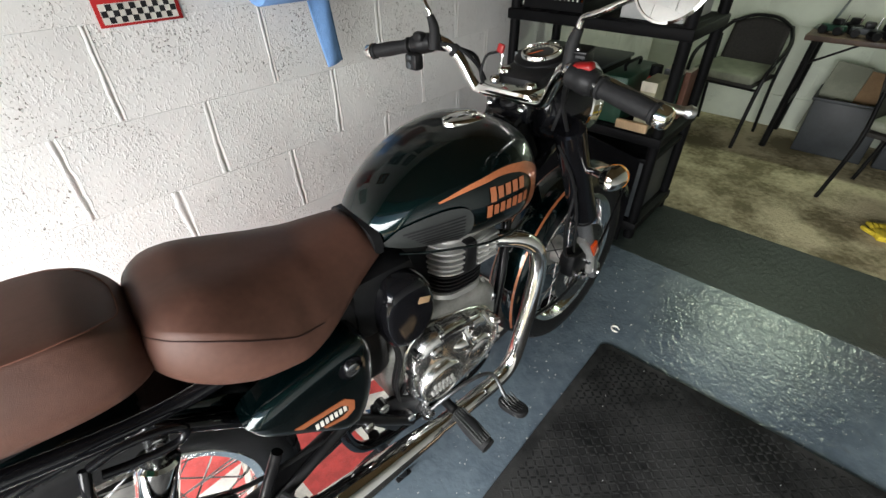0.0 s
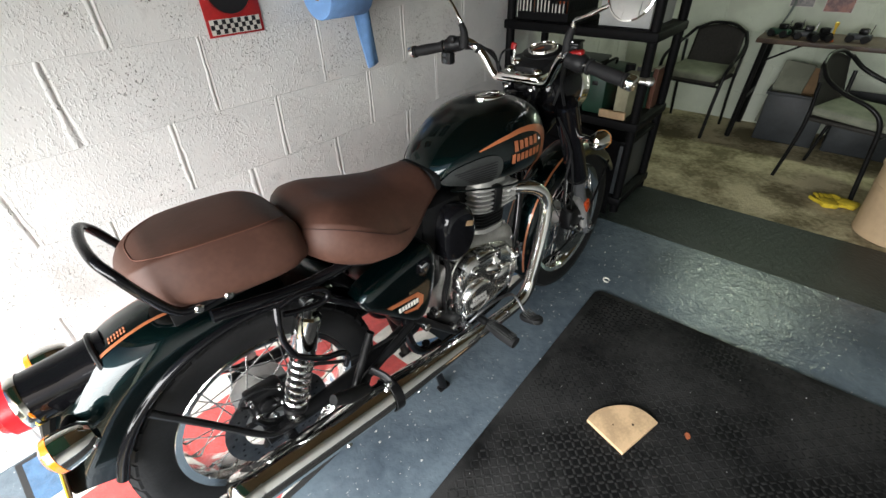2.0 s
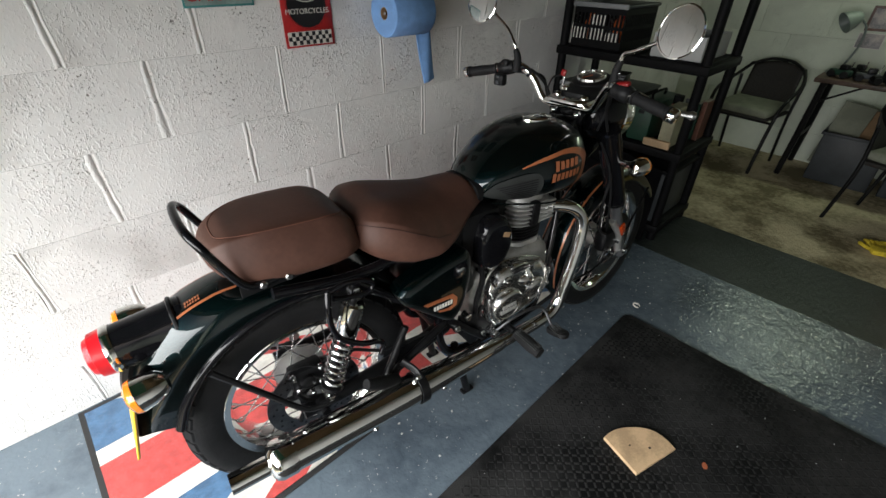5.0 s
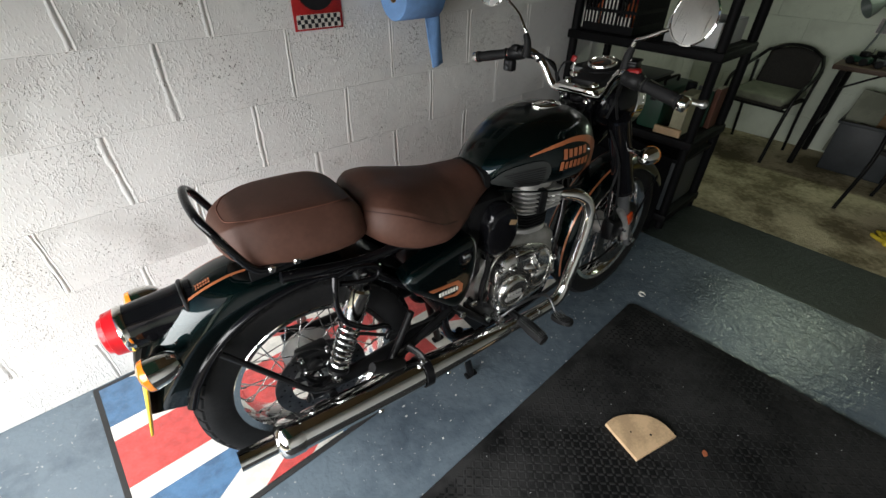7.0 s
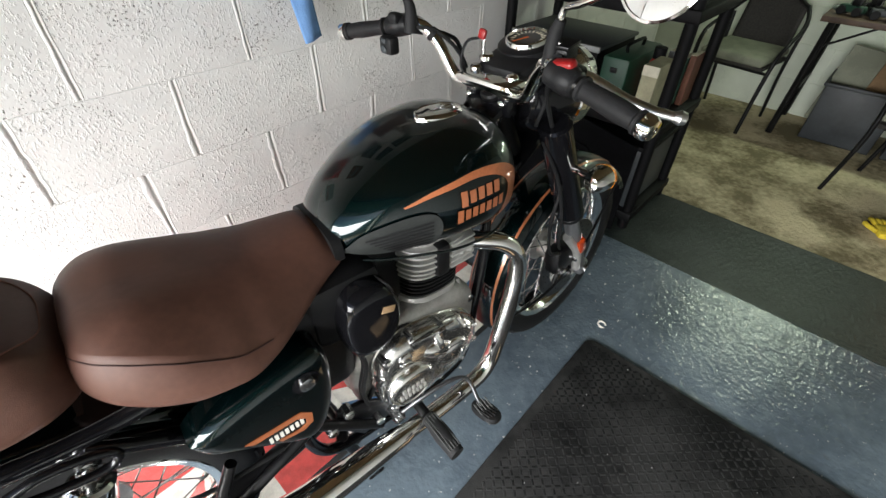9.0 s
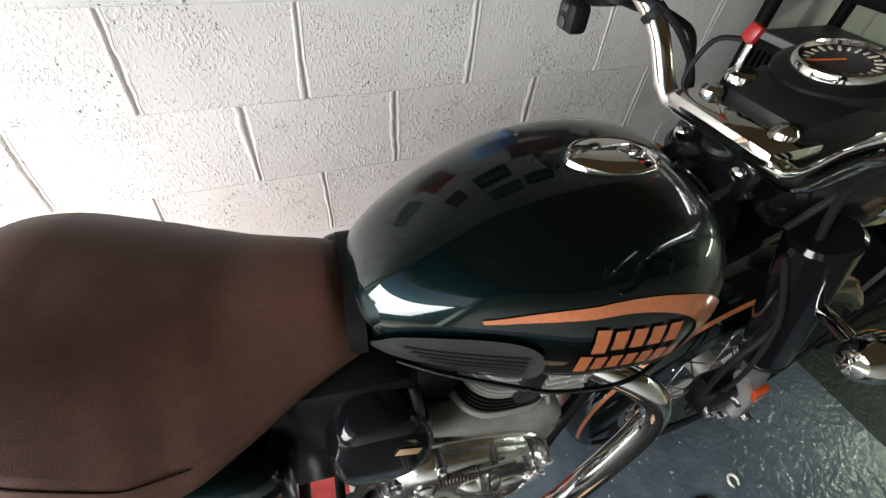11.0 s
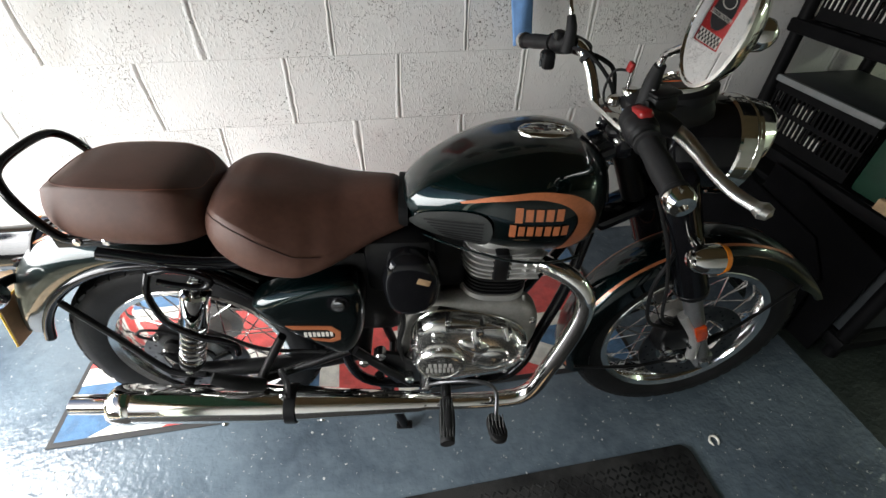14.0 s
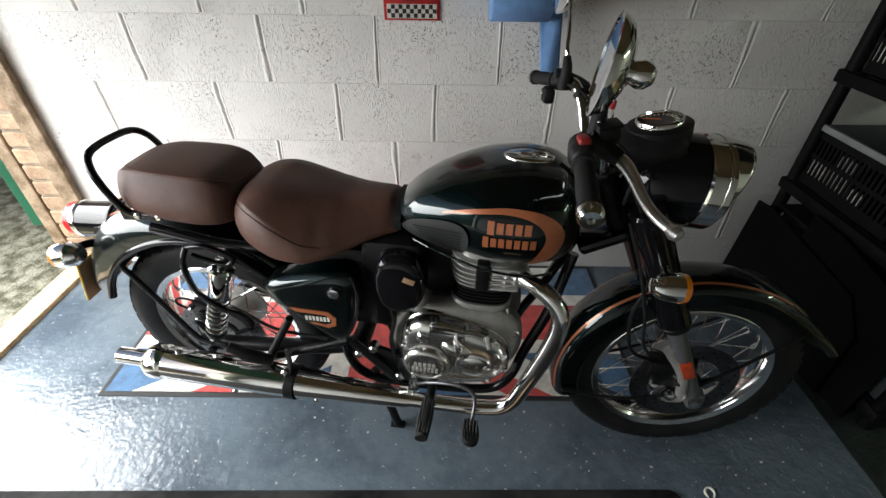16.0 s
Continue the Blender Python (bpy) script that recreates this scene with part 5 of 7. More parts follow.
for s in (-1, 1):
    y = s * 0.108
    leg = part("fork_leg", rod(fork(0.30, y), fork(0.60, y), 0.0225, 22), M_FORK, bike, "grey alloy fork lower leg", xf=STEER)
    part("fork_cover", rod(fork(0.585, y), fork(0.90, y), 0.038, 22), M_GLOSS, leg, "gloss black fork cover", xf=STEER)
    part("fork_ring", lathe([(0.036, 0), (0.0395, 0.003), (0.0395, 0.01), (0.036, 0.013)], 22, along(fork(0.592, y), fork(0.8, y))), M_BLACK, leg, xf=STEER)
    part("fork_foot", box((0.042, 0.044, 0.060), Matrix.Translation(fork(0.315, y, 0.004)), 0.014), M_FORK, leg, xf=STEER)
    part("axle_end", lathe([(0.013, 0), (0.013, 0.012), (0.0, 0.014)], 8, along((FX, y + s * 0.026, FZ), (FX, y + s, FZ))), M_STEEL, leg, xf=STEER)
    if s < 0:
        part("fork_reflector", box((0.030, 0.012, 0.056), Matrix.Translation(fork(0.452, y - 0.0255, 0.0)) @ pose(0, 0, 0, 0, -26, 0), 0.004), M_REFLECT, leg, "orange-red side reflector", xf=STEER)
        cal = part("front_caliper", span((FX - 0.135, -0.115, FZ + 0.025), (FX - 0.035, -0.055, FZ + 0.115), 0.018), M_BLACK, bike, "black front brake caliper with chrome bolts", xf=STEER)
        for dx, dz in ((-0.06, 0.13), (-0.045, 0.06), (-0.11, 0.04), (-0.055, 0.0)):
            part("caliper_bolt", lathe([(0.013, 0), (0.013, 0.014), (0.007, 0.018), (0.0, 0.018)], 12, along((FX + dx, -0.112, FZ + dz), (FX + dx, -0.3, FZ + dz))), M_STEEL, cal, xf=STEER)
        part("caliper_bracket", tube([fork(0.50, y, -0.03), (FX - 0.05, -0.12, FZ + 0.09), (FX - 0.03, -0.12, FZ + 0.01)], 0.014, 10, 4), M_ALU, cal, xf=STEER)
        part("brake_hose", tube([(FX - 0.12, -0.10, FZ + 0.11), (1.15, -0.115, 0.50), (1.12, -0.12, 0.62), (1.13, -0.125, 0.74), (1.09, -0.11, 0.86), (1.02, -0.12, 0.98), (0.96, -0.17, 1.07)], 0.0048, 8, 6), M_RUBBER, cal, xf=STEER)
        part("brake_hose", tube([(FX - 0.10, -0.09, FZ + 0.11), (1.175, -0.125, 0.52), (1.14, -0.135, 0.64), (1.10, -0.13, 0.76), (1.06, -0.10, 0.86)], 0.004, 8, 6), M_RUBBER, cal, xf=STEER)
yoke = part("fork_yoke", box((0.09, 0.27, 0.03), along(fork(0.80, 0, -0.02), fork(0.95, 0, -0.02)), 0.012), M_GLOSS, bike, "black fork yokes", xf=STEER)
part("upper_yoke", box((0.10, 0.25, 0.028), along(fork(0.955, 0, -0.03), fork(1.1, 0, -0.03)), 0.012), M_GLOSS, yoke, xf=STEER)
part("steering_stem", rod(STEER_TOP - axis * 0.18, STEER_TOP + axis * 0.01, 0.028, 16), M_BLACK, yoke, xf=STEER)
part("steering_nut", lathe([(0.015, 0), (0.015, 0.008), (0.010, 0.012), (0.0, 0.013)], 20, along(STEER_TOP + axis * 0.005, STEER_TOP + axis)), M_STEEL, yoke, xf=STEER)
for s in (-1, 1):
    ind = part("front_indicator", tube([fork(0.78, s * 0.13), fork(0.785, s * 0.165, -0.005), fork(0.785, s * 0.19, -0.01)], 0.010, 10, 3), M_CHROME, bike, "front turn signal, chrome with amber lens", xf=STEER)
    m = along(fork(0.792, s * 0.218, -0.055), fork(0.775, s * 0.218, 0.2))
    part("indicator_shell", lathe([(0.0, 0.004), (0.016, 0.008), (0.025, 0.020), (0.029, 0.036), (0.030, 0.060)], 24, m), M_CHROME, ind, "chrome shell", xf=STEER)
    part("indicator_lens", lathe([(0.0305, 0.061), (0.029, 0.071), (0.020, 0.078), (0.0, 0.081)], 24, m), M_AMBER, ind, "amber lens", xf=STEER)

# --- headlamp and clocks ---
h_at = along((1.055, 0, 0.932), (1.255, 0, 0.912))
headlamp = part("headlamp", lathe([(0.03, 0.0), (0.06, 0.008), (0.085, 0.04), (0.097, 0.09), (0.1, 0.135), (0.1, 0.140)], 40, h_at), M_GLOSS, bike, "gloss black headlamp bowl with chrome rim and peak", xf=STEER)
part("headlamp_rim", lathe([(0.1, 0.138), (0.1035, 0.142), (0.1035, 0.186), (0.096, 0.194), (0.088, 0.194), (0.088, 0.180)], 40, h_at, cap=False), M_CHROME, headlamp, "chrome headlamp rim", xf=STEER)
part("headlamp_glass", lathe([(0.089, 0.188), (0.07, 0.199), (0.04, 0.207), (0.0, 0.210)], 32, h_at, cap=False), M_GLASS, headlamp, "clear headlamp glass", xf=STEER)
part("headlamp_reflector", lathe([(0.088, 0.183), (0.06, 0.14), (0.03, 0.115), (0.0, 0.11)], 32, h_at, cap=False), M_CHROME, headlamp, xf=STEER)
b = bmesh.new()
rows = []
fwd = Vector((0.995, 0, -0.0995))
upw = Vector((0.0995, 0, 0.995))
for i in range(9):
    t = i / 8
    row = []
    for k in range(25):
        a = radians(-105 + 210 * k / 24)
        reach = 0.172 + t * (0.014 + 0.048 * max(0.0, math.cos(a)) ** 0.8)
        rr = 0.1048 - 0.010 * t
        row.append(b.verts.new(Vector((1.055, 0, 0.932)) + fwd * reach + upw * (rr * math.cos(a)) + Vector((0, 1, 0)) * (rr * math.sin(a))))
    rows.append(row)
for p, q in zip(rows, rows[1:]):
    for k in range(24):
        b.faces.new((p[k], p[k + 1], q[k + 1], q[k]))
peak = part("headlamp_peak", b, M_CHROME, headlamp, "chrome headlamp peak", xf=STEER)
so = peak.modifiers.new("thick", "SOLIDIFY")
so.thickness = 0.0025
nacelle = part("nacelle", box((0.15, 0.135, 0.075), Matrix.Translation((1.080, 0, 0.995)) @ pose(0, 0, 0, 0, -14, 0), 0.03), M_PLASTIC, bike, "black headlamp casing that carries the dials", xf=STEER)
n_at = Matrix.Translation((1.102, 0.0, 1.036)) @ pose(0, 0, 0, 0, -12, 0) @ Matrix.Scale(1.15, 4)
part("dial_pod", lathe([(0.04, -0.07), (0.050, -0.05), (0.055, -0.01), (0.055, 0.004), (0.048, 0.008)], 36, n_at), M_BLACK, nacelle, xf=STEER)
dial = part("speedometer", lathe([(0.038, -0.02), (0.041, 0.0), (0.041, 0.011), (0.039, 0.015), (0.0365, 0.016), (0.0355, 0.011)], 40, n_at, cap=False), M_CHROME, bike, "round speedometer with chrome bezel", xf=STEER)
part("dial_face", lathe([(0.037, 0.009), (0.0, 0.0095)], 40, n_at, cap=False), M_DIAL, dial, "dark dial face", xf=STEER)
for k in range(19):
    a = radians(-135 + 15 * k)
    part("dial_mark", box((0.009 if k % 2 == 0 else 0.006, 0.0022, 0.0008), n_at @ Matrix.Rotation(a, 4, "Z") @ Matrix.Translation((0.0285, 0, 0.0105)), 0), M_CREAM, dial, smooth=False, xf=STEER)
part("needle", box((0.032, 0.002, 0.001), n_at @ Matrix.Rotation(radians(150), 4, "Z") @ Matrix.Translation((0.014, 0, 0.013)), 0), M_ORANGE, dial, smooth=False, xf=STEER)
part("ignition", lathe([(0.017, 0), (0.017, 0.008), (0.012, 0.012), (0.0, 0.012)], 20, Matrix.Translation((1.026, 0.046, 1.012))), M_CHROME, bike, "chrome ignition lock", xf=STEER)
fob = part("key_fob", box((0.010, 0.018, 0.020), Matrix.Translation((1.016, 0.052, 1.062)) @ pose(0, 0, 0, 10, 8, 0), 0.004), M_REDPL, bike, "red key head in the ignition", xf=STEER)
part("key_blade", box((0.004, 0.008, 0.04), Matrix.Translation((1.020, 0.052, 1.042)), 0.001), M_STEEL, fob, xf=STEER)
part("key_cord", tube([(1.016, 0.055, 1.055), (0.998, 0.08, 1.045), (0.992, 0.09, 1.0), (1.005, 0.08, 0.97)], 0.003, 6, 5), M_RUBBER, fob, xf=STEER)

# --- handlebar ---
bar_half = [(0.985, 0.0, 0.974), (0.982, 0.072, 0.973), (0.974, 0.104, 0.984), (0.954, 0.138, 1.036), (0.931, 0.170, 1.067), (0.908, 0.205, 1.073), (0.893, 0.26, 1.058), (0.884, 0.365, 1.038)]
LEFT = [0, 0.002, 0.008, 0.018, 0.028, 0.036, 0.034, 0.006]
bar_pts = [(x, -y, z) for x, y, z in bar_half[:0:-1]] + [(x + d, y, z) for d, (x, y, z) in zip(LEFT, bar_half)]
bars = part("handlebar", tube(bar_pts, 0.0125, 14, 6), M_CHROME, bike, "chrome swept handlebar", xf=STEER)
clamp = part("bar_clamp", box((0.078, 0.150, 0.020), Matrix.Translation((0.996, 0, 0.988)) @ pose(0, 0, 0, 0, -3, 0), 0.009), M_CHROME, bars, "chrome top plate that clamps the handlebar", xf=STEER)
part("plate_trim", tube([(1.050, -0.040, 1.004), (1.018, -0.043, 1.002), (1.014, 0.0, 1.001), (1.018, 0.043, 1.002), (1.050, 0.040, 1.004)], 0.0028, 8, 3), M_CHROME, clamp, "chrome trim", xf=STEER)
for y in (-0.045, 0.045):
    part("bar_riser", box((0.036, 0.032, 0.05), Matrix.Translation((0.994, y, 0.946)), 0.009), M_GLOSS, bars, xf=STEER)
    part("riser_bolt", lathe([(0.0075, 0), (0.0075, 0.005), (0.004, 0.0075), (0.0, 0.008)], 12, along((0.976, y, 0.952), (0.90, y, 0.954))), M_CHROME, bars, xf=STEER)
for dx in (0.012,):
    for y in (-0.05, 0.05):
        part("clamp_bolt", lathe([(0.013, -0.008), (0.013, 0.003), (0.009, 0.008), (0.0, 0.010)], 20, Matrix.Translation((0.985 + dx, y, 1.000))), M_CHROME, bars, xf=STEER)
for s in (-1, 1):
    TURN = STEER @ Matrix.Translation((0.034 if s > 0 else 0, 0, 0))
    g0, g1 = Vector((0.893, s * 0.262, 1.0575)), Vector((0.884 if s < 0 else 0.856, s * 0.366, 1.0375))
    gd = (g1 - g0).normalized()
    grip = part("grip", lathe([(0.0155, 0.0), (0.0195, 0.001), (0.0195, 0.006), (0.0155, 0.008), (0.0155, 0.03), (0.0165, 0.05), (0.017, 0.07), (0.0155, 0.10), (0.0185, 0.103), (0.0185, 0.108), (0.013, 0.110)], 22, along(g0, g1)), M_RUBBER, bars, "black rubber grip", xf=TURN)
    part("bar_end", lathe([(0.013, 0.108), (0.019, 0.112), (0.019, 0.124), (0.015, 0.130), (0.006, 0.131), (0.006, 0.126), (0.0, 0.126)], 22, along(g0, g1)), M_CHROME, bars, "chrome bar end weight", xf=TURN)
    sw = lathe([(0.015, -0.034), (0.021, -0.031), (0.0225, -0.018), (0.0215, -0.014), (0.023, -0.010), (0.0235, 0.010), (0.021, 0.014), (0.021, 0.020), (0.017, 0.024)], 24, along(g0 - gd * 0.030, g1))
    cluster = part("switch_housing", sw, M_PLASTIC, bars, "black switch housing", xf=TURN)
    if s < 0:
        part("kill_switch", box((0.020, 0.040, 0.015), Matrix.Translation((0.894, -0.226, 1.084)) @ pose(0, 0, 0, -10, -14, 0), 0.006, segs=3), M_REDPL, cluster, "red engine stop switch", xf=TURN)
        tank_ = part("brake_reservoir", box((0.038, 0.036, 0.026), pose(0.938, -0.194, 1.086, 0, -8, 4), 0.007), M_PLASTIC, bars, "black brake fluid reservoir", xf=STEER)
        part("reservoir_lid", box((0.040, 0.038, 0.006), pose(0.937, -0.194, 1.101, 0, -8, 4), 0.0025), M_BLACK, tank_, xf=STEER)
        for dx in (-0.018, 0.018):
            part("lid_screw", lathe([(0.004, 0), (0.004, 0.002), (0.0, 0.003)], 8, Matrix.Translation((0.937 + dx * 0.75, -0.194, 1.103))), M_STEEL, tank_, xf=STEER)
    else:
        part("switch_block", span((0.860, 0.208, 1.010), (0.888, 0.250, 1.048), 0.008), M_PLASTIC, cluster, xf=TURN)
        part("switch_block", span((0.880, 0.210, 1.070), (0.905, 0.240, 1.092), 0.008), M_PLASTIC, cluster, xf=TURN)
        part("horn_button", lathe([(0.008, 0), (0.008, 0.006), (0.0, 0.008)], 12, along((0.864, 0.230, 1.022), (0.80, 0.230, 1.018))), M_DKGREY, cluster, xf=TURN)
        part("switch_rocker", box((0.008, 0.016, 0.010), pose(0.860, 0.228, 1.040, 0, 10, 0), 0.003), M_DKGREY, cluster, xf=TURN)
        part("clutch_perch", tube([(0.905, 0.195, 1.074), (0.925, 0.185, 1.066), (0.945, 0.178, 1.056)], [0.019, 0.017, 0.012], 12, 3), M_PLASTIC, cluster, xf=TURN)
        part("clutch_cable", tube([(0.945, 0.178, 1.056), (0.975, 0.158, 1.046), (0.992, 0.135, 1.03), (1.0, 0.12, 0.98), (1.01, 0.10, 0.93)], 0.0048, 8, 5), M_RUBBER, cluster, xf=TURN)
    lever_pts = [(0.940, s * 0.200, 1.058), (0.964, s * 0.226, 1.050), (0.974, s * 0.264, 1.038), (0.978, s * 0.305, 1.027), (0.986, s * 0.343, 1.019), (1.000, s * 0.374, 1.014)]
    lever = part("brake_lever" if s < 0 else "clutch_lever", tube(lever_pts, [0.009, 0.0115, 0.0098, 0.0085, 0.0085, 0.0080], 12, 6, flat=0.75), M_LEVER, bars, "polished alloy hand lever", xf=TURN)
    part("lever_perch", tube([(0.908, s * 0.200, 1.074), (0.934, s * 0.204, 1.064), (0.960, s * 0.222, 1.053)], [0.018, 0.0175, 0.0135], 12, 4), M_PLASTIC, lever, xf=TURN)
    part("lever_ball", lathe([(0.0, -0.012), (0.008, -0.009), (0.0118, 0.0), (0.009, 0.009), (0.0, 0.0125)], 16, along((1.002, s * 0.378, 1.0135), (1.02, s * 0.41, 1.010))), M_LEVER, lever, xf=TURN)
    base = Vector((0.922 + (0.010 if s > 0 else 0), s * 0.182, 1.080 if s < 0 else 1.070))
    c = Vector((0.930 if s > 0 else 0.868, s * 0.352, 1.252 if s > 0 else 1.221))
    facing = Vector((-0.972, s * -0.172, 0.161)).normalized()
    stem = [base, base + Vector((0.002, 0, 0.03)), base + Vector((0.0, s * 0.006, 0.045)), Vector((0.912, s * 0.232, 1.168)) + (c - Vector((0.885, s * 0.352, 1.228))) * 0.5, Vector((0.906, s * 0.292, 1.196)) + (c - Vector((0.885, s * 0.352, 1.228))) * 0.8, c - facing * 0.024 + Vector((0, s * -0.018, -0.012))]
    mirror = part("mirror_stem", tube(stem[1:3] + [stem[2] + Vector((0.0, s * 0.004, 0.018)), stem[2] + Vector((-0.002, s * 0.012, 0.030)), stem[3], stem[4], stem[5]], 0.0052, 10, 3), M_CHROME, bars, "chrome mirror stem", xf=STEER)
    part("stem_boot", tube([stem[0] - Vector((0, 0, 0.012)), stem[1], stem[2] + Vector((0.0, s * 0.004, 0.012))], [0.014, 0.012, 0.0085], 12, 4), M_RUBBER, mirror, "black rubber boot", xf=STEER)
    mm = along(c, c + facing)
    part("mirror_shell", lathe([(0.0, -0.026), (0.03, -0.024), (0.05, -0.014), (0.057, -0.002), (0.058, 0.002), (0.0545, 0.003), (0.054, 0.0005)], 40, mm, cap=False), M_CHROME, mirror, "round chrome mirror shell", xf=STEER)
    part("mirror_glass", lathe([(0.0545 * (1 - k / 10), 0.0012 + 0.0012 * (1 - (1 - k / 10) ** 2)) for k in range(11)], 48, mm, cap=False), M_MIRROR, mirror, "mirror glass", xf=STEER)
    part("mirror_knuckle", lathe([(0.0, -0.012), (0.009, -0.009), (0.012, 0.0), (0.009, 0.009), (0.0, 0.012)], 14, along(stem[-1], c)), M_CHROME, mirror, xf=STEER)
    part("mirror_ball", lathe([(0.0, -0.058), (0.009, -0.056), (0.015, -0.049), (0.0165, -0.040), (0.013, -0.030), (0.010, -0.022)], 20, mm), M_CHROME, mirror, "round chrome ball joint", xf=STEER)
for s, pts in ((1, [(0.925, 0.19, 1.07), (0.97, 0.14, 1.06), (1.02, 0.11, 1.0), (1.03, 0.09, 0.92)]), (-1, [(0.92, -0.2, 1.065), (0.975, -0.15, 1.05), (1.03, -0.12, 0.99), (1.04, -0.09, 0.90)])):
    part("control_cable", tube(pts, 0.0042, 8, 6), M_RUBBER, bars, xf=STEER)
part("bar_band", lathe([(0.015, 0), (0.015, 0.012)], 14, along((0.970, 0.147, 1.050), (0.954, 0.172, 1.070)), cap=False), M_RUBBER, bars, xf=STEER)

# ==== things on the floor ====


def clip_poly(poly, lo, hi):
    """The part of a flat polygon inside a rectangle."""
    for ax, v, sign in ((0, lo[0], 1), (0, hi[0], -1), (1, lo[1], 1), (1, hi[1], -1)):
        out = []
        for p, q in zip(poly, poly[1:] + poly[:1]):
            a, c = sign * (p[ax] - v), sign * (q[ax] - v)
            if a >= 0:
                out.append(p)
            if (a >= 0) != (c >= 0):
                t = a / (a - c)
                out.append((p[0] + t * (q[0] - p[0]), p[1] + t * (q[1] - p[1])))
        poly = out
        if not poly:
            return []
    return poly


RUG_X0, RUG_X1, RUG_Y0, RUG_Y1 = -0.975, 0.975, -0.770, -0.008
rug = thing("flag_rug", "low rug with a red, white and blue flag print", "rug")
part("rug_edge", span((RUG_X0, RUG_Y0, 0.0005), (RUG_X1, RUG_Y1, 0.005), 0.002), M_RUGEDGE, rug, "black rubber edge", smooth=False)
lo, hi = (RUG_X0 + 0.018, RUG_Y0 + 0.018), (RUG_X1 - 0.018, RUG_Y1 - 0.018)
cx, cy = (lo[0] + hi[0]) / 2, (lo[1] + hi[1]) / 2
W2, H2 = (hi[0] - lo[0]) / 2, (hi[1] - lo[1]) / 2


def band(p, q, w, off=0.0):
    d = Vector((q[0] - p[0], q[1] - p[1])).normalized()
    n = Vector((-d.y, d.x))
    return clip_poly([tuple(Vector(p) + n * (off + w / 2)), tuple(Vector(p) + n * (off - w / 2)), tuple(Vector(q) + n * (off - w / 2)), tuple(Vector(q) + n * (off + w / 2))], lo, hi)


def pile(name, poly, z, material):
    if len(poly) > 2:
        part(name, plate(poly, z - 0.004, Matrix.Translation((0, 0, 0.004))), material, rug, smooth=False)


pile("blue_field", [lo, (hi[0], lo[1]), hi, (lo[0], hi[1])], 0.0065, M_RUGBLUE)
for sx in (-1, 1):
    pile("white_saltire", band((cx - sx * 1.2, cy - 0.70), (cx + sx * 1.2, cy + 0.70), 0.242), 0.0069 + 0.0002 * sx, M_RUGWHITE)
for sx in (-1, 1):
    for se in (-1, 1):
        pile("red_saltire", band((cx, cy), (cx + sx * se * 1.2, cy + se * 0.70), 0.079, 0.026 * (1 if sx > 0 else -1)), 0.0075, M_RUGRED)
pile("white_cross", band((cx, lo[1] - 0.1), (cx, hi[1] + 0.1), 0.335), 0.0078, M_RUGWHITE)
pile("white_cross", band((lo[0] - 0.1, cy), (hi[0] + 0.1, cy), 0.335), 0.0080, M_RUGWHITE)
pile("red_cross", band((cx, lo[1] - 0.1), (cx, hi[1] + 0.1), 0.20), 0.0084, M_RUGRED)
pile("red_cross", band((lo[0] - 0.1, cy), (hi[0] + 0.1, cy), 0.20), 0.0086, M_RUGRED)

MAT_X0, MAT_X1, MAT_Y0, MAT_Y1 = -1.15, 0.965, -2.3, -1.072
rubber_mat = thing("rubber_floor_mat", "black rubber garage mat with raised tread, dusty", "mat", at=Matrix.Translation((0.965, -1.072, 0)) @ pose(0, 0, 0, 0, 0, 0.75) @ Matrix.Translation((-0.965, 1.072, 0)))
corner = []
for cx_, cy_, a0 in ((MAT_X1, MAT_Y1, 0), (MAT_X0, MAT_Y1, 90), (MAT_X0, MAT_Y0, 180), (MAT_X1, MAT_Y0, 270)):
    ox, oy = cx_ - 0.035 * (1 if cx_ > 0 else -1), cy_ - 0.035 * (1 if cy_ == MAT_Y1 else -1)
    corner += [(ox + 0.035 * math.cos(radians(a0 + 15 * k)), oy + 0.035 * math.sin(radians(a0 + 15 * k))) for k in range(7)]
part("mat_sheet", plate(corner, 0.0085, Matrix.Translation((0, 0, 0.0005)), 0.002), M_MAT, rubber_mat, smooth=False)
verts, faces = [], []
nx, ny = int((MAT_X1 - MAT_X0 - 0.02) / 0.0195), int((MAT_Y1 - MAT_Y0 - 0.02) / 0.0195)
for i in range(nx):
    for j in range(ny):
        x, y = MAT_X0 + 0.02 + 0.0195 * i, MAT_Y0 + 0.02 + 0.0195 * j
        if min(x - MAT_X0, MAT_X1 - x) + min(y - MAT_Y0, MAT_Y1 - y) < 0.045:
            continue
        a = radians(45 if (i + j) % 2 else -45)
        c, s = math.cos(a), math.sin(a)
        k = len(verts)
        for z, hl_, hw in ((0.0088, 0.0086, 0.0040), (0.0098, 0.0070, 0.0020)):
            for u, v in ((-hl_, -hw), (hl_, -hw), (hl_, hw), (-hl_, hw)):
                verts.append((x + u * c - v * s, y + u * s + v * c, z))
        faces += [(k + 4, k + 5, k + 6, k + 7)] + [(k + e, k + (e + 1) % 4, k + 4 + (e + 1) % 4, k + 4 + e) for e in range(4)]
me = bpy.data.meshes.new("tread")
me.from_pydata(verts, [], faces)
me.materials.append(M_MAT)
tread = new("tread", me)
tread.parent = rubber_mat
tagged(tread, "raised tread bars", kind="stuff")

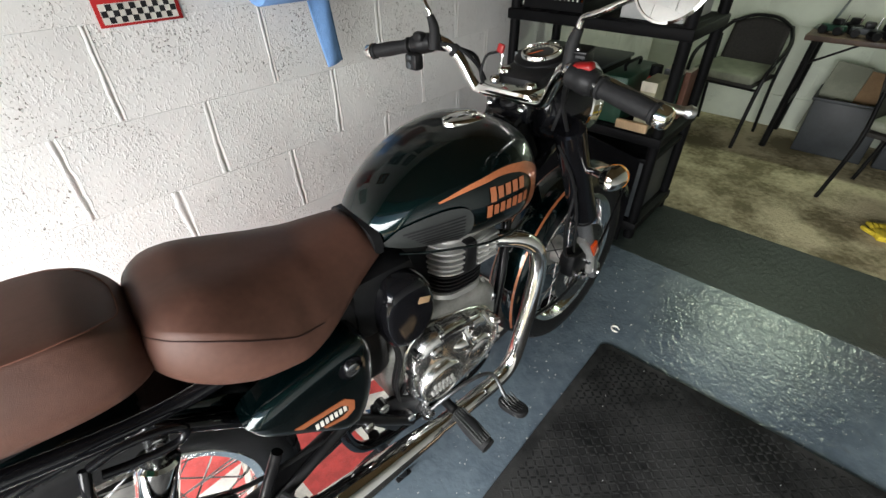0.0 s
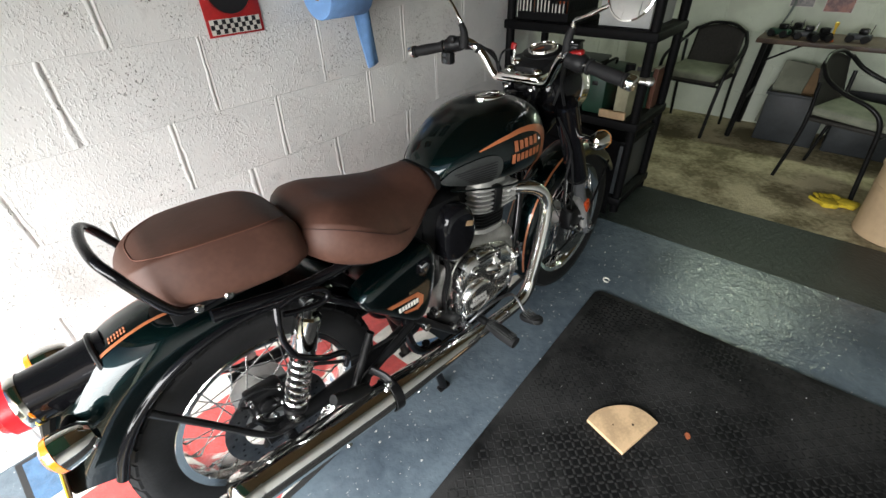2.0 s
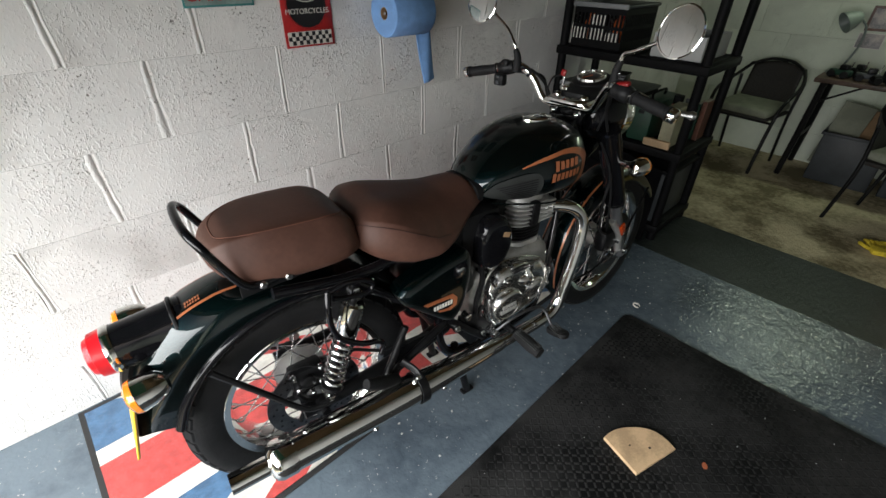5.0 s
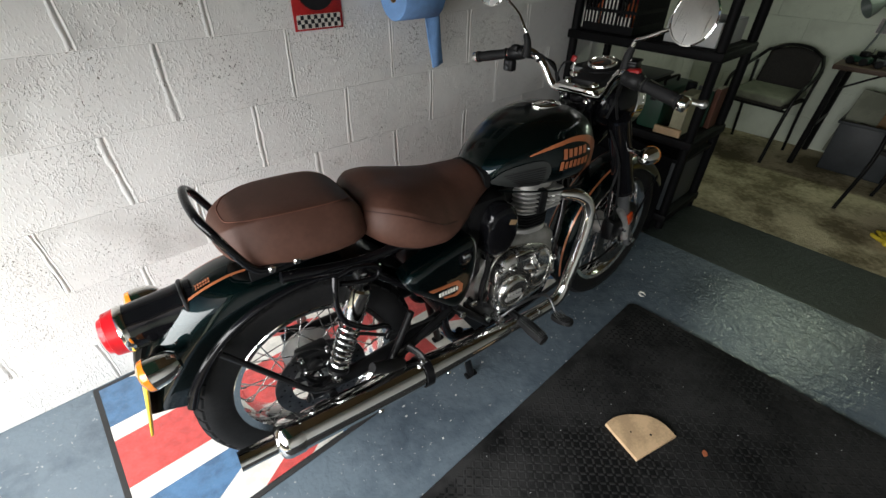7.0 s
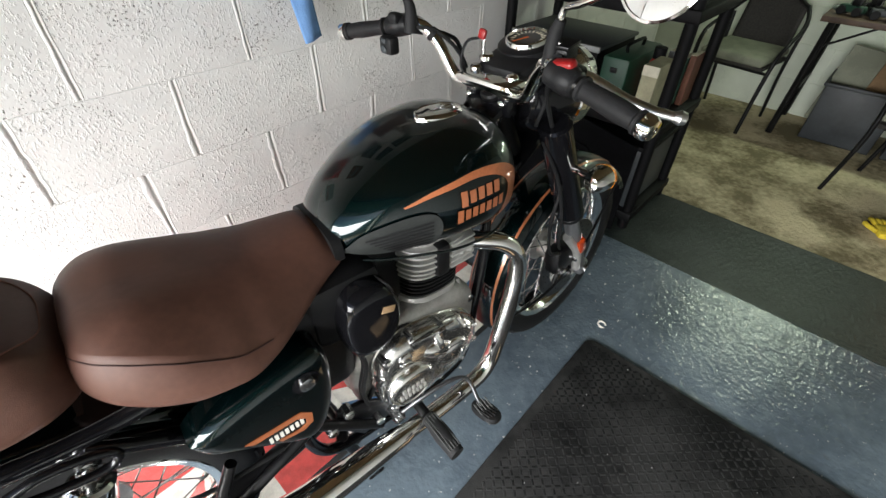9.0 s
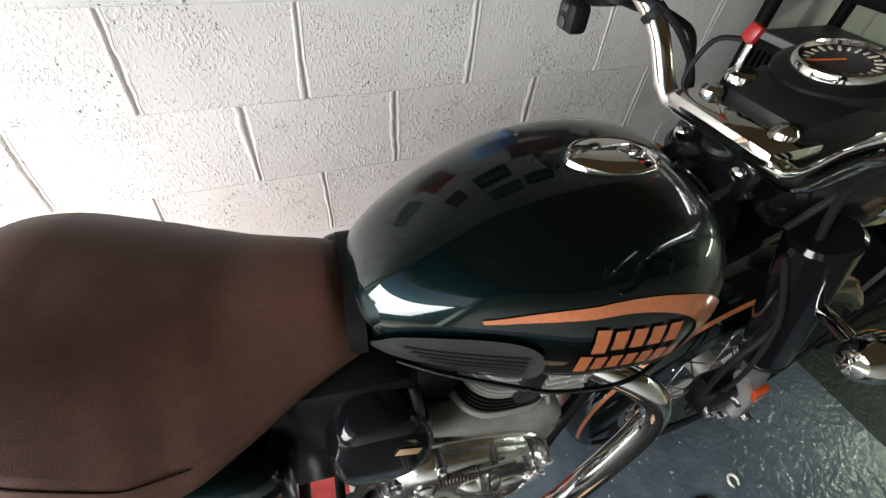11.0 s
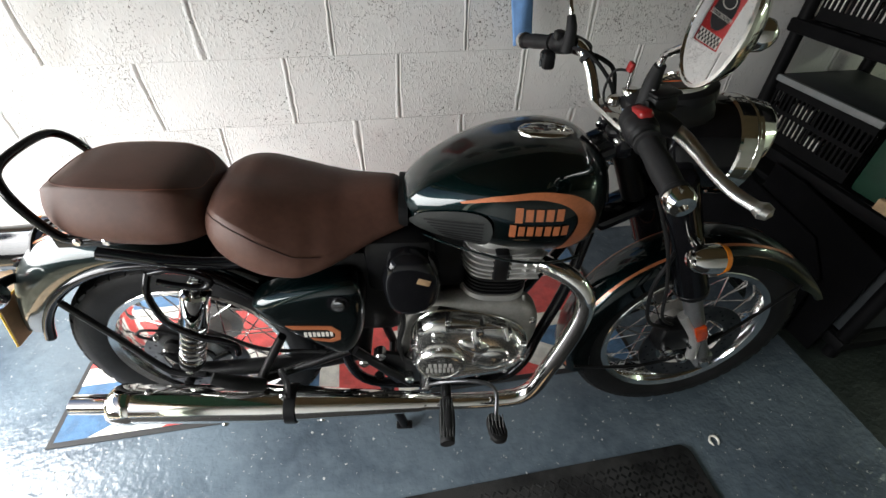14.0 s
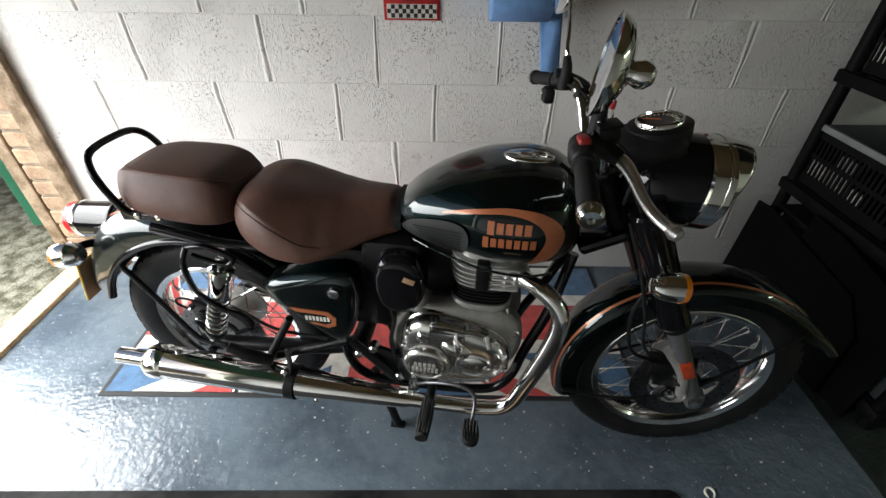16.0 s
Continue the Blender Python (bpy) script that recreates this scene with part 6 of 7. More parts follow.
# quarter-round board on the mat
reach = hermite([0, 20, 50, 89], [0.181, 0.190, 0.168, 0.141])
pts = [(0, 0)] + [(reach(a) * math.cos(radians(a)), reach(a) * math.sin(radians(a))) for a in np.linspace(0, 89, 20)]
board = part("wooden_quadrant", plate(pts, 0.014, pose(0.261, -1.467, 0.0105, 0, 0, -15.3), 0.0015), M_WOOD, smooth=False)
tagged(board, "pale plywood quarter-round offcut lying on the rubber mat", "wood offcut")
part("screw_hole", lathe([(0.004, 0), (0.004, 0.0006)], 12, pose(0.375, -1.455, 0.0244)), M_BLACK, board)
part("screw_hole", lathe([(0.003, 0), (0.003, 0.0006)], 12, pose(0.335, -1.405, 0.0244)), M_BLACK, board)
leaf = part("dry_leaf", plate([(-0.012, 0.001), (-0.008, -0.006), (-0.001, -0.009), (0.007, -0.006), (0.013, 0.001), (0.008, 0.007), (0.002, 0.009), (-0.007, 0.006)], 0.0015, pose(0.456, -1.604, 0.0105, 4, -5, 20)), M_LEAF, smooth=False)
tagged(leaf, "small dry orange leaf on the mat", "leaf")
chip = part("paint_chip", tube([(1.050, -1.092, 0.0012), (1.046, -1.078, 0.0014), (1.056, -1.064, 0.0014), (1.070, -1.066, 0.0014), (1.074, -1.080, 0.0013), (1.066, -1.092, 0.0012)], [0.002, 0.0042, 0.003, 0.0045, 0.0036, 0.002], 8, 4, flat=1.0), M_SIGNWHITE, smooth=False)
tagged(chip, "white curl of paint on the floor", "paint chip")

# ==== shelving by the wall ====
SX0, SX1, SY0, SY1 = 1.67, 2.14, -0.877, -0.03
shelving = thing("shelving_unit", "black plastic shelving unit with open tiers against the wall", "shelving")
for k, z in enumerate((0.10, 0.535, 0.965, 1.395, 1.825)):
    b = span((SX0, SY0, z - 0.05), (SX1, SY1, z - 0.004), 0.008)
    part("shelf", b, M_SHELF, shelving)
    for i in range(9):
        part("shelf_slat", span((SX0 + 0.02, SY0 + 0.03 + 0.092 * i, z - 0.004), (SX1 - 0.02, SY0 + 0.09 + 0.092 * i, z), 0.0015), M_SHELF, shelving, smooth=False)
for x in (SX0 + 0.03, SX1 - 0.03):
    for y in (SY0 + 0.03, SY1 - 0.03):
        part("post", rod((x, y, 0.0), (x, y, 1.845), 0.024, 14), M_SHELF, shelving)

# ==== back of the garage ====

# flaked paint and grit on the floor, too many to count
rnd = random.Random(21)
bm = bmesh.new()
for k in range(190):
    z0 = 0.0002
    if k >= 160:
        x, y, z0 = rnd.uniform(-0.35, 0.95), rnd.uniform(-1.95, -1.12), 0.0092
    elif k % 3:
        x, y = rnd.uniform(-1.3, 1.5), -0.80 - abs(rnd.gauss(0, 0.13))
    else:
        x, y = rnd.uniform(-1.35, 1.55), rnd.uniform(-1.06, -0.78)
    r_, a0, n = rnd.choice((0.0012, 0.0015, 0.0018, 0.0024, 0.0034, 0.0052) if k < 160 else (0.0012, 0.0016, 0.0022)), rnd.uniform(0, 6), rnd.choice((4, 5, 6))
    ring = [(x + r_ * rnd.uniform(0.6, 1.3) * math.cos(a0 + 2 * math.pi * i / n), y + r_ * rnd.uniform(0.4, 1.1) * math.sin(a0 + 2 * math.pi * i / n)) for i in range(n)]
    lo_, hi_ = [bm.verts.new((*p, z0)) for p in ring], [bm.verts.new((p[0], p[1], z0 + 0.0014 + 0.0008 * (i % 2))) for i, p in enumerate(ring)]
    bm.faces.new(hi_)
    for i in range(n):
        bm.faces.new((lo_[i], lo_[(i + 1) % n], hi_[(i + 1) % n], hi_[i]))
grit = part("paint_flakes", bm, M_WHITEPL, smooth=False, kind="stuff")
tagged(grit, "pale flakes of paint and grit scattered on the floor", "grit", kind="stuff")

# ==== things on the shelves ====


def lattice(us, zs, hole):
    """A flat grid of cells in one sheet, without the cells that are holes."""
    bm = bmesh.new()
    v = [[bm.verts.new((u, z, 0)) for z in zs] for u in us]
    for i in range(len(us) - 1):
        for k in range(len(zs) - 1):
            if not hole(i, k):
                bm.faces.new((v[i][k], v[i + 1][k], v[i + 1][k + 1], v[i][k + 1]))
    return bm


def crate(name, lo, hi, material, label, slots=True, lid=None):
    """An open-sided storage crate: floor, four slotted sides, corner posts and an optional lid."""
    ob = thing(name, label, "storage crate")
    (x0, y0, z0), (x1, y1, z1) = lo, hi
    part("crate_floor", span((x0, y0, z0), (x1, y1, z0 + 0.008), 0.002), material, ob, smooth=False)
    th = 0.006
    for (a, b), (c, d) in (((x0, y0), (x0 + th, y1)), ((x1 - th, y0), (x1, y1)), ((x0 + th, y0), (x1 - th, y0 + th)), ((x0 + th, y1 - th), (x1 - th, y1))):
        if slots:
            along_x = c - a > d - b
            u0, u1 = (a, c) if along_x else (b, d)
            us = [u0]
            cells = max(9, round((u1 - u0) / 0.021))
            for k in range(cells):
                p = (u1 - u0) / cells
                us += [u0 + p * k + 0.005, u0 + p * (k + 1) - 0.005]
            us.append(u1)
            zs = [z0 + (z1 - z0) * f for f in (0.03, 0.2, 0.48, 0.56, 0.84, 1.0)]
            bm = lattice(us, zs, lambda i, k: i % 2 == 1 and k % 2 == 1)
            r = bmesh.ops.extrude_face_region(bm, geom=bm.faces[:])
            bmesh.ops.translate(bm, vec=(0, 0, th), verts=[v for v in r["geom"] if isinstance(v, bmesh.types.BMVert)])
            bm.transform(Matrix(((1, 0, 0, 0), (0, 0, 1, b), (0, 1, 0, 0), (0, 0, 0, 1))) if along_x else Matrix(((0, 0, 1, a), (1, 0, 0, 0), (0, 1, 0, 0), (0, 0, 0, 1))))
        else:
            bm = span((a, b, z0 + 0.004), (c, d, z1), 0.002)
        part("crate_side", bm, material, ob, smooth=False)
    if lid:
        part("lid", span((x0 + 0.004, y0 - 0.01, z1), (x1 + 0.01, y1 + 0.01, z1 + 0.016), 0.005), M_DKGREY, ob, "dark grey lid")
        part("lid_rim", span((x0 - 0.012, y0 - 0.01, z1 - 0.004), (x0 + 0.003, y1 + 0.01, z1 + 0.020), 0.004), lid, ob, "pale grey lid rim")
    return ob


crate("storage_crate", (1.70, -0.40, 0.966), (2.06, -0.10, 1.165), M_SHELF, "black slotted crate with bottles under a grey-rimmed lid", True, M_LID)
crate("storage_crate", (1.70, -0.52, 0.536), (2.06, -0.075, 0.750), M_SHELF, "black slotted crate of papers under a grey-rimmed lid", True, M_LID)
crate("storage_crate", (1.70, -0.40, 1.396), (2.06, -0.10, 1.595), M_SHELF, "black slotted crate on an upper shelf", True)
for k, (x, y, h, m_) in enumerate(((1.77, -0.17, 0.175, M_ORANGE), (1.78, -0.25, 0.18, M_BLACK), (1.78, -0.33, 0.17, M_ORANGE), (1.88, -0.2, 0.18, M_WHITEPL), (1.88, -0.3, 0.17, M_SIGNRED))):
    bt = part("bottle", lathe([(0.03, 0), (0.033, 0.004), (0.033, h * 0.62), (0.014, h * 0.8), (0.014, h * 0.9)], 18, pose(x, y, 0.976)), m_)
    tagged(bt, ("orange" if m_ is M_ORANGE else "dark" if m_ is M_BLACK else "pale" if m_ is M_WHITEPL else "red") + " plastic oil bottle standing in the crate", "bottle", "bottles in the crate")
    part("bottle_cap", lathe([(0.016, h * 0.9), (0.016, h), (0.0, h)], 14, pose(x, y, 0.976)), M_SHELF, bt)
for z0 in (0.546, 0.976, 1.406):
    for y0, y1, x0, top in ((-0.185, -0.09, 1.708, 0.10), (-0.285, -0.195, 1.710, 0.15), (-0.37, -0.30, 1.709, 0.07)):
        pk = part("paper_packet", span((x0, y0, z0), (x0 + 0.014, y1, z0 + top), 0.002), M_SIGNWHITE, smooth=False)
        tagged(pk, "white paper packet standing inside the black crate", "packet", "packets in the crates")
tote = crate("storage_tote", (1.72, -0.81, 0.966), (2.06, -0.56, 1.075), M_WHITEPL, "white plastic storage tote on the shelf", False)
cloth = part("blue_cloth", box((0.12, 0.1, 0.09), pose(1.82, -0.68, 1.045, 20, 10, 30), 0.035), M_BLUE)
tagged(cloth, "crumpled blue cloth lying in the white tote", "cloth")
case = part("tool_case", span((1.70, -0.665, 0.536), (2.05, -0.545, 0.745), 0.015), M_GTOOL)
tagged(case, "dark green metal tool case on the shelf", "tool case")
part("case_handle", tube([(1.80, -0.605, 0.745), (1.80, -0.605, 0.775), (1.95, -0.605, 0.775), (1.95, -0.605, 0.745)], 0.007, 8, 4), M_SHELF, case)
part("case_latch", span((1.694, -0.62, 0.685), (1.70, -0.59, 0.705), 0.002), M_BLACK, case)
spray = part("spray_can", lathe([(0.03, 0), (0.032, 0.004), (0.032, 0.17), (0.024, 0.185), (0.012, 0.19), (0.012, 0.21)], 20, pose(1.90, -0.705, 0.536)), M_SIGNRED)
tagged(spray, "red spray can with a black cap on the shelf", "spray can")
part("spray_cap", lathe([(0.026, 0.186), (0.026, 0.23), (0.0, 0.232)], 18, pose(1.90, -0.705, 0.536)), M_SHELF, spray)
bx = part("cream_box", span((1.70, -0.79, 0.536), (1.86, -0.725, 0.745), 0.004), M_MANILA, smooth=False)
tagged(bx, "cream cardboard box of manuals on the shelf", "box")
part("box_flap", span((1.698, -0.79, 0.705), (1.70, -0.725, 0.745), 0.0005), M_CREAM, bx, smooth=False)
for k in range(4):
    bk = part("book", span((1.95, -0.84 + 0.03 * k, 0.536), (2.05, -0.815 + 0.03 * k, 0.745 - 0.015 * (k % 3)), 0.002), (M_FRAME, M_GTOOL, M_SIGNRED, M_GREYPL)[k], smooth=False)
    tagged(bk, ("dark brown", "dark green", "red", "grey")[k] + " hardback book standing on the shelf", "book", "books on the shelf")
    part("pages", span((1.953, -0.838 + 0.03 * k, 0.745 - 0.015 * (k % 3)), (2.047, -0.817 + 0.03 * k, 0.747 - 0.015 * (k % 3)), 0.0005), M_CREAM, bk, smooth=False)
blk = part("wood_block", span((1.675, -0.80, 0.536), (1.695, -0.66, 0.575), 0.003), M_WOOD, smooth=False)
tagged(blk, "small pale wood block lying at the shelf edge", "wood block")
# black panels and a case stored on the bottom tier and leaning in front of it
bin_ = thing("storage_bin", "large black lidded bin on the bottom shelf", "storage bin")
part("bin_body", span((1.69, -0.84, 0.101), (2.07, -0.10, 0.40), 0.02), M_DKGREY, bin_)
part("bin_lid", span((1.68, -0.86, 0.40), (2.08, -0.08, 0.425), 0.008), M_SHELF, bin_)
UPRIGHT = Matrix(((0, 0, 1, 0), (1, 0, 0, 0), (0, 1, 0, 0), (0, 0, 0, 1)))
leaning = part("black_panel", plate([(-0.03, 0.003), (-0.03, 0.41), (-0.10, 0.42), (-0.60, 0.365), (-0.70, 0.26), (-0.72, 0.003)], 0.012, pose(1.606, 0, 0, 0, 3, 0) @ UPRIGHT, 0.003), M_BOARD, smooth=False)
tagged(leaning, "black board with a cut corner leaning against the shelving", "board")
part("panel_edge", tube([pose(1.606, 0, 0, 0, 3, 0) @ Vector((0.006, y, z)) for y, z in ((-0.10, 0.42), (-0.60, 0.365), (-0.70, 0.26))], 0.007, 8, 1), M_BOARD, leaning)
behind = part("black_panel", plate([(-0.30, 0.003), (-0.30, 0.505), (-0.42, 0.50), (-0.82, 0.43), (-0.82, 0.003)], 0.010, pose(1.628, 0, 0, 0, 2, 0) @ UPRIGHT, 0.003), M_BOARD, smooth=False)
tagged(behind, "taller black board leaning against the shelving", "board")
part("panel_edge", tube([pose(1.628, 0, 0, 0, 2, 0) @ Vector((0.005, y, z)) for y, z in ((-0.42, 0.50), (-0.82, 0.43))], 0.006, 8, 1), M_BOARD, behind)

# ==== things on the long wall ====


def text(words, size, material, m, parent, name="lettering", depth=0.0006):
    cu = bpy.data.curves.new(name, "FONT")
    cu.body, cu.size, cu.align_x, cu.align_y, cu.extrude = words, size, "CENTER", "CENTER", depth
    ob = new(name, cu)
    dg = bpy.context.evaluated_depsgraph_get()
    me = bpy.data.meshes.new_from_object(ob.evaluated_get(dg))
    bpy.data.objects.remove(ob)
    me.name = name
    me.materials.clear()
    me.materials.append(material)
    me.transform(m)
    o = new(name, me)
    o.parent = parent
    return o


ON_WALL = Matrix.Rotation(radians(90), 4, "X")


def wall_plate(x0, x1, z0, z1, y, th, material, name, parent, r=0.004):
    return part(name, box((x1 - x0, z1 - z0, th), Matrix.Translation(((x0 + x1) / 2, y - th / 2, (z0 + z1) / 2)) @ ON_WALL, r), material, parent)


sign = thing("motorcycle_sign", "red and black tin sign with a chequered foot on the wall", "sign")
SX, SZ = 0.132, 1.092
wall_plate(SX - 0.096, SX + 0.096, SZ, SZ + 0.29, -0.002, 0.002, M_SIGNRED, "sign_plate", sign)
part("sign_roundel", lathe([(0.078, 0), (0.078, 0.0012)], 48, Matrix.Translation((SX, -0.004, SZ + 0.135)) @ ON_WALL), M_SIGNBLACK, sign)
part("sign_ring", lathe([(0.077, 0.0012), (0.077, 0.0016), (0.0745, 0.0016), (0.0745, 0.0012)], 48, Matrix.Translation((SX, -0.004, SZ + 0.135)) @ ON_WALL, closed=True), M_SIGNRED, sign)
text("MOTORCYCLES", 0.0235, M_SIGNWHITE, Matrix.Translation((SX, -0.0058, SZ + 0.112)) @ ON_WALL, sign)
part("sign_emblem", lathe([(0.05, 0.0012), (0.05, 0.0018), (0.044, 0.0018), (0.044, 0.0012)], 40, Matrix.Translation((SX, -0.004, SZ + 0.165)) @ ON_WALL @ Matrix.Diagonal((1, 0.5, 1, 1)), closed=True), M_SIGNWHITE, sign)
for r in range(3):
    for c in range(13):
        if (r + c) % 2:
            wall_plate(SX - 0.0845 + 0.013 * c, SX - 0.0715 + 0.013 * c, SZ + 0.008 + 0.0135 * r, SZ + 0.0215 + 0.0135 * r, -0.0046, 0.0006, M_SIGNBLACK, "chequer", sign, 0)
wall_plate(SX - 0.086, SX + 0.086, SZ + 0.006, SZ + 0.05, -0.0038, 0.0007, M_SIGNWHITE, "chequer_ground", sign, 0)
garage_sign = thing("garage_sign", "narrow tin sign with a teal border on the wall", "sign")
wall_plate(-0.262, -0.050, 1.230, 1.36, -0.002, 0.002, M_TEAL, "sign_plate", garage_sign)
wall_plate(-0.256, -0.056, 1.236, 1.354, -0.0041, 0.0006, M_TEALGREY, "sign_face", garage_sign, 0)
text("GARAGE", 0.050, M_SIGNRED, Matrix.Translation((-0.156, -0.0050, 1.262)) @ ON_WALL, garage_sign)

# tin signs higher up, which the tank's crown mirrors
for x0, x1, z0, z1, m_, trim_, lab in ((0.00, 0.155, 1.52, 1.68, M_RUST, M_SIGNBLACK, "small rust-red tin sign on the block wall"), (0.27, 0.50, 1.52, 1.70, M_SIGNBLACK, M_GREYPL, "dark grey tin sign on the block wall"), (0.56, 0.88, 1.33, 1.53, M_RUST, M_SIGNBLACK, "wide rust-red tin sign on the block wall"), (0.28, 0.53, 1.77, 1.94, M_POSTER, M_SIGNBLACK, "dark blue printed tin sign on the block wall"), (0.57, 0.82, 1.75, 1.92, M_SIGNBLACK, M_POSTER, "black tin sign with a plain face on the block wall")):
    ts = thing("tin_sign", lab, "sign", "tin signs on the wall")
    wall_plate(x0, x1, z0, z1, -0.002, 0.002, trim_, "sign_plate", ts)
    wall_plate(x0 + 0.008, x1 - 0.008, z0 + 0.008, z1 - 0.008, -0.0041, 0.0006, m_, "sign_face", ts, 0)
    wall_plate(x0 + 0.03, x1 - 0.03, (z0 + z1) / 2 - 0.016, (z0 + z1) / 2 + 0.016, -0.0050, 0.0006, M_GREYPL, "writing_bar", ts, 0)

roll = thing("paper_towel_roll", "blue paper towel roll on a wall holder, one sheet hanging", "paper roll")
rx0, rx1, ry, rz = 0.392, 0.582, -0.098, 1.190
part("roll_paper", lathe([(0.022, 0), (0.080, 0), (0.082, 0.003), (0.082, rx1 - rx0 - 0.003), (0.080, rx1 - rx0), (0.022, rx1 - rx0)], 48, along((rx0, ry, rz), (rx1, ry, rz)), closed=True), M_BLUE, roll)
part("roll_core", lathe([(0.0215, 0.001), (0.0215, rx1 - rx0 - 0.001), (0.019, rx1 - rx0 - 0.001), (0.019, 0.001)], 24, along((rx0, ry, rz), (rx1, ry, rz)), closed=True), M_CARD, roll)
b = bmesh.new()
rows = []
for i in range(15):
    t = i / 14
    z = rz - 0.015 - 0.262 * t
    w0, w1 = rx1 - 0.030 + 0.034 * t, rx1 + 0.046 + 0.022 * t
    rows.append([b.verts.new((w0 + (w1 - w0) * k / 10, ry + 0.020 - 0.022 * t + 0.006 * math.sin(k * 0.5 + 3 * t), z + 0.012 * (k / 10) * t)) for k in range(11)])
for p, q in zip(rows, rows[1:]):
    for k in range(10):
        b.faces.new((p[k], p[k + 1], q[k + 1], q[k]))
sheet = part("hanging_sheet", b, M_BLUE, roll, "hanging blue paper sheet")
so = sheet.modifiers.new("thick", "SOLIDIFY")
so.thickness = 0.0012
part("roll_holder", tube([(rx0 + 0.004, ry, rz), (rx0 + 0.03, ry, rz), (rx1 + 0.02, ry, rz), (rx1 + 0.02, -0.004, rz + 0.03)], 0.006, 8, 2), M_STEEL, roll, "wire holder")
part("holder_end", box((0.012, 0.03, 0.05), Matrix.Translation((rx1 + 0.02, -0.016, rz + 0.02)), 0.004), M_REDPL, roll)

# ==== back of the garage ====
table = thing("side_table", "dark topped trestle table with thin black metal legs", "table")
TX0, TX1, TY0, TY1, TZ = 3.38, 3.83, -2.35, -1.05, 0.715
part("table_top", span((TX0, TY0, TZ - 0.03), (TX1, TY1, TZ), 0.004), M_DKWOOD, table)
for y in (TY1 - 0.06, TY0 + 0.06):
    for x in (TX0 + 0.04, TX1 - 0.04):
        part("leg", tube([(x, y, TZ - 0.03), (x + (0.02 if x > 3.6 else -0.02), y + (0.03 if y > -1.5 else -0.03), 0.0)], 0.020, 8, 1), M_BLACK, table)
    part("leg_brace", tube([(TX0 + 0.04, y, 0.3), (TX1 - 0.04, y, 0.3)], 0.008, 8, 1), M_BLACK, table)
    part("diagonal_brace", tube([(TX0 + 0.04, y, 0.55), (TX0 + 0.06, y - 0.22 * (1 if y > -1.5 else -1), TZ - 0.03)], 0.007, 8, 1), M_BLACK, table)


def stack_chair(at, label, name="garden_chair"):
    """A woven garden armchair on a tube frame, with a seat cushion."""
    ob = thing(name, label, "chair", "garden chairs", at=at)
    for s in (-1, 1):
        part("side_frame", tube([(0.23, s * 0.25, 0.0), (0.205, s * 0.258, 0.30), (0.18, s * 0.27, 0.52), (0.10, s * 0.28, 0.615), (-0.05, s * 0.275, 0.665), (-0.17, s * 0.25, 0.725), (-0.24, s * 0.20, 0.80)], 0.014, 10, 5), M_BLACK, ob)
        part("rear_leg", tube([(-0.24, s * 0.23, 0.0), (-0.19, s * 0.235, 0.40), (-0.20, s * 0.25, 0.70)], 0.012, 10, 4), M_BLACK, ob)
    part("top_rail", tube([(-0.235, -0.205, 0.79), (-0.262, -0.10, 0.84), (-0.268, 0.0, 0.85), (-0.262, 0.10, 0.84), (-0.235, 0.205, 0.79)], 0.012, 10, 5), M_BLACK, ob)
    b = bmesh.new()
    rows = []
    for i in range(13):
        t = i / 12
        rows.append([b.verts.new((-0.185 - 0.07 * t - 0.03 * (1 - (2 * k / 14 - 1) ** 2) + 0.002 * ((i + k) % 2), (k / 7 - 1) * (0.205 - 0.01 * t), 0.45 + 0.385 * t - 0.05 * t * (k / 7 - 1) ** 2)) for k in range(15)])
    for p, q in zip(rows, rows[1:]):
        for k in range(14):
            b.faces.new((p[k], p[k + 1], q[k + 1], q[k]))
    back = part("woven_back", b, M_WICKER, ob, "dark woven back")
    so = back.modifiers.new("thick", "SOLIDIFY")
    so.thickness = 0.012
    part("woven_seat", box((0.42, 0.46, 0.03), pose(0.0, 0, 0.455), 0.012), M_WICKER, ob, "dark woven seat")
    part("cushion", box((0.43, 0.45, 0.06), pose(0.01, 0, 0.50, 0, 2, 0), 0.028, segs=3), M_CUSHION, ob, "grey-green seat cushion")
    part("seat_rail", tube([(0.20, -0.255, 0.435), (0.20, 0.255, 0.435)], 0.010, 8, 1), M_BLACK, ob)
    return ob


stack_chair(pose(3.46, -0.73, -0.003, 0, 0, 172) @ Matrix.Diagonal((0.92, 0.90, 0.89, 1)), "dark woven garden chair with a cushion against the end wall")
stack_chair(pose(2.935, -1.765, -0.003, 0, 0, -108) @ Matrix.Diagonal((0.94, 0.92, 0.87, 1)), "dark woven garden chair with a cushion beside the table")

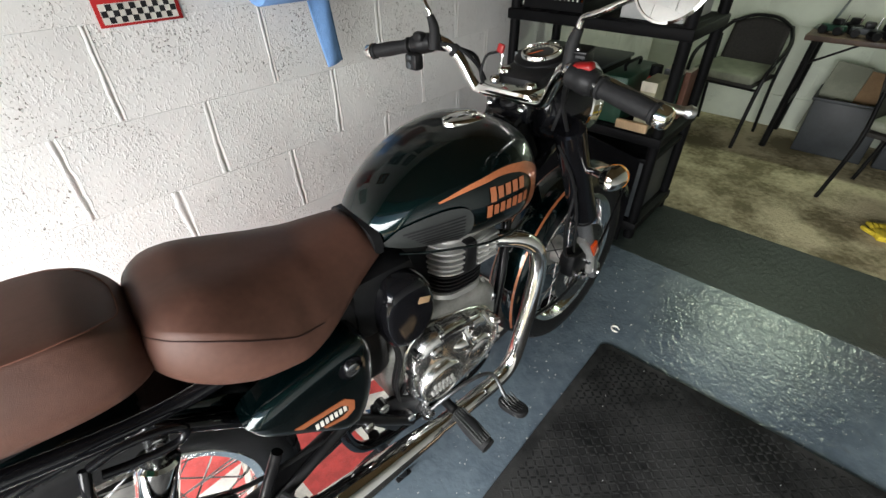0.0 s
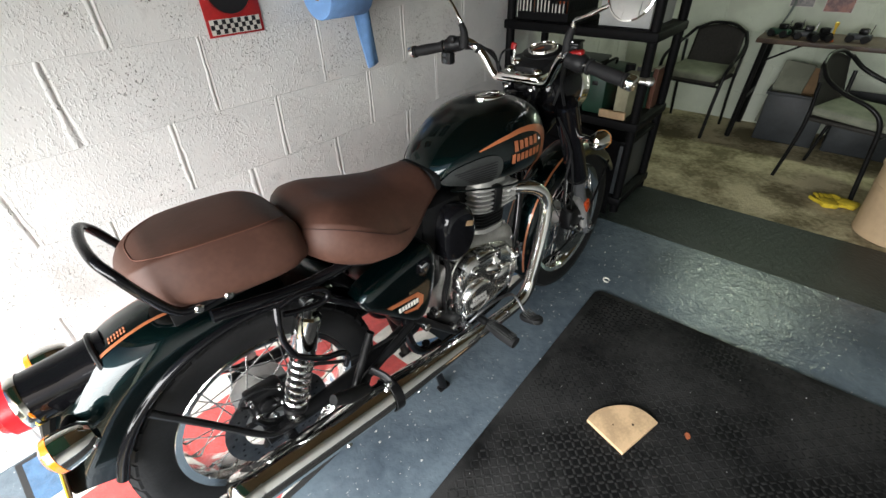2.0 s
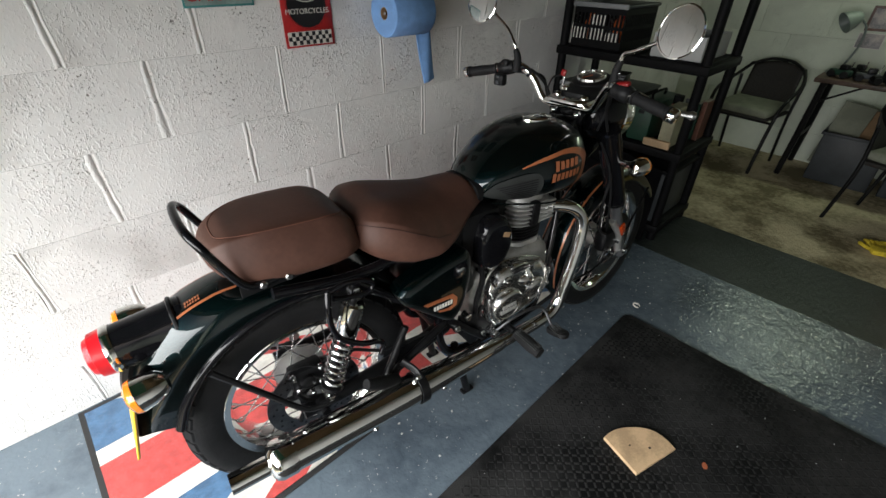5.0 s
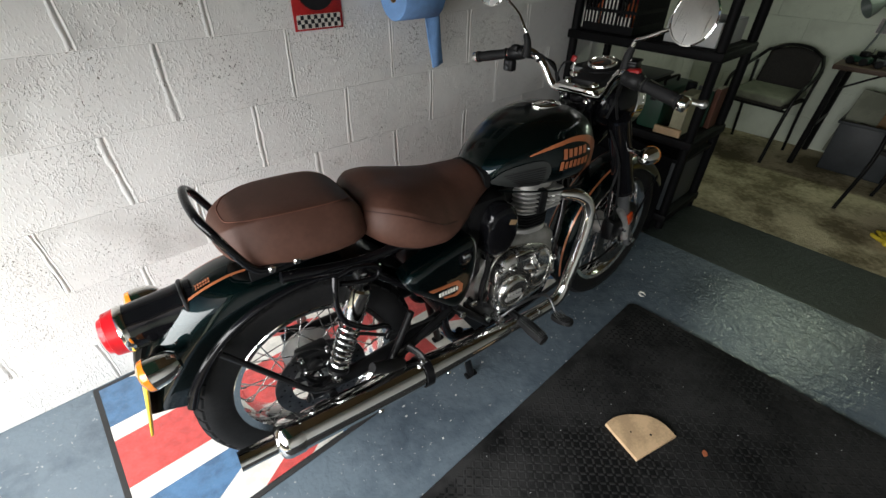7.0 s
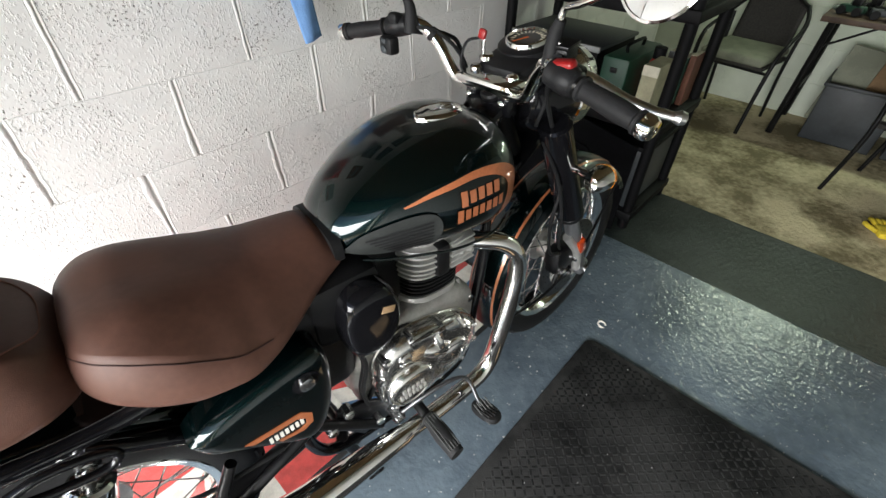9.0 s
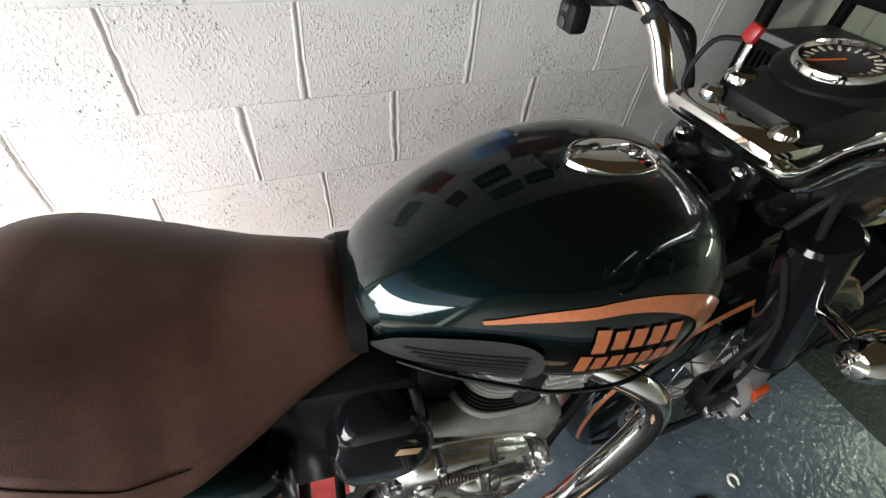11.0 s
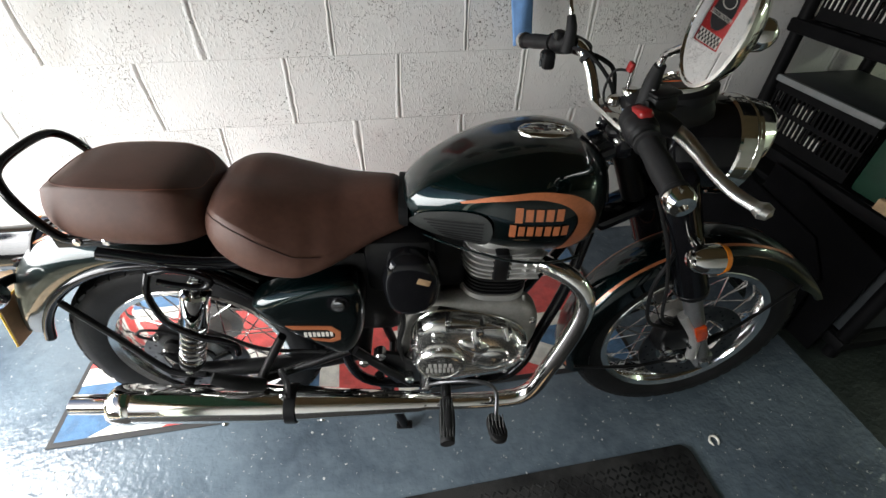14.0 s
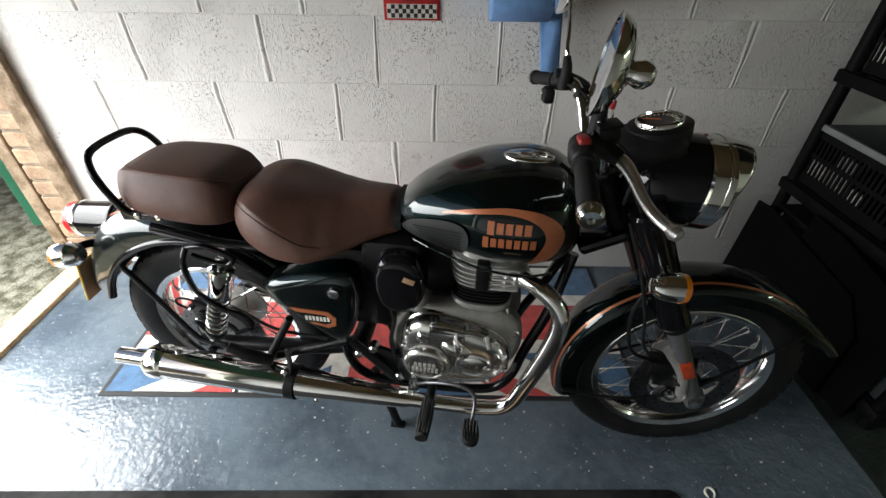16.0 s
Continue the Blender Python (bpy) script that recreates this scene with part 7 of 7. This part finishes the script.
for k, (y0, y1, x0, h, m_) in enumerate(((-1.62, -1.24, 3.46, 0.36, M_DKGREY), (-2.05, -1.68, 3.46, 0.36, M_DKGREY))):
    tub = thing("plastic_bin", "dark grey plastic bin under the table, full of offcuts", "bin", "bins under the table")
    b = bmesh.new()
    for lo_, hi_ in (((x0, y0, 0.0), (x0 + 0.006, y1, h)), ((x0 + 0.33, y0, 0.0), (x0 + 0.336, y1, h)), ((x0, y0, 0.0), (x0 + 0.336, y0 + 0.006, h)), ((x0, y1 - 0.006, 0.0), (x0 + 0.336, y1, h)), ((x0, y0, 0.0), (x0 + 0.336, y1, 0.006))):
        span(lo_, hi_, 0.002, b)
    part("bin_shell", b, m_, tub)
    b = bmesh.new()
    for lo_, hi_ in (((x0 - 0.014, y0 - 0.014, h - 0.02), (x0 + 0.001, y1 + 0.014, h)), ((x0 + 0.335, y0 - 0.014, h - 0.02), (x0 + 0.35, y1 + 0.014, h)), ((x0, y0 - 0.014, h - 0.02), (x0 + 0.336, y0 + 0.001, h)), ((x0, y1 - 0.001, h - 0.02), (x0 + 0.336, y1 + 0.014, h))):
        span(lo_, hi_, 0.003, b)
    part("bin_rim", b, m_, tub)
for k, (y, z, ry, m_, nm, lab) in enumerate(((-1.33, 0.40, 8, M_CUSHION, "cardboard_sheet", "grey-green board standing in the plastic bin"), (-1.47, 0.36, 14, M_CARD, "wooden_board", "brown wooden board standing in the plastic bin"))):
    bd = part(nm, box((0.02, 0.19, 0.46), pose(3.58 + 0.05 * k, y, z - 0.08, 6, ry, 0), 0.004), m_, smooth=False)
    tagged(bd, lab, "board")

# things on the table
lamp = thing("desk_lamp", "sage green enamel desk lamp on the table", "lamp")
part("lamp_base", lathe([(0.075, 0), (0.078, 0.006), (0.07, 0.016), (0.015, 0.022)], 28, pose(3.66, -1.13, TZ)), M_LAMPGR, lamp)
part("lamp_arm", tube([(3.66, -1.13, TZ + 0.02), (3.68, -1.17, TZ + 0.18), (3.66, -1.165, TZ + 0.30), (3.62, -1.12, TZ + 0.355)], 0.007, 8, 5), M_LAMPGR, lamp)
part("lamp_shade", lathe([(0.022, -0.005), (0.034, 0.004), (0.056, 0.045), (0.070, 0.095), (0.067, 0.095), (0.052, 0.045), (0.03, 0.01)], 28, along((3.625, -1.115, TZ + 0.37), (3.53, -0.98, TZ + 0.28)), cap=False), M_LAMPGR, lamp)


def toy(at, m_, label):
    """A small model vehicle: body, cab and four wheels."""
    ob = thing("model_vehicle", label, "toy vehicle", "models on the table", at=at)
    part("model_body", box((0.13, 0.05, 0.035), pose(0, 0, 0.035), 0.008), m_, ob)
    part("model_cab", box((0.05, 0.044, 0.035), pose(-0.015, 0, 0.068), 0.008), M_BLACK, ob)
    for x in (-0.04, 0.042):
        for s in (-1, 1):
            part("model_wheel", lathe([(0.02, 0), (0.024, 0.004), (0.024, 0.014), (0.02, 0.018)], 16, along((x, s * 0.02, 0.024), (x, s, 0.024))), M_RUBBER, ob)
    part("model_rod", tube([(-0.05, 0.0, 0.05), (-0.055, 0, 0.11)], 0.003, 6, 1), M_STEEL, ob)
    return ob


toy(pose(3.50, -1.16, TZ, 0, 0, 70), M_GTOOL, "small dark green model vehicle on the table")
toy(pose(3.48, -1.31, TZ, 0, 0, 100), M_DKGREY, "small dark grey model vehicle on the table")
toy(pose(3.60, -1.24, TZ, 0, 0, 40), M_SHELF, "small black model vehicle on the table")
toy(pose(3.44, -1.40, TZ, 0, 0, 120), M_SHELF, "small black model vehicle on the table")
toy(pose(3.52, -1.60, TZ, 0, 0, 80), M_DKGREY, "small grey model vehicle on the table")
trophy = thing("small_trophy", "small orange and brass ornament on the table", "ornament")
part("trophy_base", lathe([(0.018, 0), (0.02, 0.006), (0.012, 0.02), (0.006, 0.03)], 20, pose(3.47, -1.46, TZ)), M_ORANGE, trophy)
part("trophy_stem", lathe([(0.005, 0.03), (0.009, 0.05), (0.005, 0.075), (0.012, 0.10), (0.013, 0.115), (0.0, 0.12)], 18, pose(3.47, -1.46, TZ)), M_YELLOW, trophy)

# pictures on the end wall
for y0, y1, z0, z1, lab in ((-1.37, -1.14, 0.985, 1.14, "framed pale photo in a brown frame"), (-1.63, -1.41, 0.975, 1.125, "framed photo in a brown frame beside another")):
    pic = thing("picture", lab, "picture", "pictures on the end wall")
    part("picture_print", span((BACK - 0.010, y0 + 0.014, z0 + 0.014), (BACK - 0.006, y1 - 0.014, z1 - 0.014), 0.0), M_PHOTO, pic, smooth=False)
    for lo_, hi_ in (((y0, z0), (y1, z0 + 0.016)), ((y0, z1 - 0.016), (y1, z1)), ((y0, z0 + 0.016), (y0 + 0.016, z1 - 0.016)), ((y1 - 0.016, z0 + 0.016), (y1, z1 - 0.016))):
        part("frame_bar", span((BACK - 0.022, lo_[0], lo_[1]), (BACK - 0.003, hi_[0], hi_[1]), 0.002), M_FRAME, pic, smooth=False)
for y0, y1, z0, z1, m_, lab in ((-1.27, -1.13, 0.875, 0.965, M_PHOTO, "grey postcard pinned to the end wall"), (-1.50, -1.34, 0.85, 0.945, M_PHOTORED, "dark red postcard pinned to the end wall")):
    c = part("postcard", span((BACK - 0.006, y0, z0), (BACK - 0.004, y1, z1), 0.0), m_, smooth=False)
    tagged(c, lab, "postcard")
    part("card_border", span((BACK - 0.0045, y0 - 0.005, z0 - 0.005), (BACK - 0.0032, y1 + 0.005, z1 + 0.005), 0.0), M_SIGNWHITE, c, smooth=False)

# yellow gloves and tan tub on the concrete
gloves = thing("work_gloves", "pair of yellow work gloves dropped on the concrete", "gloves")
for dx, dy, a in ((0.0, 0.0, 20), (0.05, -0.09, 75)):
    b = bmesh.new()
    m = pose(2.52 + dx, -1.80 + dy, 0.018, 0, 0, a)
    box((0.10, 0.085, 0.034), m, 0.015, b)
    for k in range(4):
        tube([m @ Vector((0.045, -0.032 + 0.021 * k, 0)), m @ Vector((0.085, -0.036 + 0.024 * k, 0.006)), m @ Vector((0.115, -0.036 + 0.023 * k, -0.004))], 0.0105, 8, 3, b)
    tube([m @ Vector((-0.01, 0.04, 0)), m @ Vector((0.03, 0.068, 0.002)), m @ Vector((0.055, 0.072, 0))], 0.011, 8, 3, b)
    part("glove", b, M_YGLOVE, gloves)
tub = thing("round_tub", "tan plastic tub standing on the floor", "tub")
part("tub_body", lathe([(0.165, 0), (0.175, 0.006), (0.19, 0.36), (0.196, 0.365), (0.196, 0.38), (0.184, 0.38), (0.176, 0.02), (0.0, 0.015)], 44, pose(2.34, -2.10, 0.0)), M_TAN, tub)
part("tub_band", lathe([(0.186, 0.25), (0.189, 0.255), (0.189, 0.27), (0.187, 0.275)], 44, pose(2.34, -2.10, 0.0)), M_TAN, tub)

batten = thing("batten_lamp", "fluorescent batten lamp on the back wall", "ceiling lamp")
part("batten_body", span((BACK - 0.055, -2.20, 1.77), (BACK - 0.002, -1.08, 1.83), 0.006), M_WHITEPL, batten)
part("batten_tube", rod((BACK - 0.072, -2.17, 1.79), (BACK - 0.072, -1.11, 1.79), 0.013, 16), M_TUBE, batten, "glowing tube")

# ==== the door opening ====
frame_post = part("door_frame_post", span((WALL_END - 0.218, -0.010, -0.036), (WALL_END - 0.157, 0.055, 2.05), 0.006), M_FRAMEWOOD, kind="structure", smooth=False)
tagged(frame_post, "weathered brown timber door post", "door frame")
sill = part("threshold", span((WALL_END - 0.155, SIDE, -0.02), (WALL_END - 0.052, -0.02, 0.020), 0.005), M_SILLWOOD, kind="structure", smooth=False)
tagged(sill, "pale new timber batten across the doorway", "threshold")
jamb = part("door_jamb", span((WALL_END - 0.036, -0.034, 0.0), (WALL_END + 0.040, -0.004, 2.05), 0.004), M_FRAMEWOOD, kind="structure", smooth=False)
tagged(jamb, "brown timber jamb at the end of the block wall", "door frame")
edge = part("green_door_edge", span((WALL_END - 0.285, 0.010, 0.20), (WALL_END - 0.222, 0.04, 2.0), 0.004), M_GREEN, kind="structure", smooth=False)
tagged(edge, "green painted board outside the doorway, flaking", "board")
door = thing("garage_door", "green ribbed up-and-over garage door, open overhead", "garage door")
b = bmesh.new()
rows = []
for i in range(121):
    y = SIDE + 0.16 + (abs(SIDE) - 0.24) * i / 120
    rows.append([b.verts.new((x, y, 2.14 + 0.008 * (1 if (i // 3) % 2 else -1))) for x in (-1.35, -1.05, -0.75)])
for p, q in zip(rows, rows[1:]):
    for k in range(2):
        b.faces.new((p[k], p[k + 1], q[k + 1], q[k]))
leafd = part("door_leaf", b, M_GREEN, door, smooth=False)
so = leafd.modifiers.new("thick", "SOLIDIFY")
so.thickness = 0.004
for x in (-1.34, -1.05, -0.76):
    part("door_brace", span((x - 0.02, SIDE + 0.16, 2.155), (x + 0.02, -0.08, 2.185), 0.003), M_STEEL, door)

gx0, gx1, gy0, gy1 = WALL_END - 0.156, BACK + 0.205, SIDE - 0.205, 0.215
b = bmesh.new()
for lo_, hi_ in (((-60, -60), (gx0, 60)), ((gx1, -60), (60, 60)), ((gx0, gy1), (gx1, 60)), ((gx0, -60), (gx1, gy0))):
    span((*lo_, -0.3), (*hi_, -0.035), 0.0, b)
bmesh.ops.remove_doubles(b, verts=b.verts, dist=0.0005)
ground = part("ground", b, M_GRAVEL, kind="structure", smooth=False)
tagged(ground, "mossy tarmac yard outside the garage", "ground")
houses = thing("terraced_houses", "row of brick houses far across the yard", "house")
part("house_wall", span((-22, -30, -0.05), (-16, 26, 5.2), 0.0), M_HOUSE, houses, smooth=False)
b = bmesh.new()
plate([(-22.4, 5.2), (-15.6, 5.2), (-19, 7.6)], 56, Matrix.Translation((0, 26, 0)) @ ON_WALL, 0, b)
part("house_roof", b, M_ROOF, houses, smooth=False)
for k in range(12):
    for z in (1.0, 3.5):
        w = part("house_window", span((-16.02, -28 + 4.4 * k, z), (-15.95, -26.6 + 4.4 * k, z + 1.2), 0.0), M_SIGNWHITE, houses, smooth=False)
        part("pane", span((-15.95, -27.92 + 4.4 * k, z + 0.08), (-15.93, -26.68 + 4.4 * k, z + 1.12), 0.0), M_WINDOW, w, smooth=False)

# ==== blocks and bricks ====


def block_mesh(w, h, depth, seed):
    """A rough concrete block face: softened edges, slightly uneven outline."""
    rnd = random.Random(seed)
    bm = bmesh.new()
    bmesh.ops.create_cube(bm, size=1.0)
    bmesh.ops.scale(bm, vec=(w, depth, h), verts=bm.verts)
    bmesh.ops.bevel(bm, geom=[e for e in bm.edges if min(v.co.y for v in e.verts) < 0 and max(v.co.y for v in e.verts) < 0], offset=0.0008, segments=1, profile=0.5, affect="EDGES")
    me = bpy.data.meshes.new("block")
    bm.to_mesh(me)
    bm.free()
    return me


def concave_joint(h, seed):
    """An upright mortar joint struck hollow, of uneven width, with soft painted lips."""
    rnd = random.Random(seed)
    bm, rows, n = bmesh.new(), [], 9
    wide, lean, bend, ph = rnd.uniform(0.7, 1.15), rnd.uniform(-0.007, 0.007), rnd.uniform(0.0, 0.005), rnd.uniform(0, 6)
    for i in range(n + 1):
        z = -h / 2 + h * i / n
        off, w = rnd.uniform(-0.0012, 0.0012) + lean * (i / n - 0.5) + bend * math.sin(ph + 3.2 * i / n), wide * rnd.uniform(0.8, 1.2) * (1 + 0.22 * math.sin(seed + 2.4 * i / n))
        rows.append([bm.verts.new((off + x * w, y, z)) for x, y in ((-0.0170, 0.0012), (-0.0130, -0.0007), (-0.0095, -0.0017), (-0.0050, -0.0013), (-0.0012, 0.0012), (0.0022, 0.0036), (0.0048, 0.0032), (0.0070, 0.0006), (0.0100, -0.0006), (0.0160, 0.0012))])
    for p, q in zip(rows, rows[1:]):
        for k in range(9):
            bm.faces.new((p[k], p[k + 1], q[k + 1], q[k]))
    return bm


JOINTS = {
    0: [1.55, 1.13, 0.68, 0.23, -0.22, -0.67, -1.12],
    1: [-0.88, -0.433, 0.052, 0.449, 0.90, 1.35],
    2: [-1.07, -0.616, -0.165, 0.213, 0.667, 1.12, 1.555],
    3: [-0.878, -0.405, 0.0, 0.448, 0.90, 1.336],
    4: [-1.03, -0.60, -0.242, 0.20, 0.65, 1.10, 1.56],
    5: [-0.86, -0.40, 0.05, 0.46, 0.91, 1.36],
}
rnd = random.Random(5)
for r in range(-1, 10):
    z0, z1 = max(0.0, ROW0 + ROW * (r)), min(TOP, ROW0 + ROW * (r + 1))
    if r == -1:
        z0, z1 = 0.0, ROW0
    if z1 - z0 < 0.03:
        continue
    xs_ = sorted(JOINTS.get(r, [0.23 * (r % 2) - 1.12 + 0.45 * k for k in range(7)]))
    while xs_[-1] + 0.45 < BACK - 0.02:
        xs_.append(xs_[-1] + 0.45)
    xs_ = [WALL_END] + [x for x in xs_ if x > WALL_END + 0.08] + [BACK]
    for k, (a, c) in enumerate(zip(xs_, xs_[1:])):
        me = block_mesh(c - a - 0.016, z1 - z0 - 0.0016, 0.03, r * 50 + k)
        me.materials.append(M_WALL)
        o = new("block", me)
        o.parent = backing
        o.location = ((a + c) / 2, 0.0155 + rnd.uniform(-0.0003, 0.0003), (z0 + z1) / 2)
        o.rotation_euler = (rnd.uniform(-0.0005, 0.0005), 0, rnd.uniform(-0.0006, 0.0006))
        if k:
            part("mortar_joint", concave_joint(z1 - z0 - 0.004, r * 90 + k), M_MORTAR, backing, xf=Matrix.Translation((a, 0.0, (z0 + z1) / 2)))
for r in range(0, 10):
    z = ROW0 + ROW * r
    bed = part("mortar_bed", span((WALL_END + 0.002, 0.0012, z - 0.005), (BACK, 0.014, z + 0.005), 0.001), M_MORTAR, backing, smooth=False)
shared = {}
for r in range(10):
    z0, z1 = ROW * r, min(TOP, ROW * (r + 1))
    y = SIDE - (0.225 if r % 2 else 0)
    while y < -0.02:
        y1 = min(y + 0.45, -0.012)
        y0 = max(y, SIDE)
        if y1 - y0 > 0.06:
            key = (round(y1 - y0, 3), round(z1 - z0, 3))
            if key not in shared:
                shared[key] = block_mesh(y1 - y0 - 0.008, z1 - z0 - 0.007, 0.024, 900 + len(shared))
                shared[key].materials.append(M_WALL2)
            o = new("block", shared[key])
            o.parent = back_wall
            o.location = (BACK + 0.0125, (y0 + y1) / 2, (z0 + z1) / 2)
            o.rotation_euler = (0, 0, radians(-90))
        y += 0.45
# brick quoin of the door opening
quoin = part("brick_pier", span((WALL_END - 0.150, 0.002, -0.05), (WALL_END - 0.042, 0.21, 2.05), 0.0), M_BRICKJOINT, kind="structure", smooth=False)
tagged(quoin, "weathered brick edge of the door opening", "wall")
bm = box((0.104, 0.215, 0.062), None, 0.004)
me = bpy.data.meshes.new("brick")
bm.to_mesh(me)
bm.free()
me.materials.append(M_BRICK)
for k in range(27):
    o = new("brick", me)
    o.parent = quoin
    o.location = (WALL_END - 0.096 + 0.001 * (k % 3), 0.098 - 0.002 * (k % 2), 0.035 + 0.075 * k)
